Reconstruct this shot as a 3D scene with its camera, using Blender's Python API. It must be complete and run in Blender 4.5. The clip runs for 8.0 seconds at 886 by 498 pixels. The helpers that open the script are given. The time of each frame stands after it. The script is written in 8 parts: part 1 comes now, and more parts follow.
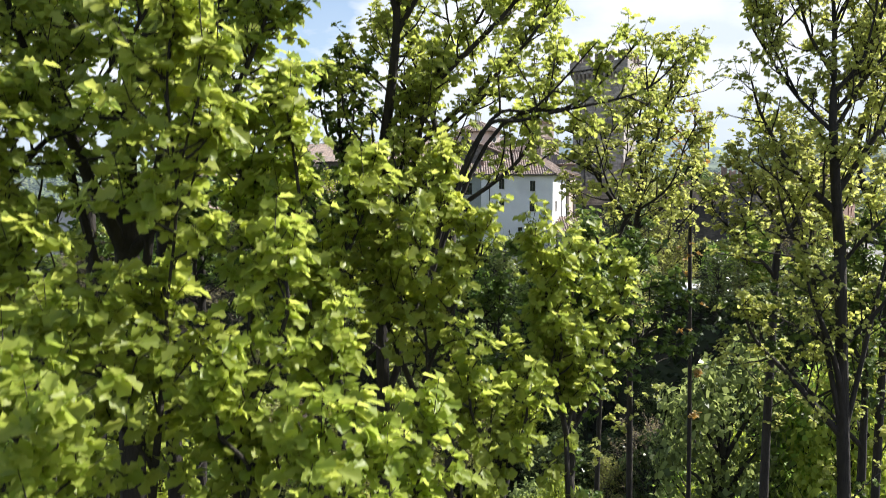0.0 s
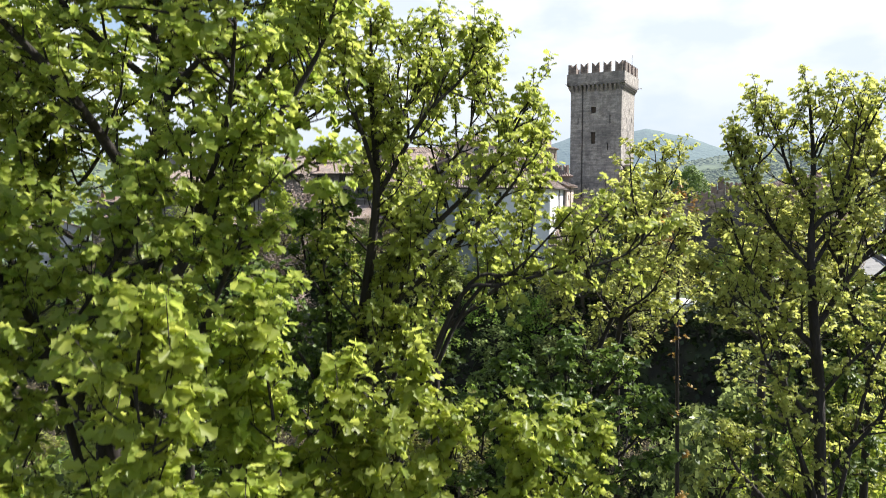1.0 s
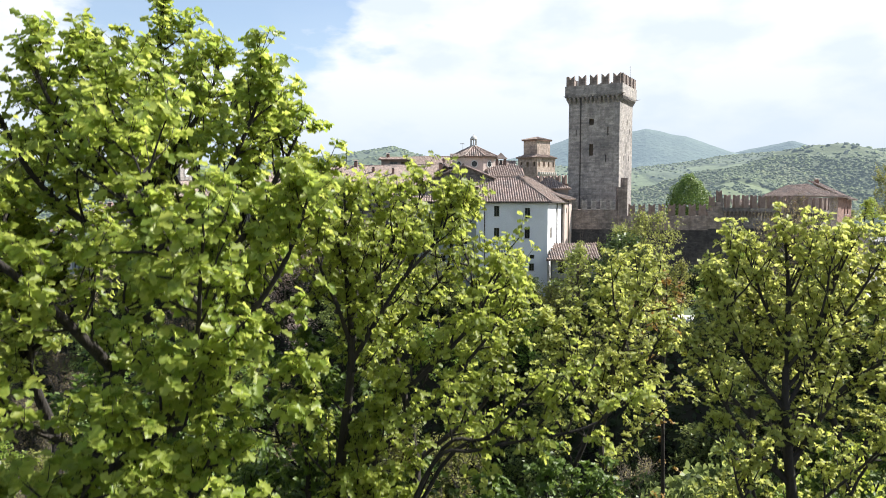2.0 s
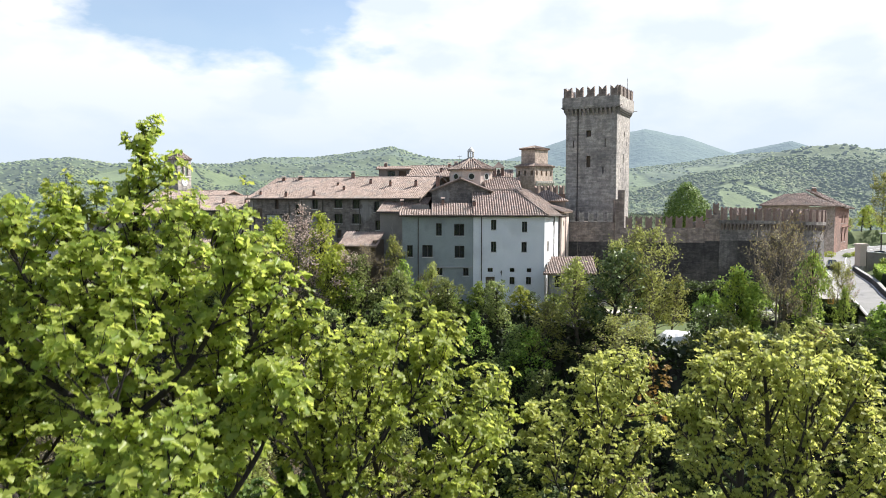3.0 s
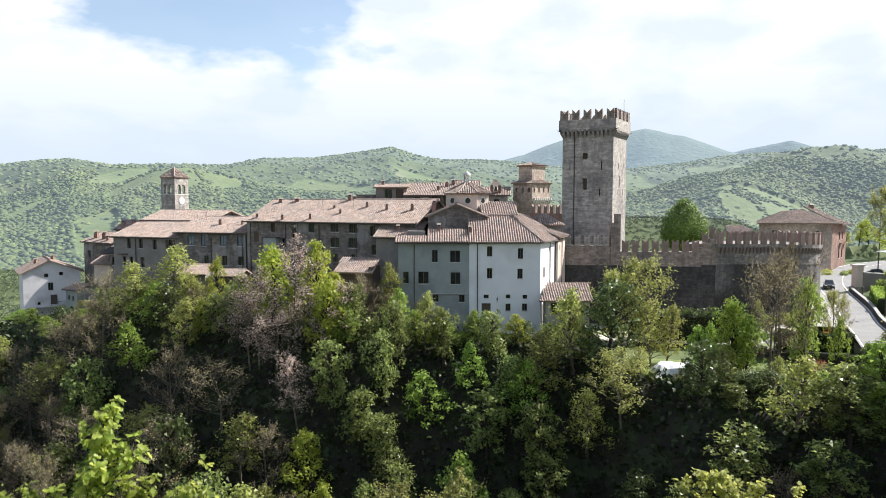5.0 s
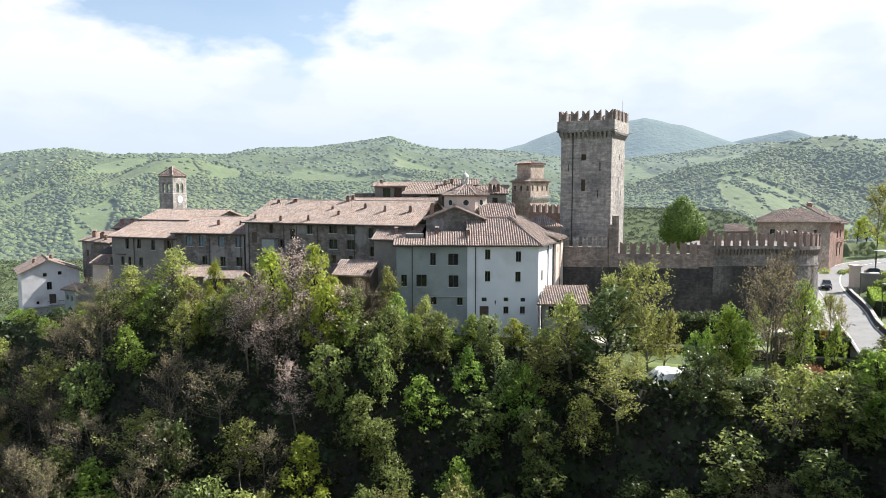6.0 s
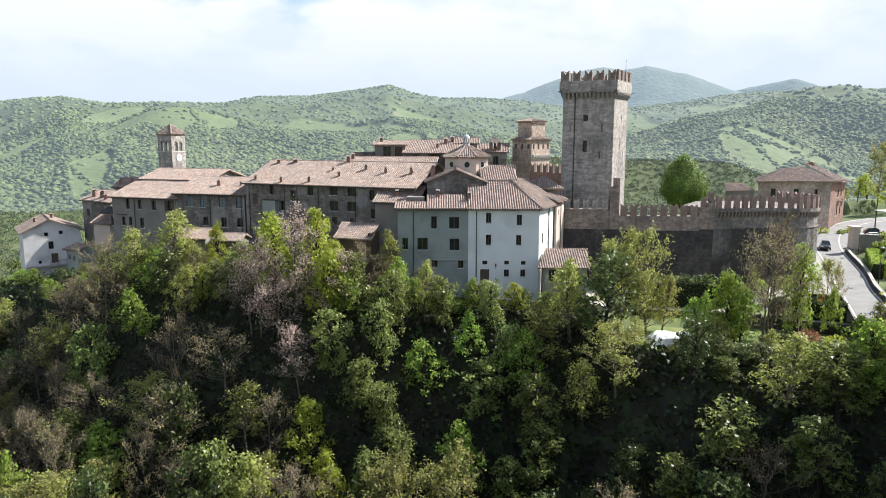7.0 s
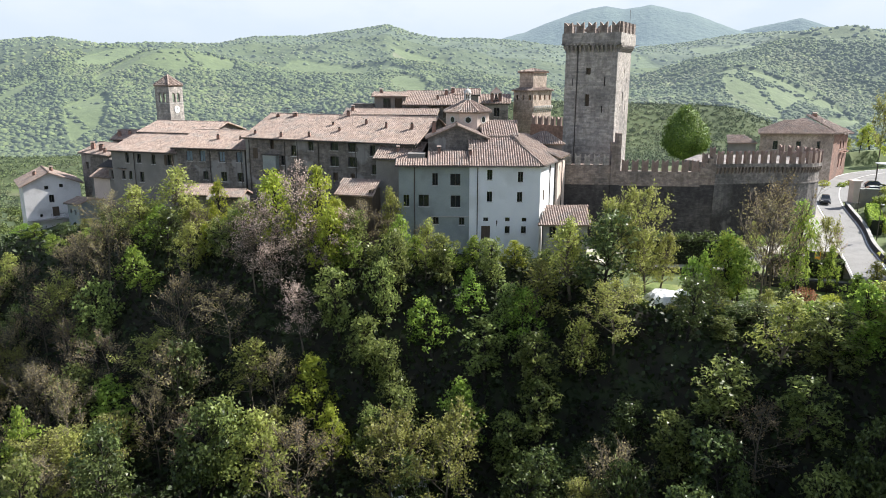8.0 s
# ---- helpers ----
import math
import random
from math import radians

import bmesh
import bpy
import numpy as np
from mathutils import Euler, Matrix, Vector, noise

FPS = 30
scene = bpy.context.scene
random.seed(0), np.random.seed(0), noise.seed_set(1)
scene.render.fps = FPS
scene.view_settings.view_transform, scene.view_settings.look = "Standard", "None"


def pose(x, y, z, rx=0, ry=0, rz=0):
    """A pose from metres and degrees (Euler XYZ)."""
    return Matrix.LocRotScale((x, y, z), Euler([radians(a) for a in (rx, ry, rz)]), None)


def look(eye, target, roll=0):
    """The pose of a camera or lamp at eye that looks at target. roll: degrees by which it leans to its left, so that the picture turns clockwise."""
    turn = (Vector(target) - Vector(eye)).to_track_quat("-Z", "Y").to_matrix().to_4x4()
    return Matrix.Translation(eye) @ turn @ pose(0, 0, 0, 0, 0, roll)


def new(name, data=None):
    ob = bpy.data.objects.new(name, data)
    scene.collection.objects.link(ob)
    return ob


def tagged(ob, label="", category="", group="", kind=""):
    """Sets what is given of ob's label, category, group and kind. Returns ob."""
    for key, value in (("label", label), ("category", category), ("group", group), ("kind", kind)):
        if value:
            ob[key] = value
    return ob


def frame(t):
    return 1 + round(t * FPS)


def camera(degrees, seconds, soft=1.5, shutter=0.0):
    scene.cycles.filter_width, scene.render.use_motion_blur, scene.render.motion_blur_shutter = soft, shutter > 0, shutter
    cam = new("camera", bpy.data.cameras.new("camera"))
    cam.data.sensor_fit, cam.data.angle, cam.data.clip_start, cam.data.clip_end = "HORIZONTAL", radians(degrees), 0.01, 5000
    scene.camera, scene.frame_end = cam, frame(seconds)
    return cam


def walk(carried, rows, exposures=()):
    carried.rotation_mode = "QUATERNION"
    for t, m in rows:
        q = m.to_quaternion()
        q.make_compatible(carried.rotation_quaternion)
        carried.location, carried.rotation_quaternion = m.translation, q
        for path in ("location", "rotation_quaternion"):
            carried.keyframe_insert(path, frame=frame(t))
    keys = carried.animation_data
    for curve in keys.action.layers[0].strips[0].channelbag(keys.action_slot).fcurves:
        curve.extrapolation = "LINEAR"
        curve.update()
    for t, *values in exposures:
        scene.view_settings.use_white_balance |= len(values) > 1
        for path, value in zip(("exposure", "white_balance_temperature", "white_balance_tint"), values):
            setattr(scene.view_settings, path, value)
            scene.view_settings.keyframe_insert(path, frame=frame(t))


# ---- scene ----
cam = camera(63.0, 8.0, 0.8, 0.3)
# seconds, x, y, z, pitch, roll, yaw
PATH = [
    (0, -1.01, -0.24, 34.84, -4.05, -0.05, 0.18),
    (0.5, -0.86, -0.23, 35.86, -4.08, 0.03, 0.17),
    (1, -0.77, -0.21, 36.86, -4.08, 0.00, 0.09),
    (1.5, -0.62, -0.20, 37.89, -4.07, -0.01, 0.10),
    (2, -0.44, -0.17, 38.94, -4.09, 0.05, 0.10),
    (3.5, 0.00, -0.00, 42.00, -4.11, 0.01, 0.00),
    (4, 0.18, 0.07, 43.04, -4.13, 0.02, 0.02),
    (4.5, 0.32, 0.14, 44.04, -4.15, 0.04, 0.03),
    (6, 0.58, 0.26, 47.12, -5.05, 0.01, -0.06),
    (6.5, 0.47, 0.26, 48.13, -6.70, -0.06, -0.10),
    (7, 0.30, 0.21, 49.17, -9.04, -0.08, -0.12),
    (7.5, 0.12, 0.15, 50.19, -11.45, -0.11, -0.16),
    (8, -0.01, 0.09, 51.26, -13.54, -0.12, -0.19),
]
walk(cam, [(t, pose(x, y, z, 90 + p, r, w)) for t, x, y, z, p, r, w in PATH])

# ---- world and sun ----
SUN = Vector((0.67, 0.27, 0.69)).normalized()
world = bpy.data.worlds.new("sky")
scene.world = world
world.use_nodes = True
wt = world.node_tree
wt.nodes.clear()


def wn(kind):
    return wt.nodes.new(kind)


w_out = wn("ShaderNodeOutputWorld")
w_bg = wn("ShaderNodeBackground")
w_sky = wn("ShaderNodeTexSky")
w_sky.sky_type, w_sky.sun_disc = "NISHITA", False
w_sky.sun_elevation, w_sky.sun_rotation = math.asin(SUN.z), math.atan2(SUN.x, SUN.y)
w_sky.air_density, w_sky.dust_density = 1.0, 1.2
w_tc = wn("ShaderNodeTexCoord")
w_sep = wn("ShaderNodeSeparateXYZ")
w_map = wn("ShaderNodeMapping")
w_map.inputs["Scale"].default_value = (1.0, 1.0, 2.3)
w_map.inputs["Location"].default_value = (0.35, 0.1, 0.55)
w_noise = wn("ShaderNodeTexNoise")
w_noise.inputs["Scale"].default_value = 2.6
w_noise.inputs["Detail"].default_value = 7.0
w_noise.inputs["Roughness"].default_value = 0.52
w_ramp = wn("ShaderNodeValToRGB")
w_ramp.color_ramp.elements[0].position = 0.405
w_ramp.color_ramp.elements[0].color = (0.14, 0.14, 0.14, 1)
w_ramp.color_ramp.elements[1].position = 0.455
w_shade = wn("ShaderNodeTexNoise")
w_shade.inputs["Scale"].default_value, w_shade.inputs["Detail"].default_value = 5.5, 6.0
w_tone = wn("ShaderNodeMix")
w_tone.data_type = "RGBA"
w_tone.inputs["A"].default_value, w_tone.inputs["B"].default_value = (4.5, 5.0, 5.7, 1), (5.4, 5.65, 6.0, 1)
w_step = wn("ShaderNodeMapRange")
w_step.inputs["From Min"].default_value, w_step.inputs["From Max"].default_value = 0.38, 0.5
w_mix = wn("ShaderNodeMix")
w_mix.data_type = "RGBA"
wt.links.new(w_tc.outputs["Generated"], w_map.inputs["Vector"])
wt.links.new(w_map.outputs["Vector"], w_noise.inputs["Vector"])
wt.links.new(w_map.outputs["Vector"], w_shade.inputs["Vector"])
wt.links.new(w_shade.outputs["Fac"], w_step.inputs["Value"])
wt.links.new(w_step.outputs["Result"], w_tone.inputs["Factor"])
# haze towards the horizon
w_haze = wn("ShaderNodeMix")
w_haze.data_type = "RGBA"
w_haze.inputs["A"].default_value = (3.9, 4.5, 5.2, 1)
w_low = wn("ShaderNodeMapRange")
w_low.inputs["From Min"].default_value, w_low.inputs["From Max"].default_value = 0.03, 0.17
wt.links.new(w_sep.outputs["Z"], w_low.inputs["Value"])
wt.links.new(w_low.outputs["Result"], w_haze.inputs["Factor"])
wt.links.new(w_tone.outputs["Result"], w_haze.inputs["B"])
wt.links.new(w_haze.outputs["Result"], w_mix.inputs["B"])
# cloud banks lie near the horizon and open up overhead
w_open = wn("ShaderNodeMapRange")
w_open.inputs["From Min"].default_value, w_open.inputs["From Max"].default_value = 0.1, 0.42
w_open.inputs["To Min"].default_value, w_open.inputs["To Max"].default_value = 0.16, -0.2
w_sum = wn("ShaderNodeMath")
wt.links.new(w_tc.outputs["Generated"], w_sep.inputs["Vector"])
wt.links.new(w_sep.outputs["Z"], w_open.inputs["Value"])
wt.links.new(w_open.outputs["Result"], w_sum.inputs[0])
wt.links.new(w_noise.outputs["Fac"], w_sum.inputs[1])
wt.links.new(w_sum.outputs["Value"], w_ramp.inputs["Fac"])
wt.links.new(w_ramp.outputs["Color"], w_mix.inputs["Factor"])
wt.links.new(w_sky.outputs["Color"], w_mix.inputs["A"])
wt.links.new(w_mix.outputs["Result"], w_bg.inputs["Color"])
wt.links.new(w_bg.outputs["Background"], w_out.inputs["Surface"])
w_bg.inputs["Strength"].default_value = 0.096
sun_data = bpy.data.lights.new("sun", "SUN")
sun_data.energy, sun_data.angle, sun_data.color = 5.0, radians(0.53), (1.0, 0.965, 0.91)
sun = new("sun", sun_data)
sun.matrix_world = look(SUN * 400, (0, 0, 0))
scene.view_settings.exposure = 0.98


# ---- materials ----
def surf(name, a, b, scale=3.0, fine=30.0, rough=0.85, bump=0.3, stain=None, stain_scale=0.35, stain_cut=(0.5, 0.65),
         random_tint=0.0, pieces="", metal=0.0, stretch=(1, 1, 1), bump_dist=0.05):
    """Two base colours mixed by coarse and fine noise, an optional stain layer, bump, and a tint per piece."""
    m = bpy.data.materials.new(name)
    m.use_nodes = True
    nt = m.node_tree
    p = nt.nodes["Principled BSDF"]
    p.inputs["Roughness"].default_value = rough
    p.inputs["Metallic"].default_value = metal
    tc = nt.nodes.new("ShaderNodeTexCoord")
    mp = nt.nodes.new("ShaderNodeMapping")
    mp.inputs["Scale"].default_value = stretch
    nt.links.new(tc.outputs["Object"], mp.inputs["Vector"])

    def tex(s, detail=4.0):
        n = nt.nodes.new("ShaderNodeTexNoise")
        n.inputs["Scale"].default_value, n.inputs["Detail"].default_value = s, detail
        nt.links.new(mp.outputs["Vector"], n.inputs["Vector"])
        return n.outputs["Fac"]

    def ramp(fac, lo, hi):
        r = nt.nodes.new("ShaderNodeMapRange")
        r.inputs["From Min"].default_value, r.inputs["From Max"].default_value = lo, hi
        nt.links.new(fac, r.inputs["Value"])
        return r.outputs["Result"]

    def mix(fac, x, y, mode="MIX"):
        n = nt.nodes.new("ShaderNodeMix")
        n.data_type, n.blend_type = "RGBA", mode
        for key, v in (("Factor", fac), ("A", x), ("B", y)):
            if isinstance(v, (int, float)):
                n.inputs[key].default_value = v
            elif isinstance(v, tuple):
                n.inputs[key].default_value = (*v, 1)
            else:
                nt.links.new(v, n.inputs[key])
        return n.outputs["Result"]

    coarse, grain = tex(scale), tex(fine, 6.0)
    col = mix(ramp(coarse, 0.35, 0.65), a, b)
    g = ramp(grain, 0.3, 0.7)
    col = mix(0.35, col, mix(g, tuple(c * 0.6 for c in a), tuple(min(1, c * 1.25) for c in b)))
    if stain:
        col = mix(ramp(tex(stain_scale, 6.0), *stain_cut), col, stain)
    if random_tint:
        if pieces == "island":
            rnd = nt.nodes.new("ShaderNodeNewGeometry").outputs["Random Per Island"]
        else:
            rnd = nt.nodes.new("ShaderNodeObjectInfo").outputs["Random"]
        hs = nt.nodes.new("ShaderNodeHueSaturation")
        r = nt.nodes.new("ShaderNodeMapRange")
        r.inputs["To Min"].default_value, r.inputs["To Max"].default_value = 1 - random_tint, 1 + random_tint
        nt.links.new(rnd, r.inputs["Value"])
        nt.links.new(r.outputs["Result"], hs.inputs["Value"])
        nt.links.new(col, hs.inputs["Color"])
        col = hs.outputs["Color"]
    nt.links.new(col, p.inputs["Base Color"])
    if bump:
        bn = nt.nodes.new("ShaderNodeBump")
        bn.inputs["Strength"].default_value, bn.inputs["Distance"].default_value = bump, bump_dist
        nt.links.new(grain, bn.inputs["Height"])
        nt.links.new(bn.outputs["Normal"], p.inputs["Normal"])
    return m


def stone(name, a, b, mortar, stain, stain_cut, bw=0.45, bh=0.2, stain_scale=0.16, bump=0.6, patch=None, patch_cut=(0.54, 0.6), streak=0.0):
    """Coursed rubble: a brick texture warped by noise, over mottled colours, with stains."""
    m = surf(name, a, b, 0.9, 9.0, 0.92, 0.0, stain, stain_scale, stain_cut)
    nt = m.node_tree
    p = nt.nodes["Principled BSDF"]
    old = p.inputs["Base Color"].links[0].from_socket
    tc = nt.nodes.new("ShaderNodeTexCoord")
    sep = nt.nodes.new("ShaderNodeSeparateXYZ")
    add = nt.nodes.new("ShaderNodeMath")
    com = nt.nodes.new("ShaderNodeCombineXYZ")
    nt.links.new(tc.outputs["Object"], sep.inputs["Vector"])
    nt.links.new(sep.outputs["X"], add.inputs[0])
    nt.links.new(sep.outputs["Y"], add.inputs[1])
    nt.links.new(add.outputs["Value"], com.inputs["X"])
    nt.links.new(sep.outputs["Z"], com.inputs["Y"])
    br = nt.nodes.new("ShaderNodeTexBrick")
    br.inputs["Scale"].default_value = 1.0
    br.inputs["Brick Width"].default_value, br.inputs["Row Height"].default_value = bw, bh
    br.inputs["Mortar Size"].default_value = 0.022
    br.inputs["Color1"].default_value, br.inputs["Color2"].default_value = (0.68, 0.68, 0.7, 1), (1.28, 1.24, 1.18, 1)
    br.inputs["Mortar"].default_value = (*mortar, 1)
    nt.links.new(com.outputs["Vector"], br.inputs["Vector"])
    mul = nt.nodes.new("ShaderNodeMix")
    mul.data_type, mul.blend_type = "RGBA", "MULTIPLY"
    mul.inputs["Factor"].default_value = 0.75
    nt.links.new(old, mul.inputs["A"])
    nt.links.new(br.outputs["Color"], mul.inputs["B"])
    done = mul.outputs["Result"]
    # stones of a lighter and a darker kind, in loose groups
    blot = nt.nodes.new("ShaderNodeTexNoise")
    blot.inputs["Scale"].default_value, blot.inputs["Detail"].default_value = 1.7, 5.0
    nt.links.new(tc.outputs["Object"], blot.inputs["Vector"])
    span = nt.nodes.new("ShaderNodeMapRange")
    span.inputs["From Min"].default_value, span.inputs["From Max"].default_value = 0.36, 0.64
    span.inputs["To Min"].default_value, span.inputs["To Max"].default_value = 0.78, 1.22
    nt.links.new(blot.outputs["Fac"], span.inputs["Value"])
    tone = nt.nodes.new("ShaderNodeHueSaturation")
    nt.links.new(done, tone.inputs["Color"])
    nt.links.new(span.outputs["Result"], tone.inputs["Value"])
    done = tone.outputs["Color"]

    def layer(vec_scale, noise_scale, cut, colour, amount):
        mp = nt.nodes.new("ShaderNodeMapping")
        mp.inputs["Scale"].default_value = vec_scale
        nt.links.new(tc.outputs["Object"], mp.inputs["Vector"])
        tx = nt.nodes.new("ShaderNodeTexNoise")
        tx.inputs["Scale"].default_value, tx.inputs["Detail"].default_value = noise_scale, 7.0
        nt.links.new(mp.outputs["Vector"], tx.inputs["Vector"])
        rg = nt.nodes.new("ShaderNodeMapRange")
        rg.inputs["From Min"].default_value, rg.inputs["From Max"].default_value = cut
        rg.inputs["To Max"].default_value = amount
        nt.links.new(tx.outputs["Fac"], rg.inputs["Value"])
        mx = nt.nodes.new("ShaderNodeMix")
        mx.data_type = "RGBA"
        mx.inputs["B"].default_value = (*colour, 1)
        nt.links.new(rg.outputs["Result"], mx.inputs["Factor"])
        nt.links.new(done, mx.inputs["A"])
        return mx.outputs["Result"]

    if patch:
        done = layer((1, 1, 1), 0.28, patch_cut, patch, 0.8)
    if streak:
        done = layer((1.6, 1.6, 0.22), 0.9, (0.5, 0.68), tuple(c * 0.4 for c in a), streak)
    nt.links.new(done, p.inputs["Base Color"])
    bn = nt.nodes.new("ShaderNodeBump")
    bn.inputs["Strength"].default_value, bn.inputs["Distance"].default_value = bump, 0.05
    nt.links.new(br.outputs["Color"], bn.inputs["Height"])
    nt.links.new(bn.outputs["Normal"], p.inputs["Normal"])
    return m


def leaf(name, a, b, back=0.5, rough=0.5, tint=0.35, hue=0.03, glow=1.5):
    """Leaf: two greens by a random value per leaf, and light that shines through."""
    m = bpy.data.materials.new(name)
    m.use_nodes = True
    nt = m.node_tree
    p = nt.nodes["Principled BSDF"]
    out = nt.nodes["Material Output"]
    rnd = nt.nodes.new("ShaderNodeNewGeometry").outputs["Random Per Island"]
    inf = nt.nodes.new("ShaderNodeObjectInfo").outputs["Random"]
    mx = nt.nodes.new("ShaderNodeMix")
    mx.data_type = "RGBA"
    mx.inputs["A"].default_value, mx.inputs["B"].default_value = (*a, 1), (*b, 1)
    nt.links.new(rnd, mx.inputs["Factor"])
    hs = nt.nodes.new("ShaderNodeHueSaturation")
    r1 = nt.nodes.new("ShaderNodeMapRange")
    r1.inputs["To Min"].default_value, r1.inputs["To Max"].default_value = 1 - tint, 1 + tint
    r2 = nt.nodes.new("ShaderNodeMapRange")
    r2.inputs["To Min"].default_value, r2.inputs["To Max"].default_value = 0.5 - hue, 0.5 + hue
    nt.links.new(inf, r1.inputs["Value"])
    nt.links.new(inf, r2.inputs["Value"])
    nt.links.new(r1.outputs["Result"], hs.inputs["Value"])
    nt.links.new(r2.outputs["Result"], hs.inputs["Hue"])
    nt.links.new(mx.outputs["Result"], hs.inputs["Color"])
    p.inputs["Roughness"].default_value = rough
    p.inputs["Specular IOR Level"].default_value = 0.3
    nt.links.new(hs.outputs["Color"], p.inputs["Base Color"])
    tr = nt.nodes.new("ShaderNodeBsdfTranslucent")
    hs2 = nt.nodes.new("ShaderNodeHueSaturation")
    hs2.inputs["Hue"].default_value, hs2.inputs["Value"].default_value = 0.488, glow
    nt.links.new(hs.outputs["Color"], hs2.inputs["Color"])
    nt.links.new(hs2.outputs["Color"], tr.inputs["Color"])
    ms = nt.nodes.new("ShaderNodeMixShader")
    ms.inputs["Fac"].default_value = back
    nt.links.new(p.outputs["BSDF"], ms.inputs[1])
    nt.links.new(tr.outputs["BSDF"], ms.inputs[2])
    nt.links.new(ms.outputs["Shader"], out.inputs["Surface"])
    return m


M_STONE = stone("tower_stone", (0.3, 0.277, 0.258), (0.435, 0.402, 0.37), (0.8, 0.78, 0.76), (0.2, 0.188, 0.18), (0.52, 0.72), 0.62, 0.3, streak=0.3)
M_BAST = stone("bastion_stone", (0.122, 0.114, 0.112), (0.182, 0.17, 0.164), (0.8, 0.78, 0.76), (0.045, 0.041, 0.041), (0.43, 0.54), 0.45, 0.2, 0.09, patch=(0.2, 0.185, 0.17), patch_cut=(0.6, 0.7), streak=0.6)
M_WALL = stone("wall_stone", (0.215, 0.17, 0.148), (0.33, 0.272, 0.24), (0.8, 0.78, 0.76), (0.14, 0.125, 0.116), (0.5, 0.68), 0.6, 0.28, streak=0.45)
M_RAMP = stone("rampart_stone", (0.19, 0.169, 0.158), (0.285, 0.256, 0.242), (0.8, 0.78, 0.76), (0.12, 0.112, 0.108), (0.48, 0.66), 0.6, 0.28, streak=0.5)
M_TAN = stone("tan_masonry", (0.4, 0.32, 0.268), (0.51, 0.42, 0.355), (0.85, 0.83, 0.8), (0.25, 0.2, 0.17), (0.5, 0.7), 0.3, 0.12)
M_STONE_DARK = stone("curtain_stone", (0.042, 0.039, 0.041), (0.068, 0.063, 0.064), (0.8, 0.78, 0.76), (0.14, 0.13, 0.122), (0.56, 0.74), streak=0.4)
M_RUBBLE = stone("house_rubble", (0.135, 0.12, 0.11), (0.225, 0.2, 0.182), (0.85, 0.83, 0.8), (0.12, 0.111, 0.103), (0.5, 0.7), 0.55, 0.27, patch=(0.3, 0.285, 0.27), streak=0.35)
M_BRICK = stone("red_brick", (0.24, 0.142, 0.112), (0.33, 0.2, 0.16), (0.9, 0.88, 0.85), (0.19, 0.13, 0.11), (0.5, 0.7), 0.28, 0.08)
M_MERLON = surf("merlon_brick", (0.2, 0.14, 0.118), (0.3, 0.222, 0.188), 1.5, 14, 0.92, 0.5, (0.13, 0.11, 0.10), 0.7, (0.5, 0.7), 0.12)
M_WHITE = surf("white_plaster", (0.70, 0.72, 0.735), (0.77, 0.78, 0.785), 0.5, 20, 0.9, 0.15, (0.58, 0.59, 0.59), 0.22, (0.55, 0.75))
M_PALE = surf("pale_lime_plaster", (0.66, 0.64, 0.64), (0.73, 0.71, 0.705), 0.5, 16, 0.9, 0.15, (0.46, 0.44, 0.43), 0.3, (0.5, 0.7))
M_GREY = surf("grey_green_plaster", (0.25, 0.285, 0.28), (0.31, 0.34, 0.33), 0.5, 16, 0.9, 0.2, (0.19, 0.21, 0.21), 0.3, (0.5, 0.72))
M_BASE = surf("bare_render", (0.30, 0.295, 0.285), (0.40, 0.39, 0.375), 0.8, 12, 0.92, 0.4, (0.3, 0.29, 0.27), 0.5, (0.45, 0.62))
M_CREAM = surf("cream_plaster", (0.2, 0.184, 0.17), (0.275, 0.252, 0.232), 0.6, 14, 0.9, 0.25, (0.2, 0.185, 0.17), 0.35, (0.5, 0.7))
M_PINK = surf("pink_plaster", (0.55, 0.44, 0.385), (0.64, 0.53, 0.465), 0.6, 14, 0.9, 0.25, (0.55, 0.45, 0.38), 0.35, (0.5, 0.72))
M_TILE = surf("clay_tile", (0.235, 0.172, 0.14), (0.33, 0.258, 0.22), 0.8, 12, 0.88, 0.3, (0.22, 0.19, 0.17), 0.5, (0.5, 0.7), 0.2, "island")
M_DECK = surf("roof_bed", (0.24, 0.17, 0.13), (0.30, 0.22, 0.17), 2.0, 12, 0.9, 0.2)
M_SLATE = surf("dark_felt_roof", (0.06, 0.055, 0.054), (0.095, 0.088, 0.084), 1.5, 14, 0.9, 0.3)
M_WOOD = surf("dark_wood", (0.07, 0.05, 0.035), (0.11, 0.08, 0.055), 4, 30, 0.7, 0.3, stretch=(1, 1, 0.2))
M_FRAME = surf("window_frame", (0.06, 0.05, 0.042), (0.09, 0.075, 0.062), 4, 30, 0.6, 0.1)
M_PIPE = surf("downpipe", (0.07, 0.06, 0.055), (0.10, 0.085, 0.075), 4, 30, 0.5, 0.1, metal=0.4)
M_SILL = surf("sill_stone", (0.5, 0.49, 0.46), (0.58, 0.56, 0.53), 3, 20, 0.85, 0.2)
M_BARK = surf("bark", (0.018, 0.015, 0.013), (0.04, 0.033, 0.027), 3, 25, 0.95, 0.8, stretch=(1, 1, 0.25))
M_TWIG = surf("grey_twigs", (0.095, 0.08, 0.06), (0.165, 0.138, 0.104), 3, 25, 0.95, 0.3)
M_ASPHALT = surf("pale_asphalt", (0.19, 0.186, 0.182), (0.24, 0.236, 0.232), 0.5, 40, 0.9, 0.2, (0.14, 0.14, 0.14), 0.4, (0.55, 0.75))
M_PAINT = surf("road_paint", (0.75, 0.75, 0.74), (0.8, 0.8, 0.79), 3, 30, 0.7, 0.05)
M_GLASS = bpy.data.materials.new("window_glass")
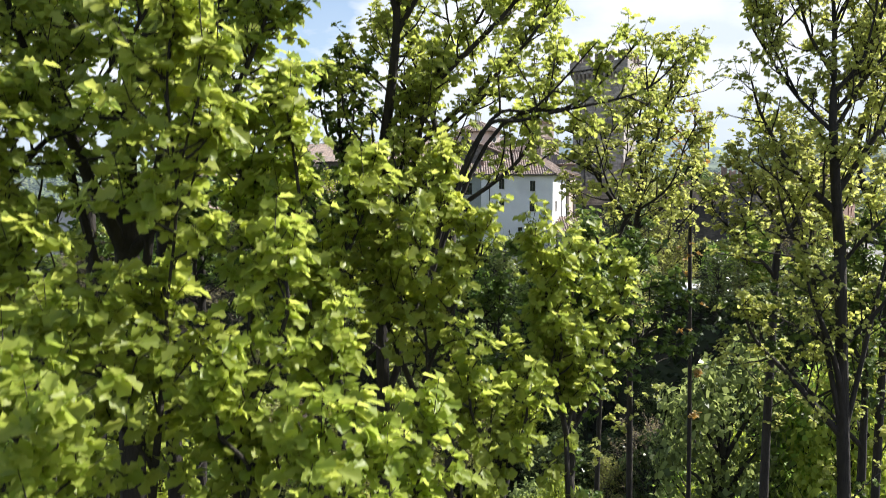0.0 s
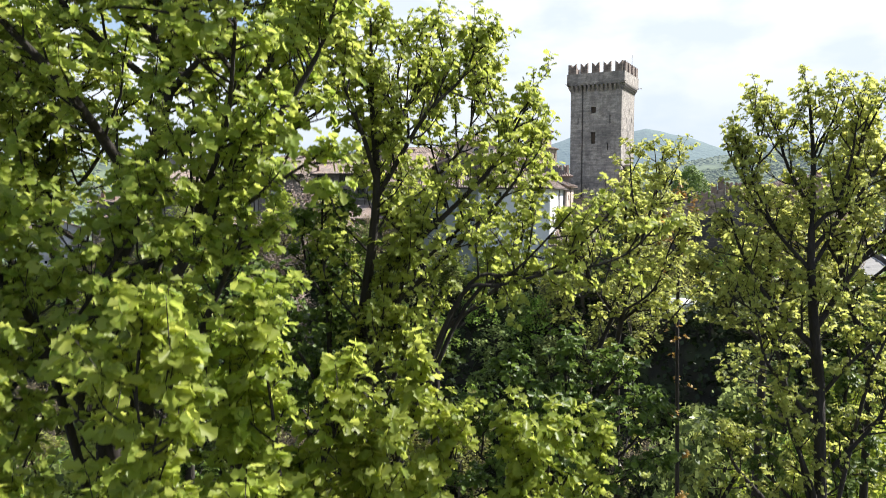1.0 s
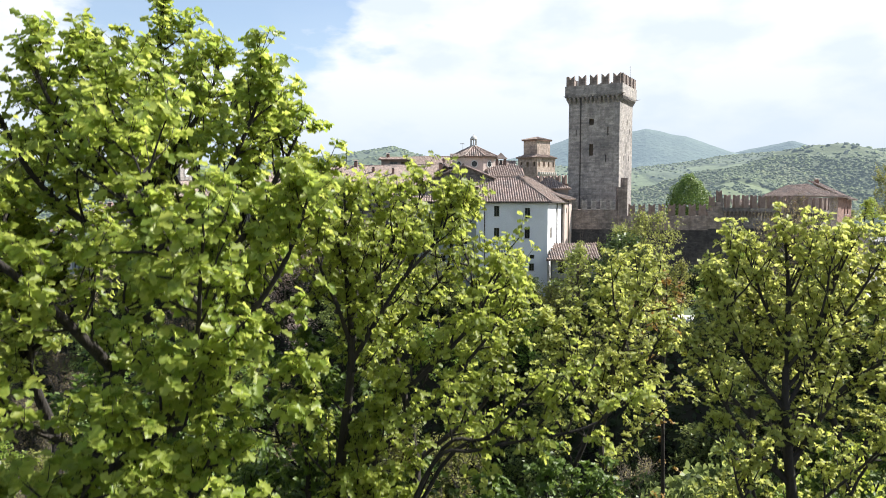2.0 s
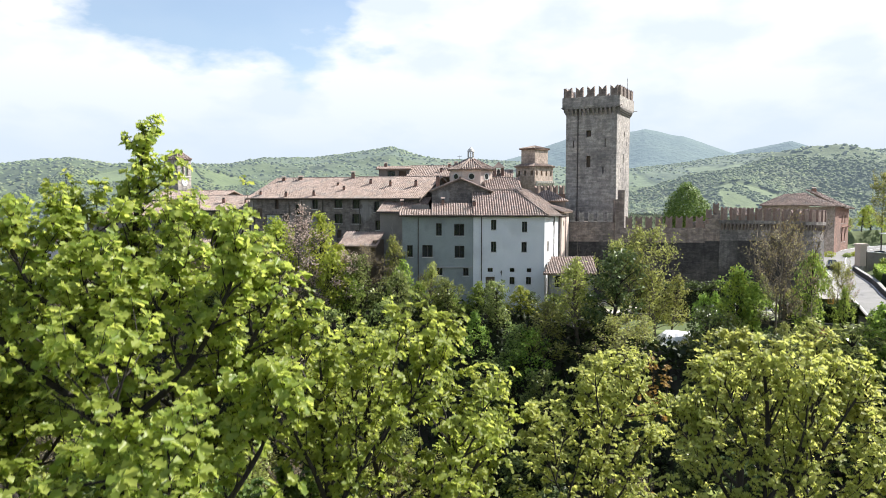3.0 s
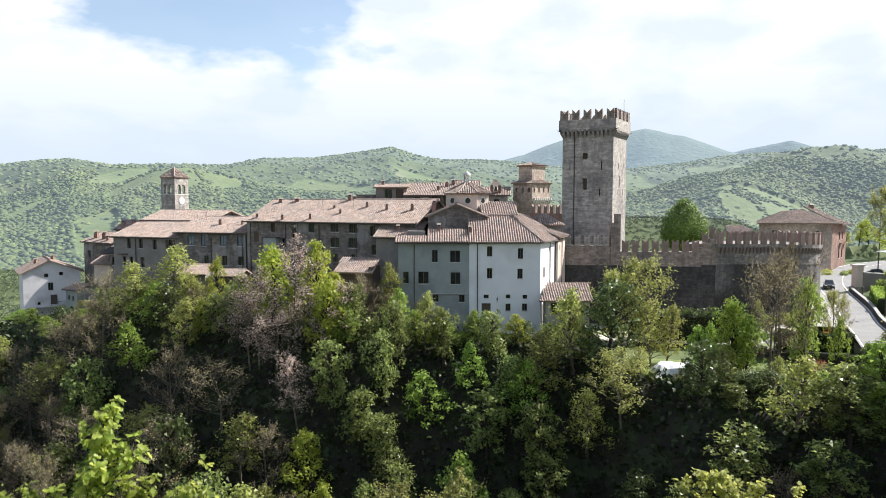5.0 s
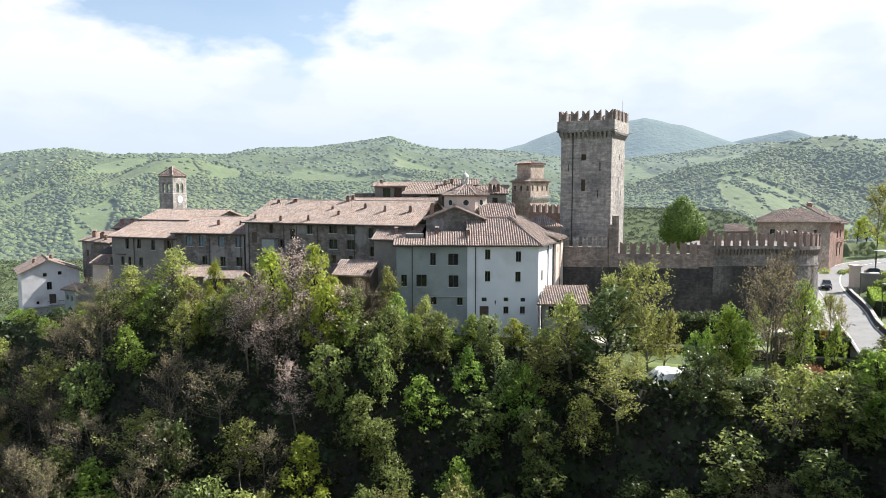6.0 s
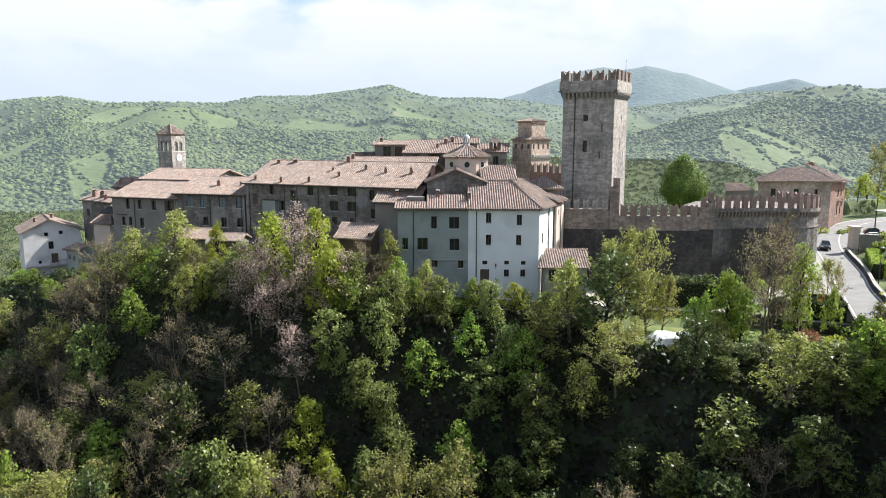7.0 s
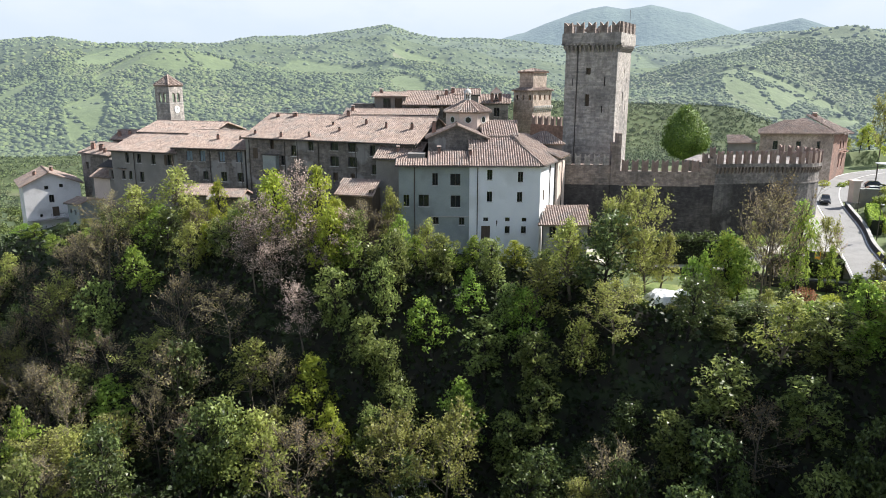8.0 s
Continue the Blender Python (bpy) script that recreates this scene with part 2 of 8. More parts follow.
M_GLASS.use_nodes = True
gp = M_GLASS.node_tree.nodes["Principled BSDF"]
gp.inputs["Base Color"].default_value, gp.inputs["Roughness"].default_value = (0.035, 0.045, 0.05, 1), 0.08
gp.inputs["Transmission Weight"].default_value = 0.5

M_BLUE = surf("blue_glass", (0.15, 0.20, 0.25), (0.20, 0.26, 0.31), 1, 10, 0.25, 0.0)
L_OAK = leaf("oak_leaf", (0.163, 0.232, 0.04), (0.337, 0.378, 0.085), 0.55, 0.4, 0.1, 0.004, 1.75)
L_LIME = leaf("young_oak_leaf", (0.204, 0.274, 0.046), (0.357, 0.402, 0.09), 0.58, 0.4, 0.08, 0.004, 1.8)
# darkened copy of the maple leaf: shade of the inner trees as colour
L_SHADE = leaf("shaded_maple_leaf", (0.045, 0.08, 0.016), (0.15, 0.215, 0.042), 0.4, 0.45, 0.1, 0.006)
L_MAPLE = leaf("field_maple_leaf", (0.194, 0.25, 0.045), (0.326, 0.364, 0.085), 0.58, 0.45, 0.1, 0.004, 1.75)
L_MID = leaf("maple_leaf", (0.09, 0.155, 0.03), (0.3, 0.41, 0.08), 0.5, 0.5, 0.2, 0.012)
L_OLIVE = leaf("ash_leaf", (0.16, 0.18, 0.045), (0.36, 0.385, 0.115), 0.45, 0.5, 0.2, 0.012)
L_FRESH = leaf("spring_leaf", (0.2, 0.255, 0.036), (0.36, 0.41, 0.07), 0.5, 0.5, 0.15, 0.01)
L_DARK = leaf("ivy_leaf", (0.06, 0.085, 0.027), (0.3, 0.365, 0.12), 0.5, 0.35, 0.3, 0.012)
# dark hedge and yew green; on slope trees it puts shade into the leaves
L_HEDGE_SHADE = leaf("hedge_shade_leaf", (0.026, 0.042, 0.014), (0.13, 0.17, 0.055), 0.25, 0.35, 0.2, 0.01)
L_BUD = leaf("dry_bud", (0.19, 0.16, 0.072), (0.29, 0.245, 0.112), 0.3, 0.6, 0.2, 0.02)
L_BLOSSOM = leaf("blossom", (0.42, 0.33, 0.28), (0.58, 0.47, 0.4), 0.3, 0.6, 0.1, 0.01)
L_RUST = leaf("rust_leaf", (0.22, 0.12, 0.03), (0.30, 0.19, 0.05), 0.45, 0.5, 0.15, 0.015)

L_ASH = leaf("pale_ash_leaf", (0.25, 0.29, 0.07), (0.4, 0.42, 0.12), 0.55, 0.5, 0.1, 0.006, 1.7)
# bramble leaf, darkened so its colour holds the shade between trees
L_UNDER_SHADE = leaf("shade_dark_bramble", (0.018, 0.03, 0.01), (0.04, 0.062, 0.018), 0.15, 0.5, 0.1, 0.005)
L_ROUND = leaf("round_tree_leaf", (0.06, 0.115, 0.024), (0.2, 0.3, 0.065), 0.35, 0.5, 0.1, 0.005)


# ---- builders ----
def mesh(name, verts, faces, mat=None, smooth=False):
    me = bpy.data.meshes.new(name)
    me.from_pydata([tuple(v) for v in verts], [], [tuple(f) for f in faces])
    if mat:
        me.materials.append(mat)
    if smooth:
        me.polygons.foreach_set("use_smooth", [True] * len(me.polygons))
    me.update()
    return me


def thing(name, at, label, category, group="", kind=""):
    ob = new(name)
    ob.location = at
    ob.empty_display_size = 0.3
    return tagged(ob, label, category, group, kind)


def under(ob, parent):
    """Parents ob, whose mesh is in world coordinates, under a thing or a part."""
    ob.parent = parent
    base = parent
    while base.parent:
        base = base.parent
    if parent is base:
        ob.matrix_parent_inverse = Matrix.Translation(-Vector(base.location))
    return ob


def part(name, vf, mat, parent, label="", kind="", smooth=False):
    ob = new(name, mesh(name, vf[0], vf[1], mat, smooth))
    if parent:
        under(ob, parent)
    return tagged(ob, label, kind=kind)


class Geo:
    """Vertices and faces that are gathered into one mesh."""

    def __init__(self):
        self.v, self.f = [], []

    def add(self, verts, faces):
        n = len(self.v)
        self.v.extend(verts)
        self.f.extend([tuple(i + n for i in f) for f in faces])
        return self

    def box(self, o, ax, ay, az):
        """A box from a corner o and three edge vectors."""
        o, ax, ay, az = Vector(o), Vector(ax), Vector(ay), Vector(az)
        c = [o, o + ax, o + ax + ay, o + ay]
        c += [p + az for p in c]
        return self.add(c, [(0, 3, 2, 1), (4, 5, 6, 7), (0, 1, 5, 4), (1, 2, 6, 5), (2, 3, 7, 6), (3, 0, 4, 7)])

    def prism(self, pts, z0, z1):
        """An upright prism over a counter-clockwise outline."""
        n = len(pts)
        v = [(x, y, z0) for x, y in pts] + [(x, y, z1) for x, y in pts]
        f = [tuple(range(n - 1, -1, -1)), tuple(range(n, 2 * n))]
        f += [(i, (i + 1) % n, n + (i + 1) % n, n + i) for i in range(n)]
        return self.add(v, f)

    def tube(self, pts, radii, sides=6):
        rings = []
        base = len(self.v)
        for i, p in enumerate(pts):
            p = Vector(p)
            d = Vector(pts[min(i + 1, len(pts) - 1)]) - Vector(pts[max(i - 1, 0)])
            d = d.normalized() if d.length > 1e-6 else Vector((0, 0, 1))
            u = d.cross(Vector((0.3, 1, 0.2)) if abs(d.z) > 0.9 else Vector((0, 0, 1))).normalized()
            w = d.cross(u)
            for k in range(sides):
                a = 2 * math.pi * k / sides
                self.v.append(p + (u * math.cos(a) + w * math.sin(a)) * radii[i])
        for i in range(len(pts) - 1):
            for k in range(sides):
                a, b = base + i * sides + k, base + i * sides + (k + 1) % sides
                self.f.append((a, b, b + sides, a + sides))
        self.f.append(tuple(base + (len(pts) - 1) * sides + k for k in range(sides)))
        return self

    @property
    def vf(self):
        return self.v, self.f


def wall(parent, a, b, z0, z1, mat, holes=(), reveal=0.24, name="wall"):
    """A wall from a to b (outside on the right hand), with openings (u, z, width, height) that go into it."""
    a, b = Vector((*a, 0)), Vector((*b, 0))
    length = (b - a).length
    d = (b - a) / length
    n = Vector((d.y, -d.x, 0))
    us = sorted({0.0, length, *(h[0] - h[2] / 2 for h in holes), *(h[0] + h[2] / 2 for h in holes)})
    zs = sorted({z0, z1, *(h[1] - h[3] / 2 for h in holes), *(h[1] + h[3] / 2 for h in holes)})
    g = Geo()

    def pt(u, z, depth=0.0):
        return a + d * u - n * depth + Vector((0, 0, z))

    for u0, u1 in zip(us, us[1:]):
        for w0, w1 in zip(zs, zs[1:]):
            uc, wc = (u0 + u1) / 2, (w0 + w1) / 2
            if any(abs(uc - h[0]) < h[2] / 2 and abs(wc - h[1]) < h[3] / 2 for h in holes):
                continue
            g.add([pt(u0, w0), pt(u1, w0), pt(u1, w1), pt(u0, w1)], [(0, 1, 2, 3)])
    t = reveal + 0.2
    for h in holes:
        u0, u1, w0, w1 = h[0] - h[2] / 2, h[0] + h[2] / 2, h[1] - h[3] / 2, h[1] + h[3] / 2
        for (p, q) in (((u0, w0), (u1, w0)), ((u1, w0), (u1, w1)), ((u1, w1), (u0, w1)), ((u0, w1), (u0, w0))):
            g.add([pt(*p), pt(*q), pt(*q, t), pt(*p, t)], [(3, 2, 1, 0)])
    g.add([pt(0, z0, t), pt(length, z0, t), pt(length, z1, t), pt(0, z1, t)], [(0, 3, 2, 1)] if not holes else [])
    g.add([pt(0, z1), pt(length, z1), pt(length, z1, t), pt(0, z1, t)], [(0, 1, 2, 3)])
    return part(name, g.vf, mat, parent)


def fill(parent, a, b, h, reveal=0.24):
    """The window, door or closed shutter that sits in one opening."""
    a, b = Vector((*a, 0)), Vector((*b, 0))
    d = (b - a).normalized()
    n = Vector((d.y, -d.x, 0))
    u, z, w, hh = h[:4]
    kind = h[4] if len(h) > 4 else "w"
    o = a + d * (u - w / 2) - n * reveal + Vector((0, 0, z - hh / 2))
    up = Vector((0, 0, 1))
    if kind in "wsob":
        g = Geo()
        t = 0.07
        g.box(o, d * w, -n * 0.08, up * t).box(o + up * (hh - t), d * w, -n * 0.08, up * t)
        g.box(o + up * t, d * t, -n * 0.08, up * (hh - 2 * t)).box(o + d * (w - t) + up * t, d * t, -n * 0.08, up * (hh - 2 * t))
        if w > 0.7:
            g.box(o + d * (w / 2 - 0.04) + up * t, d * 0.08, -n * 0.075, up * (hh - 2 * t))
        win = part("window", g.vf, M_FRAME, parent)
        pane = Geo().box(o + d * t + up * t - n * 0.03, d * (w - 2 * t), -n * 0.02, up * (hh - 2 * t))
        part("pane", pane.vf, M_BLUE if kind == "b" else M_GLASS, win)
        s = Geo().box(o - d * 0.08 - up * 0.09 + n * (reveal + 0.07), d * (w + 0.16), -n * (reveal + 0.07), up * 0.088)
        if kind != "o":
            part("window_sill", s.vf, M_SILL, win)
        if kind == "s":
            for side in (-1, 1):
                g = Geo()
                so = o + n * (reveal + 0.02) + d * (-w / 2 - 0.02 if side < 0 else w + 0.02)
                g.box(so, d * (w / 2), n * 0.05, up * hh)
                for k in range(int(hh / 0.16)):
                    g.box(so + d * 0.06 + n * 0.05 + up * (0.08 + k * 0.16), d * (w / 2 - 0.12), n * 0.02, up * 0.08)
                part("shutter", g.vf, M_WOOD, win)
    elif kind == "c":
        g = Geo()
        for side in (0, 1):
            so = o + n * 0.12 + d * (side * (w / 2 + 0.005))
            g.box(so, d * (w / 2 - 0.01), n * 0.05, up * hh)
            for k in range(int(hh / 0.14)):
                g.box(so + d * 0.07 + n * 0.05 + up * (0.05 + k * 0.14), d * (w / 2 - 0.15), n * 0.022, up * 0.08)
        part("closed_shutter", g.vf, M_WOOD, parent)
    elif kind == "d":
        g = Geo().box(o, d * w, -n * 0.07, up * hh)
        for k in range(3):
            g.box(o + d * (w * (0.08 + k * 0.3)), d * (w * 0.24), n * 0.03, up * (hh - 0.15))
        part("door", g.vf, M_WOOD, parent)
    elif kind == "h":
        # dark sheet added in place of the shade inside an open hole
        part("opening_back", Geo().box(o - n * 0.22, d * w, -n * 0.02, up * hh).vf, M_WOOD, parent)


def front(parent, a, b, z0, z1, mat, holes=(), name="wall", reveal=0.24):
    wall(parent, a, b, z0, z1, mat, holes, reveal, name)
    for h in holes:
        fill(parent, a, b, h, reveal)


def plane_fix(pts):
    """Moves the fourth and later points up or down into the plane of the first three."""
    p = [Vector(q) for q in pts]
    n = (p[1] - p[0]).cross(p[2] - p[0])
    for q in p[3:]:
        q.z = p[0].z - (n.x * (q.x - p[0].x) + n.y * (q.y - p[0].y)) / n.z
    return p


TILE_STEP, TILE_LONG = 0.36, 0.5


def roof(parent, pts, mat=None, thick=0.14, step=TILE_STEP):
    """A tiled roof plane. pts: its outline, counter-clockwise from above, the first two along the eave."""
    mat = mat or M_TILE
    p = plane_fix(pts)
    u = (p[1] - p[0]).normalized()
    n = u.cross(p[2] - p[0]).normalized()
    if n.z < 0:
        n = -n
    v = n.cross(u)
    k = len(p)
    g = Geo()
    g.add(p + [q - Vector((0, 0, thick)) for q in p], [tuple(range(k)), tuple(range(2 * k - 1, k - 1, -1))] + [
        (i, i + k, (i + 1) % k + k, (i + 1) % k) for i in range(k)])
    deck = part("roof", g.vf, M_DECK, parent)
    q = [((r - p[0]).dot(u), (r - p[0]).dot(v)) for r in p]
    lo, hi = min(a for a, _ in q), max(a for a, _ in q)
    vs, fs = [], []
    rnd = random.Random(int(lo * 7 + hi * 131 + p[0].x * 17 + p[0].y * 29))
    x = lo + step * 0.5
    while x < hi:
        cuts = []
        for (ax, ay), (bx, by) in zip(q, q[1:] + q[:1]):
            if (ax - x) * (bx - x) < 0:
                cuts.append(ay + (by - ay) * (x - ax) / (bx - ax))
        if len(cuts) >= 2:
            y, top = min(cuts) - 0.05, max(cuts)
            while y < top - 0.05:
                e = min(y + TILE_LONG + 0.05, top)
                j, h = rnd.uniform(-0.02, 0.02), rnd.uniform(0.13, 0.17)
                b = len(vs)
                for yy, lift in ((y, 0.03), (e, 0.0)):
                    for dx, dz in ((-0.115, 0.012), (-0.035, h), (0.035, h), (0.115, 0.012)):
                        vs.append(p[0] + u * (x + dx * step / 0.25 + j) + v * yy + n * (dz + lift))
                fs += [(b + i, b + i + 1, b + i + 5, b + i + 4) for i in range(3)]
                fs.append((b, b + 1, b + 2, b + 3))
                y += TILE_LONG
        x += step
    if vs:
        part("roof_tiles", (vs, fs), mat, deck, kind="stuff")
    return deck


def ridge_caps(parent, a, b):
    """The row of half-round tiles along a ridge or hip."""
    a, b = Vector(a), Vector(b)
    d = (b - a).normalized()
    s = d.cross(Vector((0, 0, 1))).normalized()
    up = s.cross(d)
    g = Geo()
    k = max(1, int((b - a).length / 0.42))
    for i in range(k):
        p0, p1 = a.lerp(b, i / k), a.lerp(b, (i + 1.1) / k)
        v = []
        for p, r in ((p0, 0.16), (p1, 0.135)):
            v += [p + s * r * c + up * (0.04 + r * e) for c, e in ((-1, 0), (-0.6, 0.8), (0, 1), (0.6, 0.8), (1, 0))]
        g.add(v, [(j, j + 1, j + 6, j + 5) for j in range(4)] + [(0, 1, 2, 3, 4)])
    part("ridge_tiles", g.vf, M_TILE, parent, kind="stuff")


def roof_height(x, y):
    """The height of the highest surface at a place."""
    bpy.context.view_layer.update()
    hit, place, _, _, _, _ = scene.ray_cast(bpy.context.evaluated_depsgraph_get(), Vector((x, y, 75)), Vector((0, 0, -1)))
    return place.z if hit else 30.0


def chimney(x, y, h, w=0.6, mat=None):
    """A chimney that stands h above the roof, with a small tiled hood on a narrower block."""
    z0 = roof_height(x, y)
    h, w = h * 0.75, w * 0.85
    z1 = z0 + h
    ob = thing("chimney", (x, y, z0), "small brick chimney with a tiled cap on a clay roof", "chimney", "chimneys on the roofs")
    part("shaft", Geo().box((x - w / 2, y - w / 2, z0 - 0.5), (w, 0, 0), (0, w, 0), (0, 0, h + 0.5)).vf, mat or M_BRICK, ob)
    e = w * 0.34
    part("flue", Geo().box((x - e, y - e, z1), (2 * e, 0, 0), (0, 2 * e, 0), (0, 0, 0.2)).vf, M_PIPE, ob)
    e = w / 2 + 0.08
    zc = z1 + 0.2
    g = Geo().add([(x - e, y - e, zc), (x + e, y - e, zc), (x + e, y + e, zc), (x - e, y + e, zc), (x - e, y, zc + 0.22), (x + e, y, zc + 0.22)],
                  [(3, 2, 1, 0), (0, 1, 5, 4), (2, 3, 4, 5), (1, 2, 5), (3, 0, 4)])
    part("cap", g.vf, M_TILE, ob)
    return ob


def downpipe(parent, x, y, z0, z1):
    part("downpipe", Geo().tube([(x, y, z0), (x, y, z1 - 0.3), (x, y + 0.18, z1)], [0.07] * 3, 6).vf, M_PIPE, parent)


def gutter(parent, a, b):
    part("gutter", Geo().tube([a, b], [0.09, 0.09], 6).vf, M_PIPE, parent)


def swallowtail(w=1.3, d=0.55, h=1.7, notch=0.5):
    """A forked merlon, standing on its base, w along x."""
    hw = w / 2
    prof = [(-hw, 0), (hw, 0), (hw, h), (hw * 0.55, h - notch * 0.35), (0, h - notch), (-hw * 0.55, h - notch * 0.35), (-hw, h)]
    n = len(prof)
    v = [(x, -d / 2, z) for x, z in prof] + [(x, d / 2, z) for x, z in prof]
    f = [(0, 1, 2, 3, 4), (0, 4, 5, 6), tuple(n + i for i in (4, 3, 2, 1, 0)), tuple(n + i for i in (6, 5, 4, 0))]
    f += [(i, i + n, (i + 1) % n + n, (i + 1) % n) for i in range(n)]
    return v, f


def merlons(parent, a, b, z, count, shape, mat, turn_in=0.0, zb=None):
    """A row of merlons on top of a wall from a to b, sharing one mesh."""
    me = mesh("merlon", *shape, mat)
    a, b = Vector((*a, z)), Vector((*b, z if zb is None else zb))
    ang = math.atan2(b.y - a.y, b.x - a.x)
    for i in range(count):
        p = a.lerp(b, (i + 0.5) / count)
        ob = new("merlon", me)
        ob.parent = parent
        shift = Vector((0, 0, 0)) if parent.parent else Vector(parent.location)
        ob.matrix_basis = Matrix.Translation(p - shift) @ Matrix.Rotation(ang, 4, "Z")


def house(name, label, foot, z0, z1, mat, fronts=None, category="house"):
    """Walls over a counter-clockwise outline; fronts: openings of each side, by its number."""
    ob = thing(name, (sum(p[0] for p in foot) / len(foot), sum(p[1] for p in foot) / len(foot), z0), label, category)
    fronts = fronts or {}
    for i, p in enumerate(foot):
        front(ob, p, foot[(i + 1) % len(foot)], z0, z1, mat, fronts.get(i, ()))
    return ob


def off(a, b, along, back):
    """The point a given way along a->b and to its left (inwards)."""
    d = (Vector((*b, 0)) - Vector((*a, 0))).normalized()
    return (a[0] + d.x * along - d.y * back, a[1] + d.y * along + d.x * back)


def gabled(name, label, a, b, depth, z0, eave, rise, mat, holes=(), over=0.45, run=None, category="house", sides=None):
    """A house with its eave on the front a->b and its ridge along it."""
    c, e = off(b, a, 0, -depth), off(a, b, 0, depth)
    ob = house(name, label, [a, b, c, e], z0, eave, mat, {0: holes, **(sides or {})}, category)
    length = (Vector(b) - Vector(a)).length
    r = run or depth / 2
    k = over * rise / r

    def p(al, bk, z):
        x, y = off(a, b, al, bk)
        return (x, y, z)

    roof(ob, [p(-over, -over, eave - k + 0.1), p(length + over, -over, eave - k + 0.1), p(length + over, r, eave + rise + 0.1), p(-over, r, eave + rise + 0.1)])
    kb = over * rise / (depth - r)
    roof(ob, [p(length + over, depth + over, eave - kb + 0.1), p(-over, depth + over, eave - kb + 0.1), p(-over, r, eave + rise + 0.1), p(length + over, r, eave + rise + 0.1)])
    ridge_caps(ob, p(-over, r, eave + rise + 0.12), p(length + over, r, eave + rise + 0.12))
    for al in (0.02, length - 0.32):
        q = [p(al, 0.05, eave), p(al, depth - 0.05, eave), p(al, r, eave + rise)]
        q2 = [p(al + 0.3, 0.05, eave), p(al + 0.3, depth - 0.05, eave), p(al + 0.3, r, eave + rise)]
        part("gable_wall", (q + q2, [(0, 1, 2), (5, 4, 3), (0, 3, 4, 1), (1, 4, 5, 2), (2, 5, 3, 0)]), mat, ob)
    gutter(ob, p(-over, -over - 0.08, eave - k), p(length + over, -over - 0.08, eave - k))
    return ob


# ---- ground ----
def smooth(t):
    t = min(1.0, max(0.0, t))
    return t * t * (3 - 2 * t)


def lerp_table(table, x):
    for (x0, y0), (x1, y1) in zip(table, table[1:]):
        if x <= x1:
            return y0 + (y1 - y0) * max(0.0, (x - x0) / (x1 - x0))
    return table[-1][1]


EDGE = [(-140, 150), (-95, 138), (-72, 128), (-58, 120), (-43, 109), (-20, 103), (0, 101.5), (18, 98), (27, 87), (48, 76), (56, 68), (75, 56), (120, 50)]
TOP = [(-140, 4), (-100, 12), (-80, 21), (-66, 24), (-50, 27), (-25, 27), (0, 25), (16, 24), (30, 23.3), (48, 23), (60, 26), (75, 28), (120, 31)]
# skyline of the hills: bearing in degrees, distance, height
SKY = [(-60, 2200, 140), (-36, 2200, 116), (-31.5, 2200, 121), (-29, 2100, 130), (-27, 2000, 131), (-24.5, 2000, 118), (-21, 2000, 122), (-16.5, 2100, 126),
       (-14, 2300, 154), (-10, 2500, 168), (-6.5, 2600, 194), (-4.1, 2600, 212), (-2, 2600, 184), (0, 2700, 172), (3, 2800, 178), (6, 2900, 172),
       (10, 3000, 150), (14, 3000, 146), (18, 3000, 165), (21, 3000, 190), (24, 3000, 200), (28, 2900, 191), (31.5, 2800, 190), (36, 2700, 190), (60, 2500, 180)]


ROAD = [(55, 88, 26.0), (58.5, 97, 26.5), (61.5, 105, 26.7), (67, 117, 26.9), (73.6, 134, 27.2), (78.5, 145, 27.7), (85, 156, 28.2), (92, 163.5, 28.6), (103, 170, 29.2), (130, 178, 30)]


def road_near(x, y):
    """Distance to the road's middle line, and its height there."""
    best = (1e9, 0.0)
    for (x0, y0, z0), (x1, y1, z1) in zip(ROAD, ROAD[1:]):
        dx, dy = x1 - x0, y1 - y0
        t = min(1.0, max(0.0, ((x - x0) * dx + (y - y0) * dy) / (dx * dx + dy * dy)))
        d = math.hypot(x - x0 - t * dx, y - y0 - t * dy)
        if d < best[0]:
            best = (d, z0 + (z1 - z0) * t)
    return best


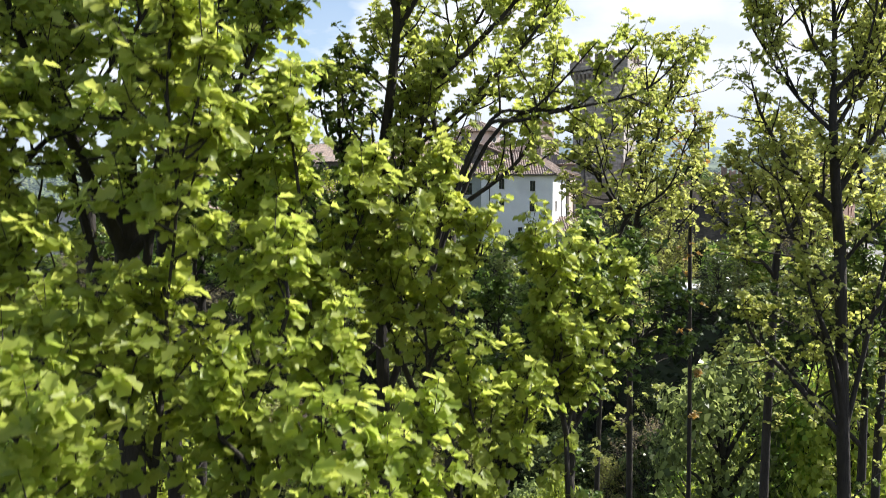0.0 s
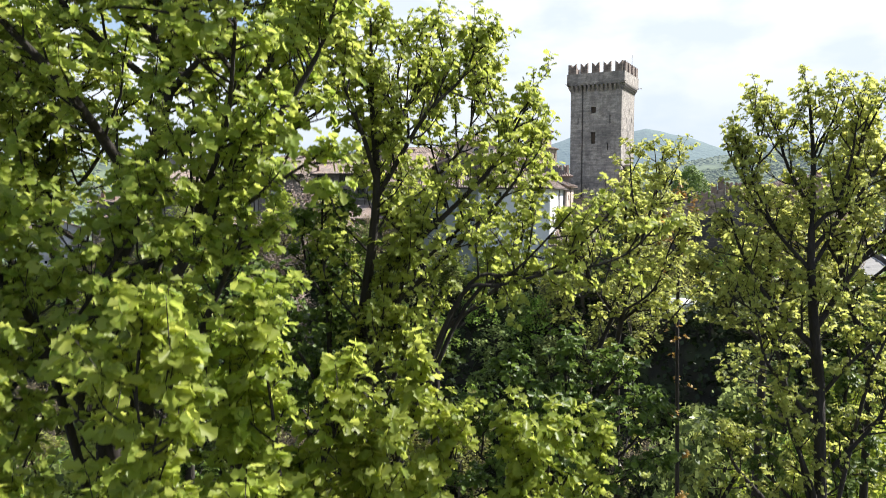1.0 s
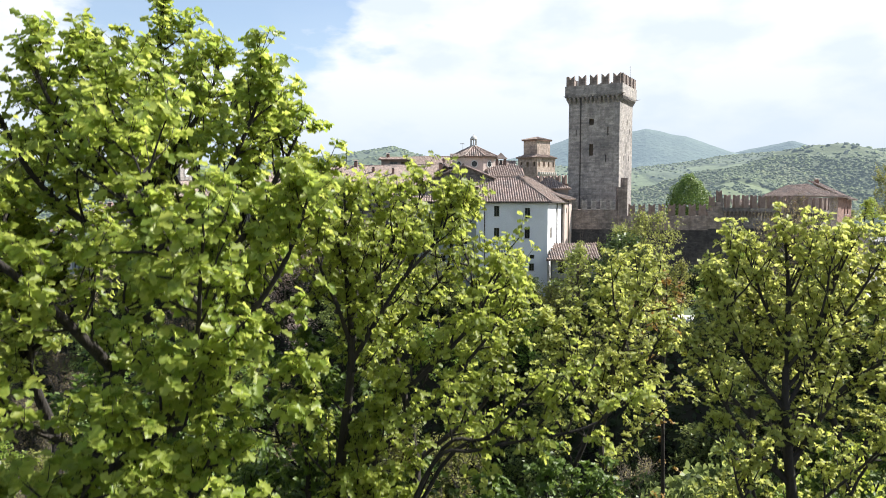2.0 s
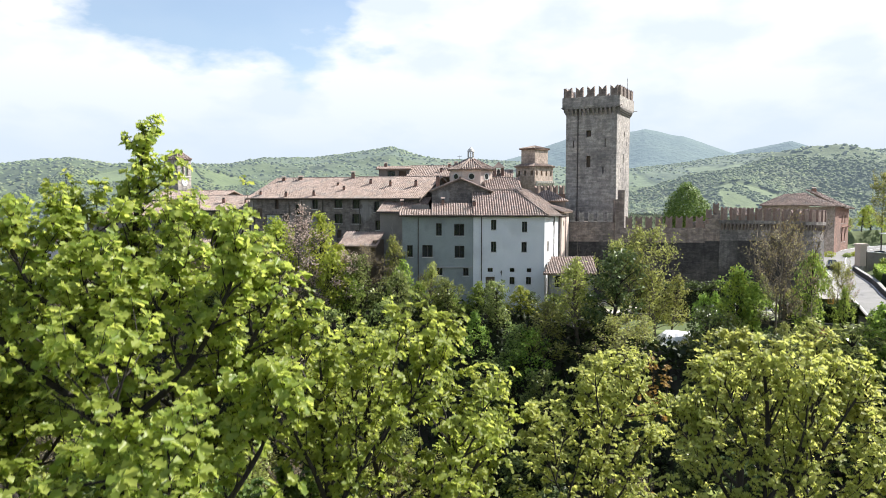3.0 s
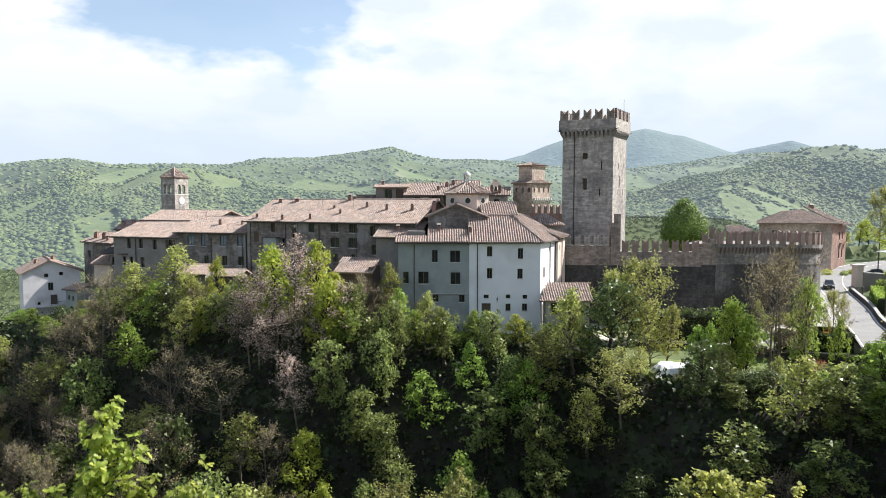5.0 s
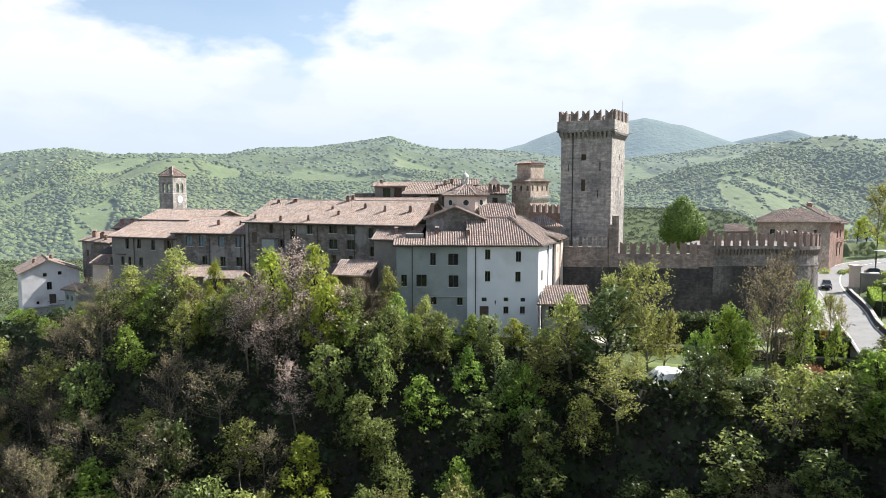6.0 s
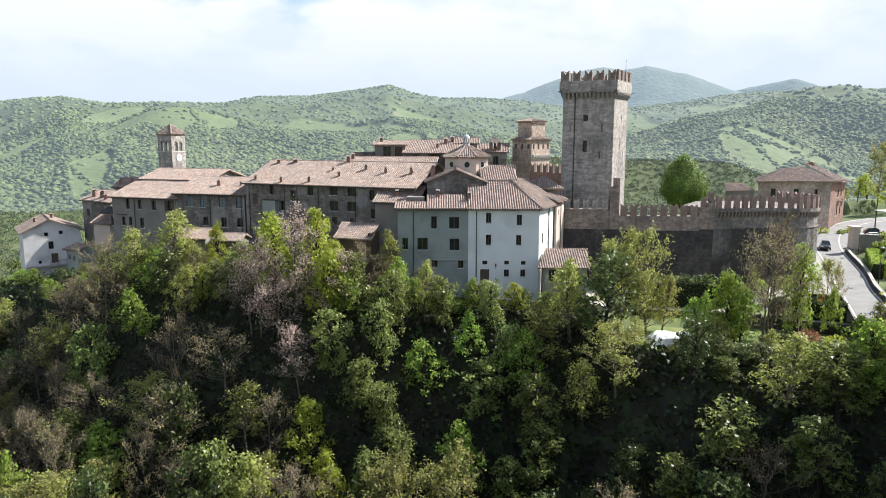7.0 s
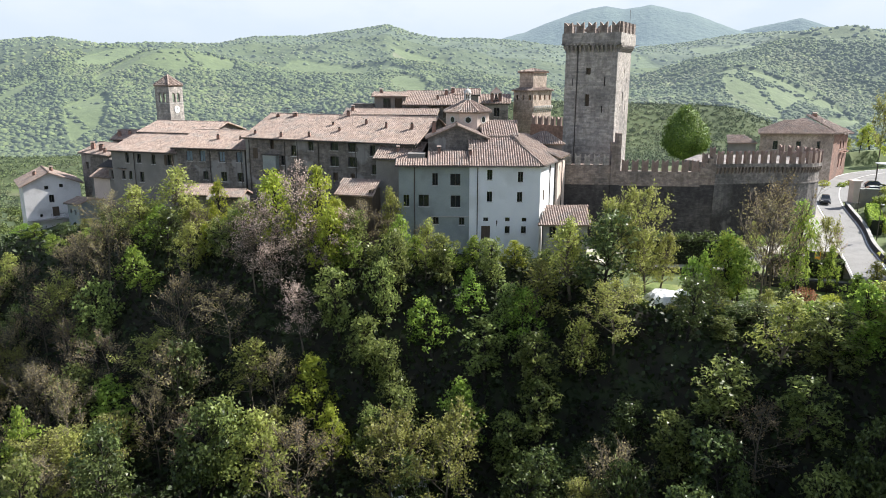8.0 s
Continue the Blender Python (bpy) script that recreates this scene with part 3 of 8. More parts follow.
def ground_z(x, y, hills=True):
    e = lerp_table(EDGE, x)
    top = lerp_table(TOP, x) + 2.5 * smooth((y - e) / 50)
    z = top + (1.2 - top) * smooth((e - y) / 26)
    z += (22.5 - 1.2) * smooth((56 - y) / 52) * smooth((e - y) / 26)
    r = math.hypot(x, y)
    back = smooth((y - 178 + 0.25 * max(0, -x - 40)) / 170)
    z += (-22 - z) * back
    left = smooth((-x - 92) / 150) * (1 - back)
    z += (-14 - z) * left
    if 45 < x < 135 and 80 < y < 185:
        d, rz = road_near(x, y)
        k = 1 - smooth((d - (15 if y > 137 and x > 81 else 4.5)) / 7)
        z += (rz - 0.25 - z) * k
    if 20 < x < 63 and 78 < y < 124:
        k = smooth((x - 20) / 4) * smooth((63 - x) / 5) * smooth((y - 78) / 5) * smooth((124 - y) / 3)
        cap = 22.3 if y < 98 else 23.6
        z -= max(0.0, z - cap) * k
    if r > 330:
        b = math.degrees(math.atan2(x, y))
        if abs(b) < 60:
            far = lerp_table([(s[0], s[1]) for s in SKY], b)
            high = lerp_table([(s[0], s[2]) for s in SKY], b)
        else:
            far, high = 2300, 150
        t = (r - 330) / (far - 330)
        n1 = noise.noise(Vector((x * 0.0021, y * 0.0021, 3.0)))
        n2 = noise.noise(Vector((x * 0.006, y * 0.006, 9.0)))
        swell = (n1 * 62 + n2 * 30 - 34 * abs(noise.noise(Vector((x * 0.0034, y * 0.0026, 15.0))))) * smooth(t * 5) * (1 - smooth((t - 0.55) / 0.4))
        h = -22 + (high + 22) * (0.35 * min(t, 1.0) + 0.65 * smooth(t)) + swell
        if t > 1:
            h -= (r - far) * 0.22
        if not hills:
            h -= 14 * smooth((r - 800) / 100)
        k = smooth((r - 330) / 120)
        z = z * (1 - k) + h * k
    return z


# meadows among the woods: bearing, distance, half width in degrees, half depth in metres
MEADOWS = [(-25.6, 930, 1.5, 75), (-29.6, 1140, 1.6, 40), (-23.5, 1150, 1.6, 45), (-12.8, 1400, 0.8, 40), (-10.0, 1180, 1.6, 40), (13.2, 560, 1.0, 70),
           (-16.5, 1210, 1.2, 50), (0.8, 1250, 1.8, 50), (20.0, 1330, 1.7, 30), (29.0, 1000, 1.4, 35), (-5.2, 1340, 1.5, 45), (24.5, 1500, 1.2, 40), (-31.0, 640, 1.0, 30)]


def cell(x, y, w, d):
    """A random value for the irregular plot of land that holds a point."""
    i0, j0 = math.floor(x / w), math.floor(y / d)
    best, val = 9.0, 0.0
    for i in (i0 - 1, i0, i0 + 1):
        for j in (j0 - 1, j0, j0 + 1):
            q = noise.cell_vector(Vector((i + 0.5, j + 0.5, 3.5)))
            e = math.hypot(i + 0.5 + 0.8 * (q.x - 0.5) - x / w, j + 0.5 + 0.8 * (q.y - 0.5) - y / d)
            if e < best:
                best, val = e, q.z
    return val


def cover(x, y):
    """How wooded the far land is, 0 (fields) to 1."""
    r, b = math.hypot(x, y), math.degrees(math.atan2(x, y))
    for mb, mr, hw, hd in MEADOWS:
        wob = 1 + 0.25 * noise.noise(Vector((x * 0.02, y * 0.02, 8.0)))
        if ((b - mb) / hw) ** 4 + ((r - mr - (b - mb) * 25) / hd) ** 4 < wob:
            return -1.0
    n = noise.noise(Vector((x * 0.0052, y * 0.0034, 21.0))) + 0.55 * noise.noise(Vector((x * 0.014, y * 0.010, 5.0)))
    if r < 560 and b < 3:
        return max(n, -0.2)
    if 3 < b < 36 and r < 330:
        return -0.8 + 0.3 * n
    if b >= 3 and r < 800:
        return max(n, -0.2)
    wild = (0.13 if b < 0 else 0.1) if r < 1500 else 0.05
    return -0.9 if cell(x + 25 * n, y, 95, 150) < wild + 0.12 * n else max(-0.3, n)


def canopy(x, y, r, c):
    """How far the roof of the far woods stands over the ground."""
    return smooth((r - 800) / 60) * smooth((c + 0.56) / 0.1) * (
        4.0 + 2.2 * noise.noise(Vector((x * 0.06, y * 0.04, 1.0))) + 1.3 * noise.noise(Vector((x * 0.16, y * 0.1, 7.0))))


def build_land(name, label, rings, bear, hills, haze_glow):
    """A sheet of land on rings round the view point."""
    vs, fs, cov = [], [], []
    nb = len(bear)
    closed = bear[-1] - bear[0] > 300
    for r in rings:
        for b in bear:
            x, y = r * math.sin(radians(b)), r * math.cos(radians(b))
            z = ground_z(x, y, hills)
            if r > 3:
                z += 0.25 * noise.noise(Vector((x * 0.2, y * 0.2, 0)))
            c = cover(x, y)
            if haze_glow:
                z += 0.05 + canopy(x, y, r, c)
            vs.append((x, y, z))
            cov.append(c)
    for i in range(len(rings) - 1):
        for k in range(nb if closed else nb - 1):
            k2 = (k + 1) % nb
            fs.append((i * nb + k, (i + 1) * nb + k, (i + 1) * nb + k2, i * nb + k2)[::-1])
    me = mesh(name, vs, fs, None, True)
    at = me.attributes.new("wooded", "FLOAT", "POINT")
    at.data.foreach_set("value", cov)
    m = surf("hill_grass", (0.085, 0.115, 0.041), (0.1, 0.132, 0.048), 0.012, 0.09, 0.95, 0.0, (0.12, 0.13, 0.068), 0.006, (0.6, 0.66))
    nt = m.node_tree
    p = nt.nodes["Principled BSDF"]
    old = p.inputs["Base Color"].links[0].from_socket
    atn = nt.nodes.new("ShaderNodeAttribute")
    atn.attribute_name = "wooded"
    mr = nt.nodes.new("ShaderNodeMapRange")
    mr.inputs["From Min"].default_value, mr.inputs["From Max"].default_value = -0.56, -0.46
    nt.links.new(atn.outputs["Fac"], mr.inputs["Value"])
    mx = nt.nodes.new("ShaderNodeMix")
    mx.data_type = "RGBA"
    tx = nt.nodes.new("ShaderNodeTexNoise")
    tx.inputs["Scale"].default_value, tx.inputs["Detail"].default_value = 0.012, 12.0
    tx.inputs["Roughness"].default_value = 0.6
    tcn = nt.nodes.new("ShaderNodeTexCoord")
    nt.links.new(tcn.outputs["Object"], tx.inputs["Vector"])
    wood = nt.nodes.new("ShaderNodeMix")
    wood.data_type = "RGBA"
    wood.inputs["A"].default_value, wood.inputs["B"].default_value = (0.04, 0.062, 0.024, 1), (0.08, 0.105, 0.038, 1)
    crown = nt.nodes.new("ShaderNodeTexVoronoi")
    crown.inputs["Scale"].default_value = 0.11
    nt.links.new(tcn.outputs["Object"], crown.inputs["Vector"])
    one = nt.nodes.new("ShaderNodeSeparateColor")
    nt.links.new(crown.outputs["Color"], one.inputs["Color"])
    stretch = nt.nodes.new("ShaderNodeMapRange")
    stretch.inputs["From Min"].default_value, stretch.inputs["From Max"].default_value = 0.4, 0.6
    nt.links.new(tx.outputs["Fac"], stretch.inputs["Value"])
    grain = nt.nodes.new("ShaderNodeTexNoise")
    grain.inputs["Scale"].default_value, grain.inputs["Detail"].default_value = (0.11, 5.0) if haze_glow else (0.3, 5.0)
    nt.links.new(tcn.outputs["Object"], grain.inputs["Vector"])
    sharp = nt.nodes.new("ShaderNodeMapRange")
    sharp.inputs["From Min"].default_value, sharp.inputs["From Max"].default_value = 0.38, 0.62
    nt.links.new(grain.outputs["Fac"], sharp.inputs["Value"])
    crowns = nt.nodes.new("ShaderNodeMix")
    crowns.inputs["Factor"].default_value = 0.7
    nt.links.new(one.outputs["Red"], crowns.inputs["A"])
    nt.links.new(sharp.outputs["Result"], crowns.inputs["B"])
    both = nt.nodes.new("ShaderNodeMix")
    both.inputs["Factor"].default_value = 0.5
    nt.links.new(stretch.outputs["Result"], both.inputs["A"])
    nt.links.new(crowns.outputs["Result"], both.inputs["B"])
    nt.links.new(both.outputs["Result"], wood.inputs["Factor"])
    nt.links.new(mr.outputs["Result"], mx.inputs["Factor"])
    nt.links.new(old, mx.inputs["A"])
    nt.links.new(wood.outputs["Result"], mx.inputs["B"])
    nt.links.new(mx.outputs["Result"], p.inputs["Base Color"])
    rel = nt.nodes.new("ShaderNodeTexNoise")
    rel.inputs["Scale"].default_value, rel.inputs["Detail"].default_value = 0.085, 7.0
    nt.links.new(tcn.outputs["Object"], rel.inputs["Vector"])
    bmp = nt.nodes.new("ShaderNodeBump")
    bmp.inputs["Strength"].default_value, bmp.inputs["Distance"].default_value = 0.7, 2.0
    nt.links.new(rel.outputs["Fac"], bmp.inputs["Height"])
    nt.links.new(bmp.outputs["Normal"], p.inputs["Normal"])
    # far land gives off a bluish emission in place of distance haze
    if haze_glow:
        p.inputs["Emission Color"].default_value, p.inputs["Emission Strength"].default_value = (*HAZE_GLOW, 1), haze_glow
    me.materials.append(m)
    if name == "ground":
        # leaf litter taken near black: shade under the trees put into it
        me.materials.append(surf("shade_dark_litter", (0.012, 0.012, 0.008), (0.024, 0.022, 0.013), 0.5, 6, 0.98, 0.6, (0.03, 0.04, 0.015), 0.3, (0.5, 0.6)))
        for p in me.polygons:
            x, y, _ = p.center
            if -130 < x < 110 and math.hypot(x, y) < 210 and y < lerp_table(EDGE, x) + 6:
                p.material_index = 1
    tagged(new(name, me), label, "ground", kind="structure")


# haze colour that far hills and woods give off as emission
HAZE_GLOW = (0.245, 0.305, 0.41)
rings = [0.0] + [3.0 * i for i in range(1, 74)]
while rings[-1] < 4700:
    rings.append(rings[-1] * (1.022 if rings[-1] < 900 else 1.12))
bear = [-180 + 3.0 * i for i in range(47)] + [-39 + 0.4 * i for i in range(196)] + [39.4 + 3.0 * i for i in range(47)]
build_land("ground", "green slopes and meadows of the valley round the castle hill", rings, bear, False, 0.0)
bear = [-48 + 0.5 * i for i in range(22)] + [-37 + 0.2 * i for i in range(371)] + [37.5 + 0.5 * i for i in range(22)]
for near, far, haze_glow in ((800.0, 1300.0, 0.17), (1300.0, 1900.0, 0.2), (1900.0, 3700.0, 0.28)):
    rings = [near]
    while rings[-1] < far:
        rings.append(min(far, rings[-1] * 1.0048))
    build_land("backdrop_hills", "hazy green rolling hills of meadows and woods", rings, bear, True, haze_glow)


def far_mountain(name, label, dist, prof, depth, seed):
    """A distant range: a ridge with slopes to both sides, blue haze as emission."""
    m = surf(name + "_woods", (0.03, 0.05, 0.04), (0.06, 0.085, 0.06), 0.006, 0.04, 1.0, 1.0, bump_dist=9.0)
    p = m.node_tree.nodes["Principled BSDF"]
    # haze painted on as a blue glow over the dark woods
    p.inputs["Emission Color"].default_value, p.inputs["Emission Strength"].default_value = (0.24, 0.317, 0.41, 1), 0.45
    vs, fs = [], []
    cols, rows = 160, 14
    for i in range(cols + 1):
        b = prof[0][0] + (prof[-1][0] - prof[0][0]) * i / cols
        top = lerp_table(prof, b)
        for j in range(rows + 1):
            f = j / rows
            r = dist - depth * (1 - f)
            z = top * (0.25 + 0.75 * smooth(f)) if j < rows else top
            x, y = r * math.sin(radians(b)), r * math.cos(radians(b))
            z += (12 * noise.noise(Vector((x * 0.004, y * 0.004, seed))) + 6 * noise.noise(Vector((x * 0.02, y * 0.02, seed)))) * (0.4 + 0.6 * (1 - f))
            vs.append((x, y, z))
    for i in range(cols):
        for j in range(rows):
            a = i * (rows + 1) + j
            fs.append((a, a + rows + 1, a + rows + 2, a + 1))
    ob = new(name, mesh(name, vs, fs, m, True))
    tagged(ob, label, "mountain", kind="structure")


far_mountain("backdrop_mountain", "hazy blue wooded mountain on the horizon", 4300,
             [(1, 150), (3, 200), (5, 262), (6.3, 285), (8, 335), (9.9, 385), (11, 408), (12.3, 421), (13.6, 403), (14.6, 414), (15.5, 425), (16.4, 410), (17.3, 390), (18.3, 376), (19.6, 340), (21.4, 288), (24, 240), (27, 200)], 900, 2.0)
far_mountain("backdrop_range", "far mountain range under the clouds, paled by a haze glow", 4750,
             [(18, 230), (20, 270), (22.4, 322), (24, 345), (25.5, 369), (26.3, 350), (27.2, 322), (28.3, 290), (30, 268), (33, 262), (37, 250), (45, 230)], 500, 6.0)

# ---- castle: keep ----
KW, KA = 8.93, radians(-28)
KC = (21.35, 127.6)


def kp(u, v):
    return (KC[0] + u * math.cos(KA) - v * math.sin(KA), KC[1] + u * math.sin(KA) + v * math.cos(KA))


def keep():
    ob = thing("castle_keep", (*kp(KW / 2, KW / 2), 30), "tall square grey stone keep with a corbelled swallowtail battlement", "tower")
    foot = [kp(0, 0), kp(KW, 0), kp(KW, KW), kp(0, KW)]
    f_holes = [(4.05, 51.9, 0.85, 1.05, "h"), (4.05, 47.1, 0.75, 2.0, "h"), (1.35, 50.1, 0.18, 1.2, "h"), (6.95, 50.2, 0.2, 1.5, "h"), (6.65, 45.6, 0.2, 1.2, "h")]
    r_holes = [(5.2, 52.0, 0.4, 0.9, "h"), (3.6, 50.3, 0.3, 1.0, "h"), (6.9, 50.5, 0.3, 1.0, "h"), (4.6, 47.7, 0.5, 1.6, "h"), (2.9, 45.6, 0.3, 1.0, "h"), (6.6, 45.8, 0.3, 1.0, "h")]
    front(ob, foot[0], foot[1], 30, 55.6, M_STONE, f_holes)
    front(ob, foot[1], foot[2], 30, 55.6, M_STONE, r_holes)
    front(ob, foot[2], foot[3], 30, 55.6, M_STONE)
    front(ob, foot[3], foot[0], 30, 55.6, M_STONE)
    part("lightning_conductor", Geo().tube([(*kp(2.15, -0.09), 36), (*kp(2.15, -0.09), 56.2)], [0.09, 0.09]).vf, M_PIPE, ob)
    e = 0.55
    g = Geo()
    outer = [kp(-e, -e), kp(KW + e, -e), kp(KW + e, KW + e), kp(-e, KW + e)]
    inner = [kp(0.1, 0.1), kp(KW - 0.1, 0.1), kp(KW - 0.1, KW - 0.1), kp(0.1, KW - 0.1)]
    for i in range(4):
        j = (i + 1) % 4
        a, b, c, d = outer[i], outer[j], inner[j], inner[i]
        g.add([(*a, 56.5), (*b, 56.5), (*c, 56.5), (*d, 56.5), (*a, 58.1), (*b, 58.1), (*c, 58.1), (*d, 58.1)],
              [(3, 2, 1, 0), (4, 5, 6, 7), (0, 1, 5, 4), (2, 3, 7, 6)])
    part("parapet", g.vf, M_STONE, ob)
    part("roof_terrace", Geo().prism([kp(0, 0), kp(KW, 0), kp(KW, KW), kp(0, KW)], 55.6, 56.4).vf, M_STONE, ob)
    # corbels: stepped brackets with small arches between them
    prof = [(0.0, 0.0), (-0.18, 0.25), (-0.38, 0.55), (-e, 0.85), (-e, 1.5), (0.0, 1.5)]
    k = len(prof)
    me = mesh("corbel", [(-0.17, y, z) for y, z in prof] + [(0.17, y, z) for y, z in prof],
              [tuple(range(k)), tuple(range(2 * k - 1, k - 1, -1))] + [(i, i + k, (i + 1) % k + k, (i + 1) % k) for i in range(k)], M_STONE)
    for s in range(4):
        a, b = Vector((*foot[s], 55.0)), Vector((*foot[(s + 1) % 4], 55.0))
        for i in range(12):
            c = new("corbel", me)
            c.parent = ob
            c.matrix_basis = Matrix.Translation(a.lerp(b, (i + 0.5) / 12) - Vector(ob.location)) @ Matrix.Rotation(KA + s * math.pi / 2, 4, "Z")
    g = Geo()
    for s in range(4):
        a, b = Vector((*outer[s], 56.15)), Vector((*outer[(s + 1) % 4], 56.15))
        d = (b - a).normalized()
        n = Vector((-d.y, d.x, 0))
        g.box(a, b - a, n * 0.5, (0, 0, 0.35))
    part("corbel_course", g.vf, M_STONE, ob)
    for s in range(4):
        a, b = outer[s], outer[(s + 1) % 4]
        d = (Vector(b) - Vector(a)).normalized()
        n = Vector((-d.y, d.x))
        a2, b2 = Vector(a) + n * 0.29, Vector(b) + n * 0.29
        ln = (b2 - a2).length
        merlons(ob, a2 + d * 0.0, b2 - d * 0.0, 58.1, 5 if s % 2 == 0 else 4, swallowtail(1.25, 0.55, 1.75, 0.6), M_WALL)
    for cx, cy in ((-e, -e), (KW + e, -e), (KW + e, KW + e), (-e, KW + e)):
        part("flood_bracket", Geo().tube([(*kp(cx, cy), 56.3), (*kp(cx * 1.05 - 0.0, cy * 1.9 if cy < 0 else cy + 0.5), 56.4)], [0.05, 0.05]).vf, M_PIPE, ob)
    part("flagpole", Geo().tube([(*kp(KW - 0.4, KW - 0.6), 56.4), (*kp(KW - 0.4, KW - 0.6), 62.2)], [0.04, 0.025]).vf, M_PIPE, ob)
    hx, hy = kp(2.0, 2.4)
    part("stair_hatch", Geo().add([(hx - 1, hy - 1, 56.4), (hx + 1, hy - 1, 56.4), (hx + 1, hy + 1.4, 56.4), (hx - 1, hy + 1.4, 56.4),
                                   (hx - 1, hy - 1, 59.4), (hx + 0.9, hy - 1, 58.0), (hx + 0.9, hy + 1.4, 58.0), (hx - 1, hy + 1.4, 59.4)],
                                  [(3, 2, 1, 0), (4, 5, 6, 7), (0, 1, 5, 4), (1, 2, 6, 5), (2, 3, 7, 6), (3, 0, 4, 7)]).vf, M_WHITE, ob)


keep()


# ---- castle: curtain walls and bastion ----
def curtain(name, label, a, b, z_foot, z_line, z_top, count, thick=1.5, zb=0.0, merlon=(1.0, 0.5, 1.95, 0.45), merlon_mat=None):
    """A curtain wall: a dark lower part, a string course and a paler parapet with merlons."""
    ob = thing(name, (*a, z_foot), label, "wall", kind="structure")
    d = (Vector(b) - Vector(a)).normalized()
    n = Vector((-d.y, d.x))
    p = [Vector(a), Vector(b), Vector(b) + n * thick, Vector(a) + n * thick]

    def block(z0, z1, grow, lift):
        q = [p[0] - n * grow, p[1] - n * grow, p[2], p[3]]
        v = [(*c, z0) for c in q] + [(q[0].x, q[0].y, z1), (q[1].x, q[1].y, z1 + lift), (q[2].x, q[2].y, z1 + lift), (q[3].x, q[3].y, z1)]
        return v, [(3, 2, 1, 0), (4, 5, 6, 7), (0, 1, 5, 4), (1, 2, 6, 5), (2, 3, 7, 6), (3, 0, 4, 7)]

    part("lower_wall", block(z_foot, z_line - 0.15, 0.12, 0), M_STONE_DARK, ob, "dark stone lower wall")
    part("string_course", block(z_line - 0.15, z_line + 0.05, 0.2, 0), M_WALL, ob)
    part("upper_wall", block(z_line + 0.05, z_top, 0.0, zb), M_WALL, ob)
    mid = n * 0.25
    merlons(ob, Vector(a) + mid, Vector(b) + mid, z_top, count, swallowtail(*merlon), merlon_mat or M_MERLON, 0, z_top + zb)
    return ob


curtain("curtain_wall_1", "grey stone curtain wall with forked merlons below the keep", (20.4, 119.6), (28.0, 118.8), 20, 33.8, 36.9, 5, 1.6, 0.0, (0.85, 0.5, 1.75, 0.5), M_STONE)
pier = thing("wall_pier", (28.6, 119.4, 20), "tall square stone pier on the curtain wall beside the keep", "pier", kind="structure")
part("footing", Geo().prism([(28.0, 118.5), (29.5, 118.4), (29.6, 120.2), (28.1, 120.3)], 20, 33.7).vf, M_STONE_DARK, pier, "dark stone footing")
part("shaft", Geo().prism([(28.0, 118.5), (29.5, 118.4), (29.6, 120.2), (28.1, 120.3)], 33.7, 40.6).vf, M_WALL, pier)
part("broken_top", Geo().prism([(28.7, 118.45), (29.5, 118.4), (29.6, 120.2), (28.8, 120.25)], 40.6, 42.1).vf, M_WALL, pier)
curtain("curtain_wall_2", "long grey stone curtain wall with forked brick merlons", (29.55, 118.7), (42.4, 117.6), 20, 33.7, 35.9, 8)
WS = thing("wall_stair", (43, 118, 20), "stepped stone wall rising to the round bastion", "wall", kind="structure")
for i in range(4):
    x0 = 42.4 + i * 0.62
    part("step_block", Geo().prism([(x0, 117.55), (x0 + 0.62, 117.5), (x0 + 0.62, 119.1), (x0, 119.1)], 33.8, 36.6 + i * 0.75).vf, M_WALL, WS)
part("footing", Geo().prism([(42.4, 117.5), (44.88, 117.42), (44.88, 119.1), (42.4, 119.1)], 20, 33.8).vf, M_STONE_DARK, WS, "dark stone footing")
merlons(WS, (42.5, 117.8), (44.8, 117.8), 37.0, 2, swallowtail(0.8, 0.5, 1.6, 0.4), M_MERLON, 0, 38.9)

BC, BR = Vector((57.0, 132.0)), 11.0


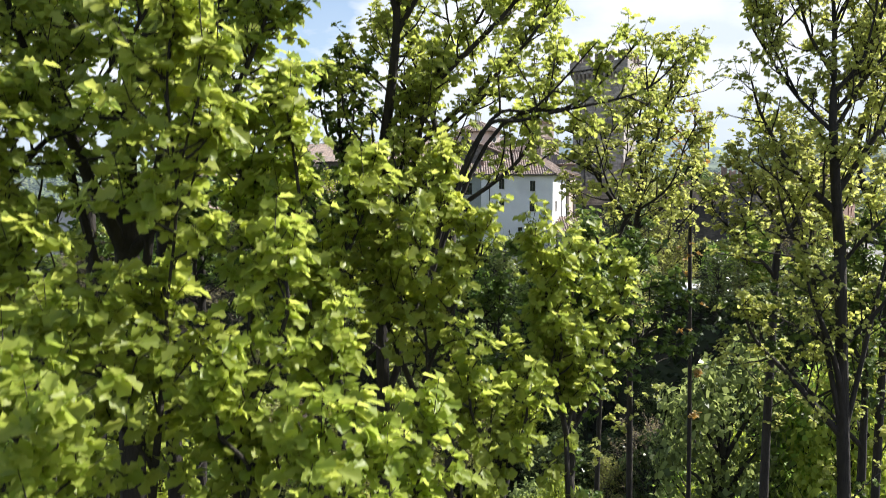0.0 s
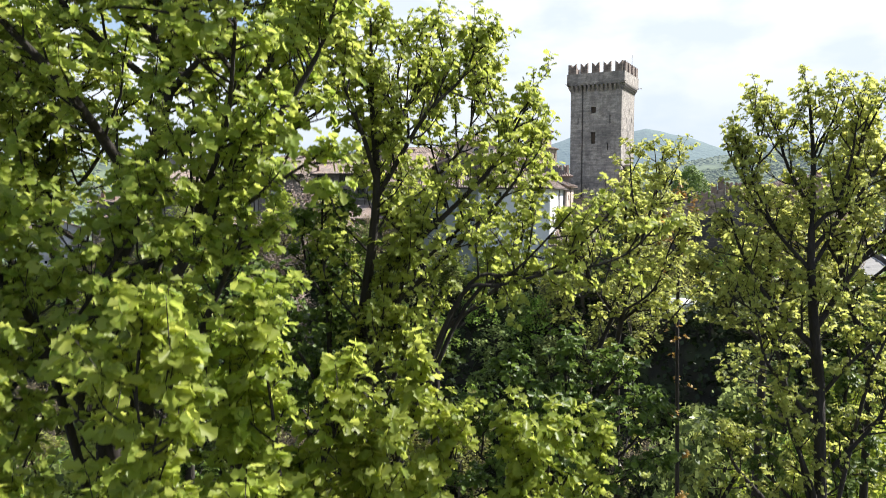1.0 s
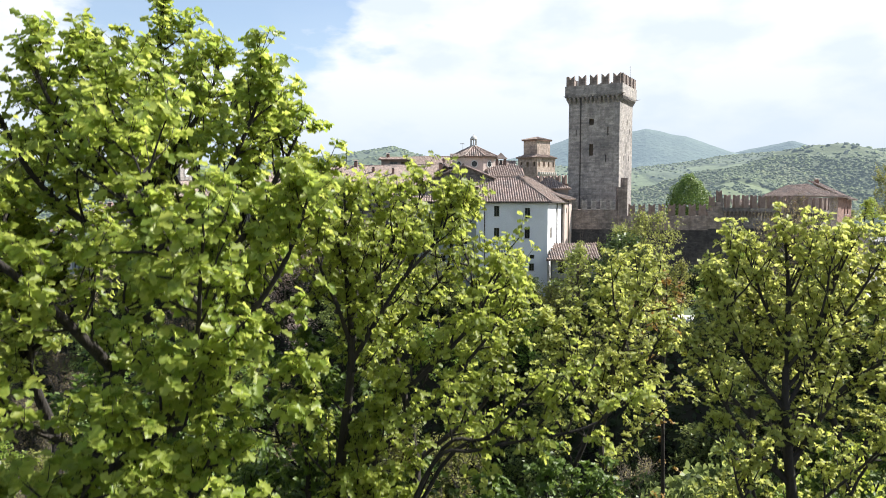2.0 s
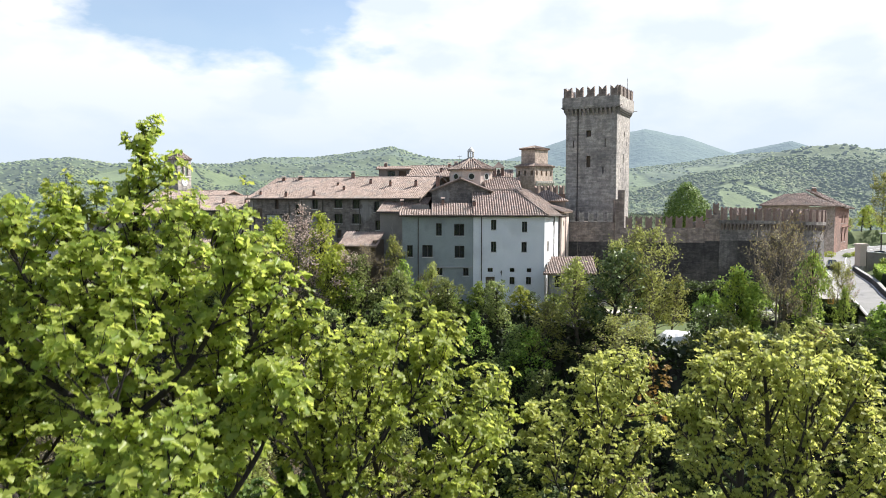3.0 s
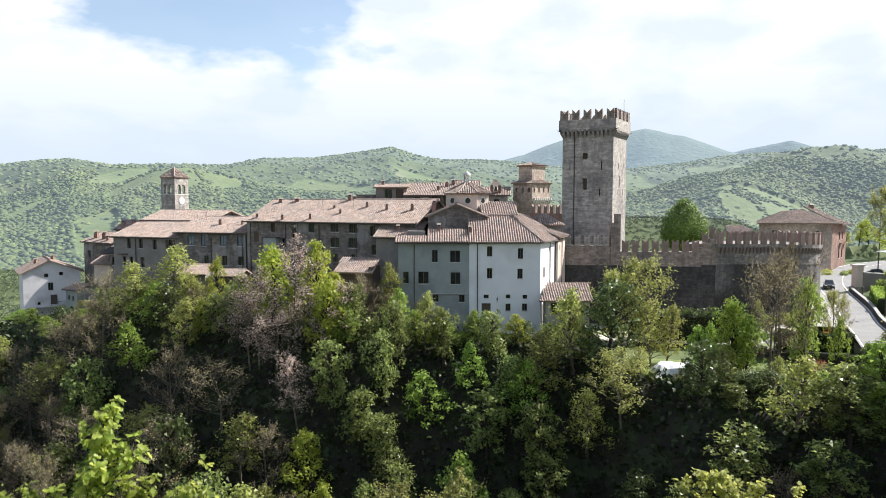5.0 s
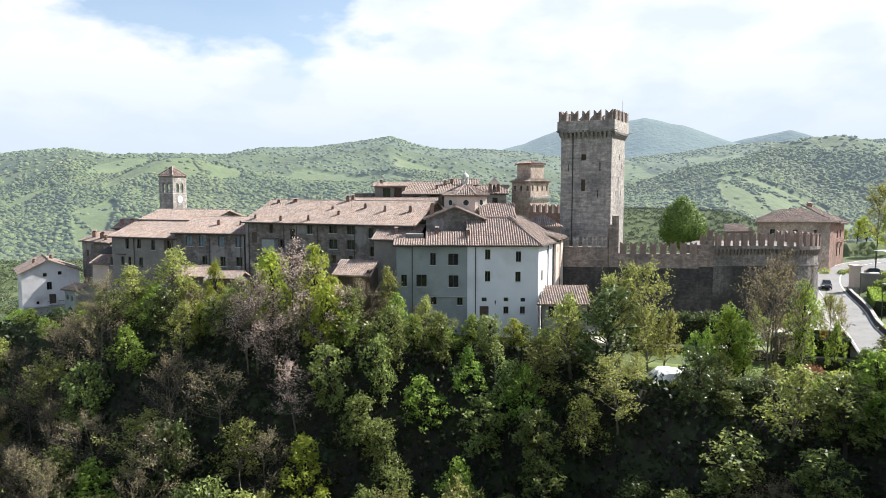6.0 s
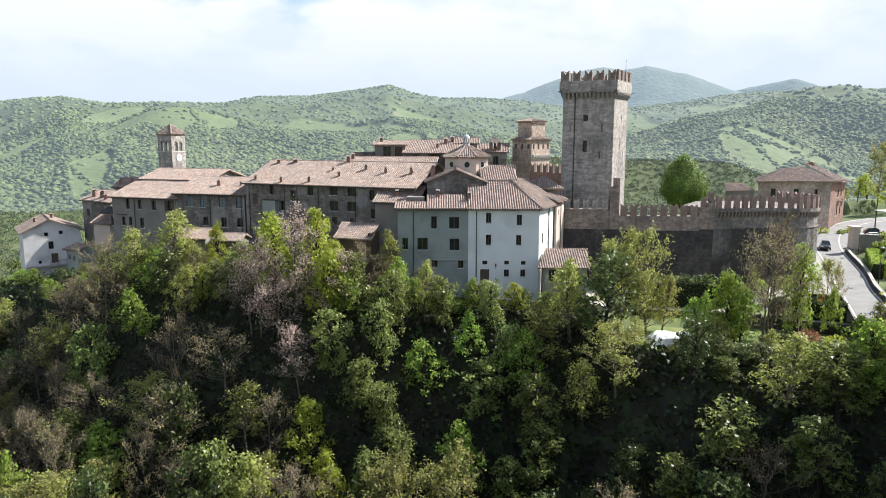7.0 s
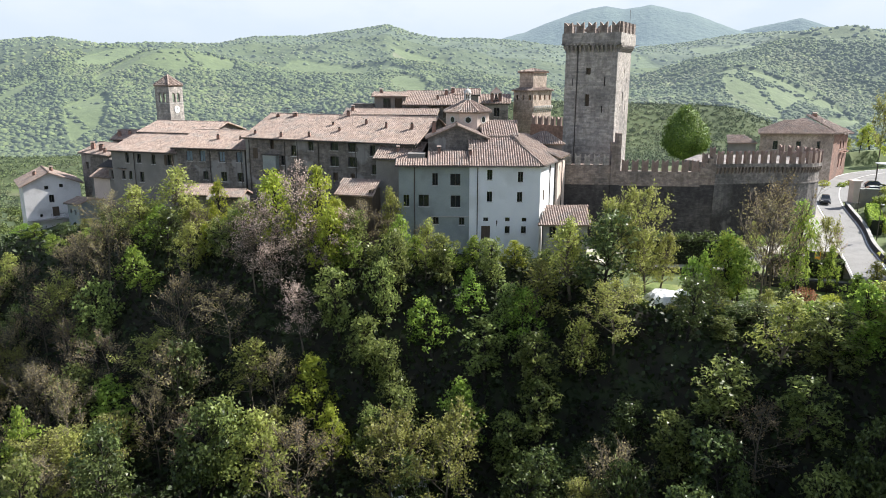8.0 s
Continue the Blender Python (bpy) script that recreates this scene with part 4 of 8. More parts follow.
def bastion():
    ob = thing("round_bastion", (56, 128, 18), "round grey stone bastion with brick merlons on small corbels", "bastion", kind="structure")
    out = [Vector((44.9, 117.5)), Vector((48.5, 118.6)), Vector((52, 120.0))]
    for k in range(13):
        a = radians(-95 + k * 12)
        out.append(BC + Vector((math.cos(a), math.sin(a))) * BR)
    path = out[:]
    back = [Vector((50, 140)), Vector((44.9, 132))]
    foot = path + back

    def ring(z0, z1, grow, mat, name, label="", drop=0.0):
        c = Vector((54, 129))
        g = Geo()
        n = len(foot)
        lo, hi = [], []
        for i, q in enumerate(foot):
            e = q + (q - c).normalized() * grow[0]
            h = q + (q - c).normalized() * grow[1]
            dz = -drop * min(1, i / 11)
            lo.append((*e, z0 + (dz if z0 > 25 else 0)))
            hi.append((*h, z1 + dz))
        g.add(lo + hi, [tuple(range(n - 1, -1, -1)), tuple(range(n, 2 * n))] + [(i, (i + 1) % n, n + (i + 1) % n, n + i) for i in range(n)])
        return part(name, g.vf, mat, ob, label)

    ring(18, 33.9, (0.55, 0.12), M_BAST, "lower_wall", "dark stone lower wall", 0.9)
    ring(33.9, 34.1, (0.2, 0.2), M_RAMP, "string_course", "", 0.9)
    ring(34.1, 36.7, (0, 0), M_RAMP, "upper_wall", "", 0.9)
    ring(36.7, 37.25, (0.38, 0.38), M_RAMP, "parapet", "", 0.9)
    me = mesh("merlon", *swallowtail(0.92, 0.5, 2.1, 0.5), M_MERLON)
    prof = [(0.0, 0.0), (-0.2, 0.3), (-0.38, 0.75), (-0.38, 1.1), (0.0, 1.1)]
    k = len(prof)
    cm = mesh("corbel", [(-0.14, y, z) for y, z in prof] + [(0.14, y, z) for y, z in prof],
              [tuple(range(k)), tuple(range(2 * k - 1, k - 1, -1))] + [(i, i + k, (i + 1) % k + k, (i + 1) % k) for i in range(k)], M_WALL)
    run = [0.0]
    for p, q in zip(path, path[1:]):
        run.append(run[-1] + (q - p).length)

    def along(s):
        for i in range(len(path) - 1):
            if s <= run[i + 1]:
                d = (path[i + 1] - path[i]).normalized()
                return path[i] + d * (s - run[i]), math.atan2(d.y, d.x), -0.9 * min(1, (i + (s - run[i]) / (run[i + 1] - run[i])) / 11)
        return path[-1], 0, -0.9

    s = 0.6
    while s < run[-1]:
        p, a, dz = along(s)
        m = new("merlon", me)
        m.parent = ob
        n = Vector((math.sin(a), -math.cos(a)))
        m.matrix_basis = Matrix.Translation(Vector((*(p + n * 0.1), 37.25 + dz)) - Vector(ob.location)) @ Matrix.Rotation(a, 4, "Z")
        s += 1.76
    s = 0.3
    while s < run[-1]:
        p, a, dz = along(s)
        c = new("corbel", cm)
        c.parent = ob
        c.matrix_basis = Matrix.Translation(Vector((*p, 35.62 + dz)) - Vector(ob.location)) @ Matrix.Rotation(a, 4, "Z")
        s += 0.72


bastion()

# ---- castle: gate tower and inner battlement ----
def gate_tower():
    ob = thing("gate_tower", (20.4, 166, 34), "square stepped gate tower of brick and stone with small windows", "tower")
    c = (20.4, 163.0)
    l, r = Vector((-0.72, 0.69)), Vector((0.69, 0.72))
    a, b = Vector(c) + l * 5.4, Vector(c)
    d, e = Vector(c) + r * 7.0, Vector(c) + r * 7.0 + l * 5.4
    holes_l = [(0.9 + i * 1.8, 46.4, 0.6, 1.1, "h") for i in range(3)]
    holes_r = [(0.8 + i * 1.8, 46.4, 0.6, 1.1, "h") for i in range(4)]
    front(ob, a, b, 34, 47.9, M_TAN, holes_l)
    front(ob, b, d, 34, 47.9, M_TAN, holes_r)
    front(ob, d, e, 34, 47.9, M_TAN)
    front(ob, e, a, 34, 47.9, M_TAN)
    o = 0.35
    q = [a - r * o + l * o, b - r * o - l * o, d + r * o - l * o, e + r * o + l * o]
    i1 = [a + r * 1.0 - l * 0.8, b + r * 1.0 + l * 0.8, d - r * 1.0 + l * 0.8, e - r * 1.0 - l * 0.8]
    for k in range(4):
        j = (k + 1) % 4
        roof(ob, [(*q[k], 47.9), (*q[j], 47.9), (*i1[j], 48.5), (*i1[k], 48.5)])
    for k in range(4):
        j = (k + 1) % 4
        front(ob, i1[k], i1[j], 47.9, 51.8, M_TAN)
    q2 = [p + (p - (a + d) / 2).normalized() * 0.5 for p in i1]
    part("cornice", Geo().prism([tuple(p) for p in q2], 51.75, 51.95).vf, M_BRICK, ob)
    apex = (*((a + d) / 2), 52.7)
    for k in range(4):
        roof(ob, [(*q2[k], 51.98), (*q2[(k + 1) % 4], 51.98), apex])
    dd = (d - b).normalized()
    n = Vector((dd.y, -dd.x))
    g = Geo()
    for i in range(9):
        p = b + dd * (0.4 + i * 0.78)
        g.add([(*p, 43.2), (*(p + dd * 0.3), 43.2), (*(p + n * 0.5), 44.2), (*(p + dd * 0.3 + n * 0.5), 44.2), (*p, 44.6), (*(p + dd * 0.3), 44.6),
               (*(p + n * 0.5), 44.6), (*(p + dd * 0.3 + n * 0.5), 44.6)], [(0, 1, 3, 2), (2, 3, 7, 6), (6, 7, 5, 4), (0, 2, 6, 4), (1, 5, 7, 3)])
    part("corbel_row", g.vf, M_SILL, ob)


gate_tower()
RW = thing("inner_battlement", (21, 147, 34), "red brick inner wall with forked merlons", "wall", kind="structure")
part("wall_body", Geo().prism([(18.4, 149.6), (24.6, 141.6), (25.4, 142.2), (19.2, 150.2)], 34, 41.6).vf, M_BRICK, RW)
merlons(RW, (18.6, 149.9), (25.0, 141.9), 41.6, 6, swallowtail(1.0, 0.5, 1.7, 0.5), M_MERLON)

# ---- white and grey house ----
WZ = 106.5


def white_house():
    foot = [(4.3, WZ), (14.8, WZ), (19.0, 116.6), (4.3, 116.6)]
    w = 0.78
    h = [(3.0, 36.9, w, 1.5, "w"), (7.55, 36.6, w, 1.55, "w"), (3.0, 33.65, w, 1.55, "w"), (7.5, 33.6, w, 1.5, "w"),
         (2.5, 30.2, 0.75, 0.6, "o"), (5.75, 30.2, 0.7, 0.6, "o"), (8.25, 30.15, 0.7, 0.6, "o"), (5.75, 28.6, 0.75, 1.1, "w"), (8.2, 28.6, 0.75, 1.1, "w"),
         (2.5, 28.05, 1.35, 2.3, "d")]
    side = [(2.1, 33.6, 0.9, 1.6, "c"), (5.2, 36.9, 0.6, 0.7, "o")]
    ob = house("white_house", "tall white plastered house with small windows and hipped clay roof", foot, 22, 38.35, M_WHITE, {0: h, 1: side})
    roof(ob, [(4.2, WZ - 0.5, 38.25), (15.15, WZ - 0.5, 38.25), (10.9, 112.2, 41.95), (4.2, 112.2, 41.95)])
    roof(ob, [(15.15, WZ - 0.5, 38.25), (19.7, 116.9, 38.05), (14.0, 118.5, 42.0), (10.9, 112.2, 41.95)])
    roof(ob, [(10.9, 112.2, 41.9), (14.0, 118.5, 42.0), (4.3, 118.5, 42.0), (4.3, 112.2, 41.9)])
    ridge_caps(ob, (15.15, WZ - 0.5, 38.35), (10.9, 112.2, 42.05))
    ridge_caps(ob, (4.2, 112.2, 42.05), (10.9, 112.2, 42.05))
    gutter(ob, (4.2, WZ - 0.6, 38.2), (15.2, WZ - 0.6, 38.2))
    gutter(ob, (15.25, WZ - 0.55, 38.2), (19.8, 116.9, 38.0))
    for x, y in ((5.5, WZ - 0.1), (16.95, 111.4), (18.2, 114.4)):
        downpipe(ob, x, y, 25, 38.2)
    part("wall_lamp", Geo().tube([(8.4, WZ - 0.02, 29.2), (8.4, WZ - 0.5, 29.5), (8.4, WZ - 0.55, 29.9), (8.4, WZ - 0.55, 30.2)], [0.03, 0.03, 0.13, 0.04]).vf, M_PIPE, ob)
    part("door_step", Geo().box((5.9, WZ - 1.6, 25.6), (2.2, 0, 0), (0, 1.58, 0), (0, 0, 1.3)).vf, M_BASE, ob)


white_house()


def grey_house():
    foot = [(-6.2, WZ + 0.3), (4.28, WZ + 0.12), (4.28, 113), (-6.2, 113)]
    h = [(1.1, 33.0, 0.85, 1.75, "w"), (5.4, 36.2, 0.85, 1.85, "w"), (8.4, 36.15, 1.5, 1.75, "w"), (3.7, 33.0, 1.55, 1.8, "w"), (8.45, 32.9, 1.45, 1.8, "w"),
         (5.5, 30.0, 0.85, 1.2, "w"), (9.4, 29.9, 0.8, 1.15, "w")]
    ob = house("grey_house", "grey-green plastered house with brown windows and a strip of clay roof", foot, 21, 38.35, M_GREY, {0: h})
    roof(ob, [(-6.7, WZ - 0.35, 38.3), (-2.0, WZ - 0.45, 38.3), (-2.0, 108.2, 39.1), (-6.7, 108.2, 39.1)])
    roof(ob, [(-1.95, WZ - 0.5, 38.3), (4.2, WZ - 0.5, 38.3), (4.2, 110.0, 40.0), (-1.95, 110.0, 40.0)])
    part("terrace_wall", Geo().box((-4.9, 108.6, 38.3), (2.6, 0, 0), (0, 2.2, 0), (0, 0, 1.5)).vf, M_CREAM, ob)
    gutter(ob, (-6.7, WZ - 0.5, 38.2), (4.1, WZ - 0.6, 38.2))
    downpipe(ob, -3.85, WZ + 0.1, 24, 38.2)
    g = Geo().box((-1.4, WZ - 0.1, 30.55), (5.65, 0, 0), (0, 0.3, 0), (0, 0, 0.14))
    part("ledge", g.vf, M_BASE, ob)


grey_house()
an = thing("annex", (18, 105.5, 22), "low plastered annex with a clay lean-to roof", "house")
front(an, (14.9, 104.0), (21.6, 103.9), 21, 30.0, M_BASE, [(1.6, 28.75, 1.0, 1.7, "w"), (1.9, 24.6, 1.3, 2.1, "d")])
front(an, (21.6, 103.9), (22.2, 108.4), 21, 30.0, M_BASE)
front(an, (16.5, 108.4), (14.9, 104.0), 21, 30.0, M_BASE)
roof(an, [(14.2, 103.4, 29.95), (21.9, 103.3, 29.95), (22.4, 108.6, 32.0), (16.2, 108.6, 32.0)])
downpipe(an, 15.0, 103.9, 23, 29.9)

# ---- oratory behind the white house ----
def oratory():
    ob = thing("oratory", (3, 118, 34), "old stone nave with a low clay gable roof", "church")
    front(ob, (-1.9, 111.4), (7.0, 111.6), 34, 41.9, M_RUBBLE)
    front(ob, (7.0, 111.6), (7.0, 117), 34, 41.9, M_RUBBLE)
    front(ob, (-1.9, 117), (-1.9, 111.4), 34, 41.9, M_RUBBLE)
    g = Geo().add([(-1.9, 111.4, 41.9), (7.0, 111.6, 41.9), (2.5, 111.5, 43.7), (-1.9, 111.8, 41.9), (7.0, 112.0, 41.9), (2.5, 111.9, 43.7)],
                  [(0, 1, 2), (5, 4, 3), (1, 4, 5, 2), (3, 0, 2, 5)])
    part("gable_wall", g.vf, M_RUBBLE, ob)
    roof(ob, [(7.4, 111.1, 41.85), (7.4, 117, 41.85), (2.5, 117, 43.85), (2.5, 111.1, 43.85)])
    roof(ob, [(-2.3, 117, 41.85), (-2.3, 111.1, 41.85), (2.5, 111.1, 43.85), (2.5, 117, 43.85)])
    ridge_caps(ob, (2.5, 111.1, 43.95), (2.5, 117, 43.95))
    wing = thing("oratory_wing", (9.5, 116, 34), "stone wing with a clay lean-to roof against the oratory", "house")
    front(wing, (7.02, 113.0), (11.6, 113.0), 34, 42.1, M_RUBBLE)
    front(wing, (11.6, 113.0), (12.1, 120), 34, 42.1, M_RUBBLE)
    roof(wing, [(6.6, 112.5, 42.15), (12.0, 112.5, 42.15), (12.4, 119.4, 44.1), (6.0, 119.4, 44.1)])
    part("back_wall", Geo().prism([(6.0, 119.2), (12.3, 119.2), (12.3, 119.6), (6.0, 119.6)], 34, 44.0).vf, M_RUBBLE, wing)


oratory()


def cupola():
    ob = thing("octagonal_cupola", (4.4, 120.2, 36), "pink octagonal drum with a tiled roof and white lantern", "cupola")
    c = Vector((4.4, 120.2))
    n = 8
    pts = [c + Vector((math.cos(radians(22.5 + 45 * i)), math.sin(radians(22.5 + 45 * i)))) * 3.75 for i in range(n)]
    eav = [c + (p - c) * 1.11 for p in pts]
    for i in range(n):
        front(ob, pts[i], pts[(i + 1) % n], 36, 45.4, M_PINK)
        roof(ob, [(*eav[i], 45.45), (*eav[(i + 1) % n], 45.45), (*c, 47.4)])
        ridge_caps(ob, (*eav[i], 45.55), (*c, 47.45))
        a = (pts[i] + pts[(i + 1) % n]) / 2
        o = (a - c).normalized()
        t = Vector((-o.y, o.x))
        v, f = [], []
        for k in range(14):
            an2 = 2 * math.pi * k / 14
            for rad, ou in ((0.62, 0.06), (0.45, 0.06), (0.45, -0.15)):
                v.append((*(a + t * math.cos(an2) * rad + o * ou), 44.3 + math.sin(an2) * rad))
        for k in range(14):
            k2 = (k + 1) % 14
            f += [(3 * k, 3 * k + 1, 3 * k2 + 1, 3 * k2), (3 * k + 1, 3 * k + 2, 3 * k2 + 2, 3 * k2 + 1)]
        w = part("round_window", (v, f), M_SILL, ob)
        part("pane", ([(*(a + t * math.cos(2 * math.pi * k / 14) * 0.46 + o * 0.03), 44.3 + math.sin(2 * math.pi * k / 14) * 0.46) for k in range(14)], [tuple(range(14))]), M_GLASS, w)
    part("lantern_base", Geo().tube([(*c, 47.1), (*c, 47.5)], [0.62, 0.58], 8).vf, M_SILL, ob)
    for k in range(8):
        a = radians(45 * k)
        p = c + Vector((math.cos(a), math.sin(a))) * 0.46
        part("lantern_post", Geo().tube([(*p, 47.5), (*p, 48.5)], [0.08, 0.08], 5).vf, M_SILL, ob)
    part("lantern_dome", Geo().tube([(*c, 48.45), (*c, 48.6), (*c, 48.85), (*c, 49.05), (*c, 49.12), (*c, 49.5)], [0.62, 0.58, 0.46, 0.22, 0.05, 0.015], 10).vf, M_SILL, ob, smooth=True)


cupola()

# ---- village row ----
gabled("small_cream_house", "small cream plastered house between taller neighbours", (-10.0, 112.2), (-3.6, 110.6), 9, 28, 38.8, 1.9, M_CREAM,
            [(5.2, 36.0, 1.1, 1.9, "w"), (5.2, 38.0, 1.2, 0.6, "h")])
A, B2 = (-33.6, 125.5), (-4.0, 113.2)
long_holes = [(17.55, 39.95, 1.5, 1.5, "w"), (20.93, 39.85, 1.5, 1.5, "w"), (17.55, 37.45, 1.6, 1.6, "w"), (20.93, 37.45, 1.6, 1.6, "w"), (17.66, 34.95, 0.9, 1.3, "h"), (20.93, 34.95, 0.9, 1.3, "h"),
              (13.08, 39.85, 1.1, 1.7, "w"), (9.7, 38.85, 1, 1.8, "w"), (1.96, 38.15, 1, 1.8, "c"), (24.63, 39.45, 0.9, 1.7, "w"), (24.85, 36.45, 0.9, 1.6, "w"), (5.45, 39.75, 0.8, 1.6, "h"), (7.52, 37.15, 0.8, 1.6, "w")]
lh = gabled("long_house", "long rubble stone terrace of houses with a wide clay roof", A, B2, 17, 27, 40.85, 3.4, M_RUBBLE, long_holes, 0.5, 8.5)
for al in (0.8, 8.0, 10.5, 14.6, 21.6):
    q = off(A, B2, al, -0.1)
    downpipe(lh, q[0], q[1], 28, 40.6)
q = off(A, B2, 4.2, -1.1)
part("balcony_box", Geo().box((q[0], q[1], 35.6), Vector((0.92, -0.38, 0)) * 2.6, Vector((0.38, 0.92, 0)) * 1.05, (0, 0, 2.4)).vf, M_GREY, lh, "glazed pale balcony")
part("balcony_roof", Geo().box((q[0] - 0.2, q[1] - 0.1, 38.02), Vector((0.92, -0.38, 0)) * 3.0, Vector((0.38, 0.92, 0)) * 1.15, (0, 0, 0.12)).vf, M_PIPE, lh)
A1, A2 = (-47.2, 129.2), (-34.0, 125.9)
blue = [(2.8, 37.25, 1.3, 1.8, "b"), (5.4, 37.25, 1.1, 1.9, "b"), (9.2, 37.25, 1.2, 1.8, "b"), (12.6, 37.25, 1.2, 1.8, "b"), (5.8, 33.85, 1, 1.5, "w"), (9.4, 33.75, 1.1, 1.7, "w"), (12.6, 33.75, 1.2, 1.6, "w"), (12.6, 30.45, 1.2, 1.8, "h")]
sh = gabled("stone_house", "rubble stone house with blue-shaded windows and a clay roof", A1, A2, 14, 26, 38.7, 2.4, M_RUBBLE, blue, 0.5, 7.5)
for al in (6.9, 13.0):
    q = off(A1, A2, al, -0.1)
    downpipe(sh, q[0], q[1], 27, 38.6)
B1, B3 = (-60.8, 134.2), (-47.3, 129.3)
tall = [(3.6, 36.4, 0.8, 1.9, "w"), (6.3, 36.4, 0.9, 1.7, "w"), (9.5, 36.3, 0.9, 1.8, "w"), (13.0, 36.3, 1.0, 1.9, "s"), (2.4, 33.2, 0.8, 1.6, "w"), (4.0, 33.2, 0.7, 1.6, "w"), (6.6, 33.0, 0.9, 1.9, "w")]
gh = gabled("grey_plaster_house", "weathered grey plaster house with tall narrow windows and a clay roof", B1, B3, 13, 25, 37.7, 2.3, M_CREAM, tall, 0.5, 7.0)
for al in (5.2,):
    q = off(B1, B3, al, -0.1)
    downpipe(gh, q[0], q[1], 26, 37.6)
gabled("church_nave", "church nave with a broad clay roof beside the bell tower", (-57.8, 141.2), (-43.5, 137.2), 12, 30, 40.5, 1.6, M_RUBBLE, (), 0.6, category="church")
gabled("back_house", "small house with a clay roof behind the row", (-67.4, 150.2), (-61.5, 149.0), 7, 28, 38.3, 1.5, M_CREAM)
bh = gabled("dark_corner_house", "old dark plaster house with a stepped clay roof", (-72.3, 146.2), (-64.2, 140.6), 9, 22, 36.0, 1.6, M_RUBBLE, [(2.0, 33.5, 0.9, 1.4, "h"), (6.8, 30.5, 0.8, 1.5, "w")])
lg = thing("loggia", (-61, 136.5, 25), "small loggia with a dark lean-to roof and a tawny wall", "loggia")
front(lg, (-66.5, 138.2), (-62.4, 136.0), 24, 32.2, M_PINK)
front(lg, (-62.4, 136.0), (-58.3, 134.0), 24, 34.2, M_CREAM, [(0.9, 32.9, 0.7, 1.6, "w"), (2.9, 32.7, 0.6, 1.4, "h"), (3.9, 32.7, 0.6, 1.4, "h")])
roof(lg, [(-64.6, 136.2, 34.3), (-57.8, 132.9, 34.3), (-56.9, 135.3, 35.3), (-63.4, 138.6, 35.3)], M_SLATE)
roof(lg, [(-67.0, 137.8, 32.2), (-62.2, 135.4, 32.2), (-61.2, 137.8, 33.6), (-65.9, 140.2, 33.6)])


def bell_tower():
    c = Vector((-57.0, 155.4))
    ob = thing("bell_tower", (*c, 28), "square stone bell tower with paired arches and a white clock", "bell tower")
    h = 2.72
    view = math.atan2(-c.y, -c.x)
    pts = [c + Vector((math.cos(view + radians(a)), math.sin(view + radians(a)))) * h for a in (-90, 0, 90, 180)]
    side = (pts[1] - pts[0]).length
    arches = [(side / 2 - 0.62, 46.6, 0.85, 2.1, "x"), (side / 2 + 0.62, 46.6, 0.85, 2.1, "x")]
    for i in range(4):
        a, b = pts[i], pts[(i + 1) % 4]
        front(ob, a, b, 28, 49.0, M_STONE, arches)
        d = (b - a).normalized()
        n = Vector((d.y, -d.x))
        for u in (side / 2 - 0.62, side / 2 + 0.62):
            v = []
            w, r, zt = 0.425, 0.425, 47.65
            prof = [(-w, zt), (-w, zt - r)] + [(-r * math.cos(math.pi * k / 8), zt - r + r * math.sin(math.pi * k / 8)) for k in range(1, 8)] + [(w, zt - r), (w, zt)]
            k = len(prof)
            for dep in (0.0, 0.4):
                v += [(*(a + d * (u + x) - n * dep), z) for x, z in prof]
            f = [(0, j, j + 1) for j in range(1, k - 1)] + [(k, k + j + 1, k + j) for j in range(1, k - 1)] + [(j, j + k, j + 1 + k, j + 1) for j in range(1, k - 2)]
            part("arch", (v, f), M_STONE, ob)
        part("impost_band", Geo().box((*(a + n * 0.06), 45.35), (*(d * side), 0), (*(-n * 0.3), 0), (0, 0, 0.12)).vf, M_SILL, ob)
    eav = [c + (p - c) * 1.07 for p in pts]
    for i in range(4):
        roof(ob, [(*eav[i], 49.0), (*eav[(i + 1) % 4], 49.0), (*c, 51.0)])
        ridge_caps(ob, (*eav[i], 49.1), (*c, 51.1))
    part("ceiling", Geo().prism([tuple(p) for p in pts], 48.8, 49.0).vf, M_STONE, ob)
    part("bell_floor", Geo().prism([tuple(c + (p - c) * 0.85) for p in pts], 45.2, 45.4).vf, M_STONE, ob)
    a, b = pts[1], pts[2]
    d = (b - a).normalized()
    n = Vector((d.y, -d.x))
    m = (a + b) / 2
    clock = part("clock_face", Geo().tube([(*(m - n * 0.05), 44.1), (*(m + n * 0.08), 44.1)], [0.75, 0.75], 20).vf, M_WHITE, ob, "round white clock face")
    part("clock_hand", Geo().box((*(m + n * 0.1 - d * 0.03), 44.1), (*(d * 0.06), 0), (*(n * 0.02), 0), (0, 0, 0.55)).box((*(m + n * 0.1), 44.07), (*(d * 0.35), 0), (*(n * 0.02), 0), (0, 0, 0.06)).vf, M_PIPE, clock)


bell_tower()


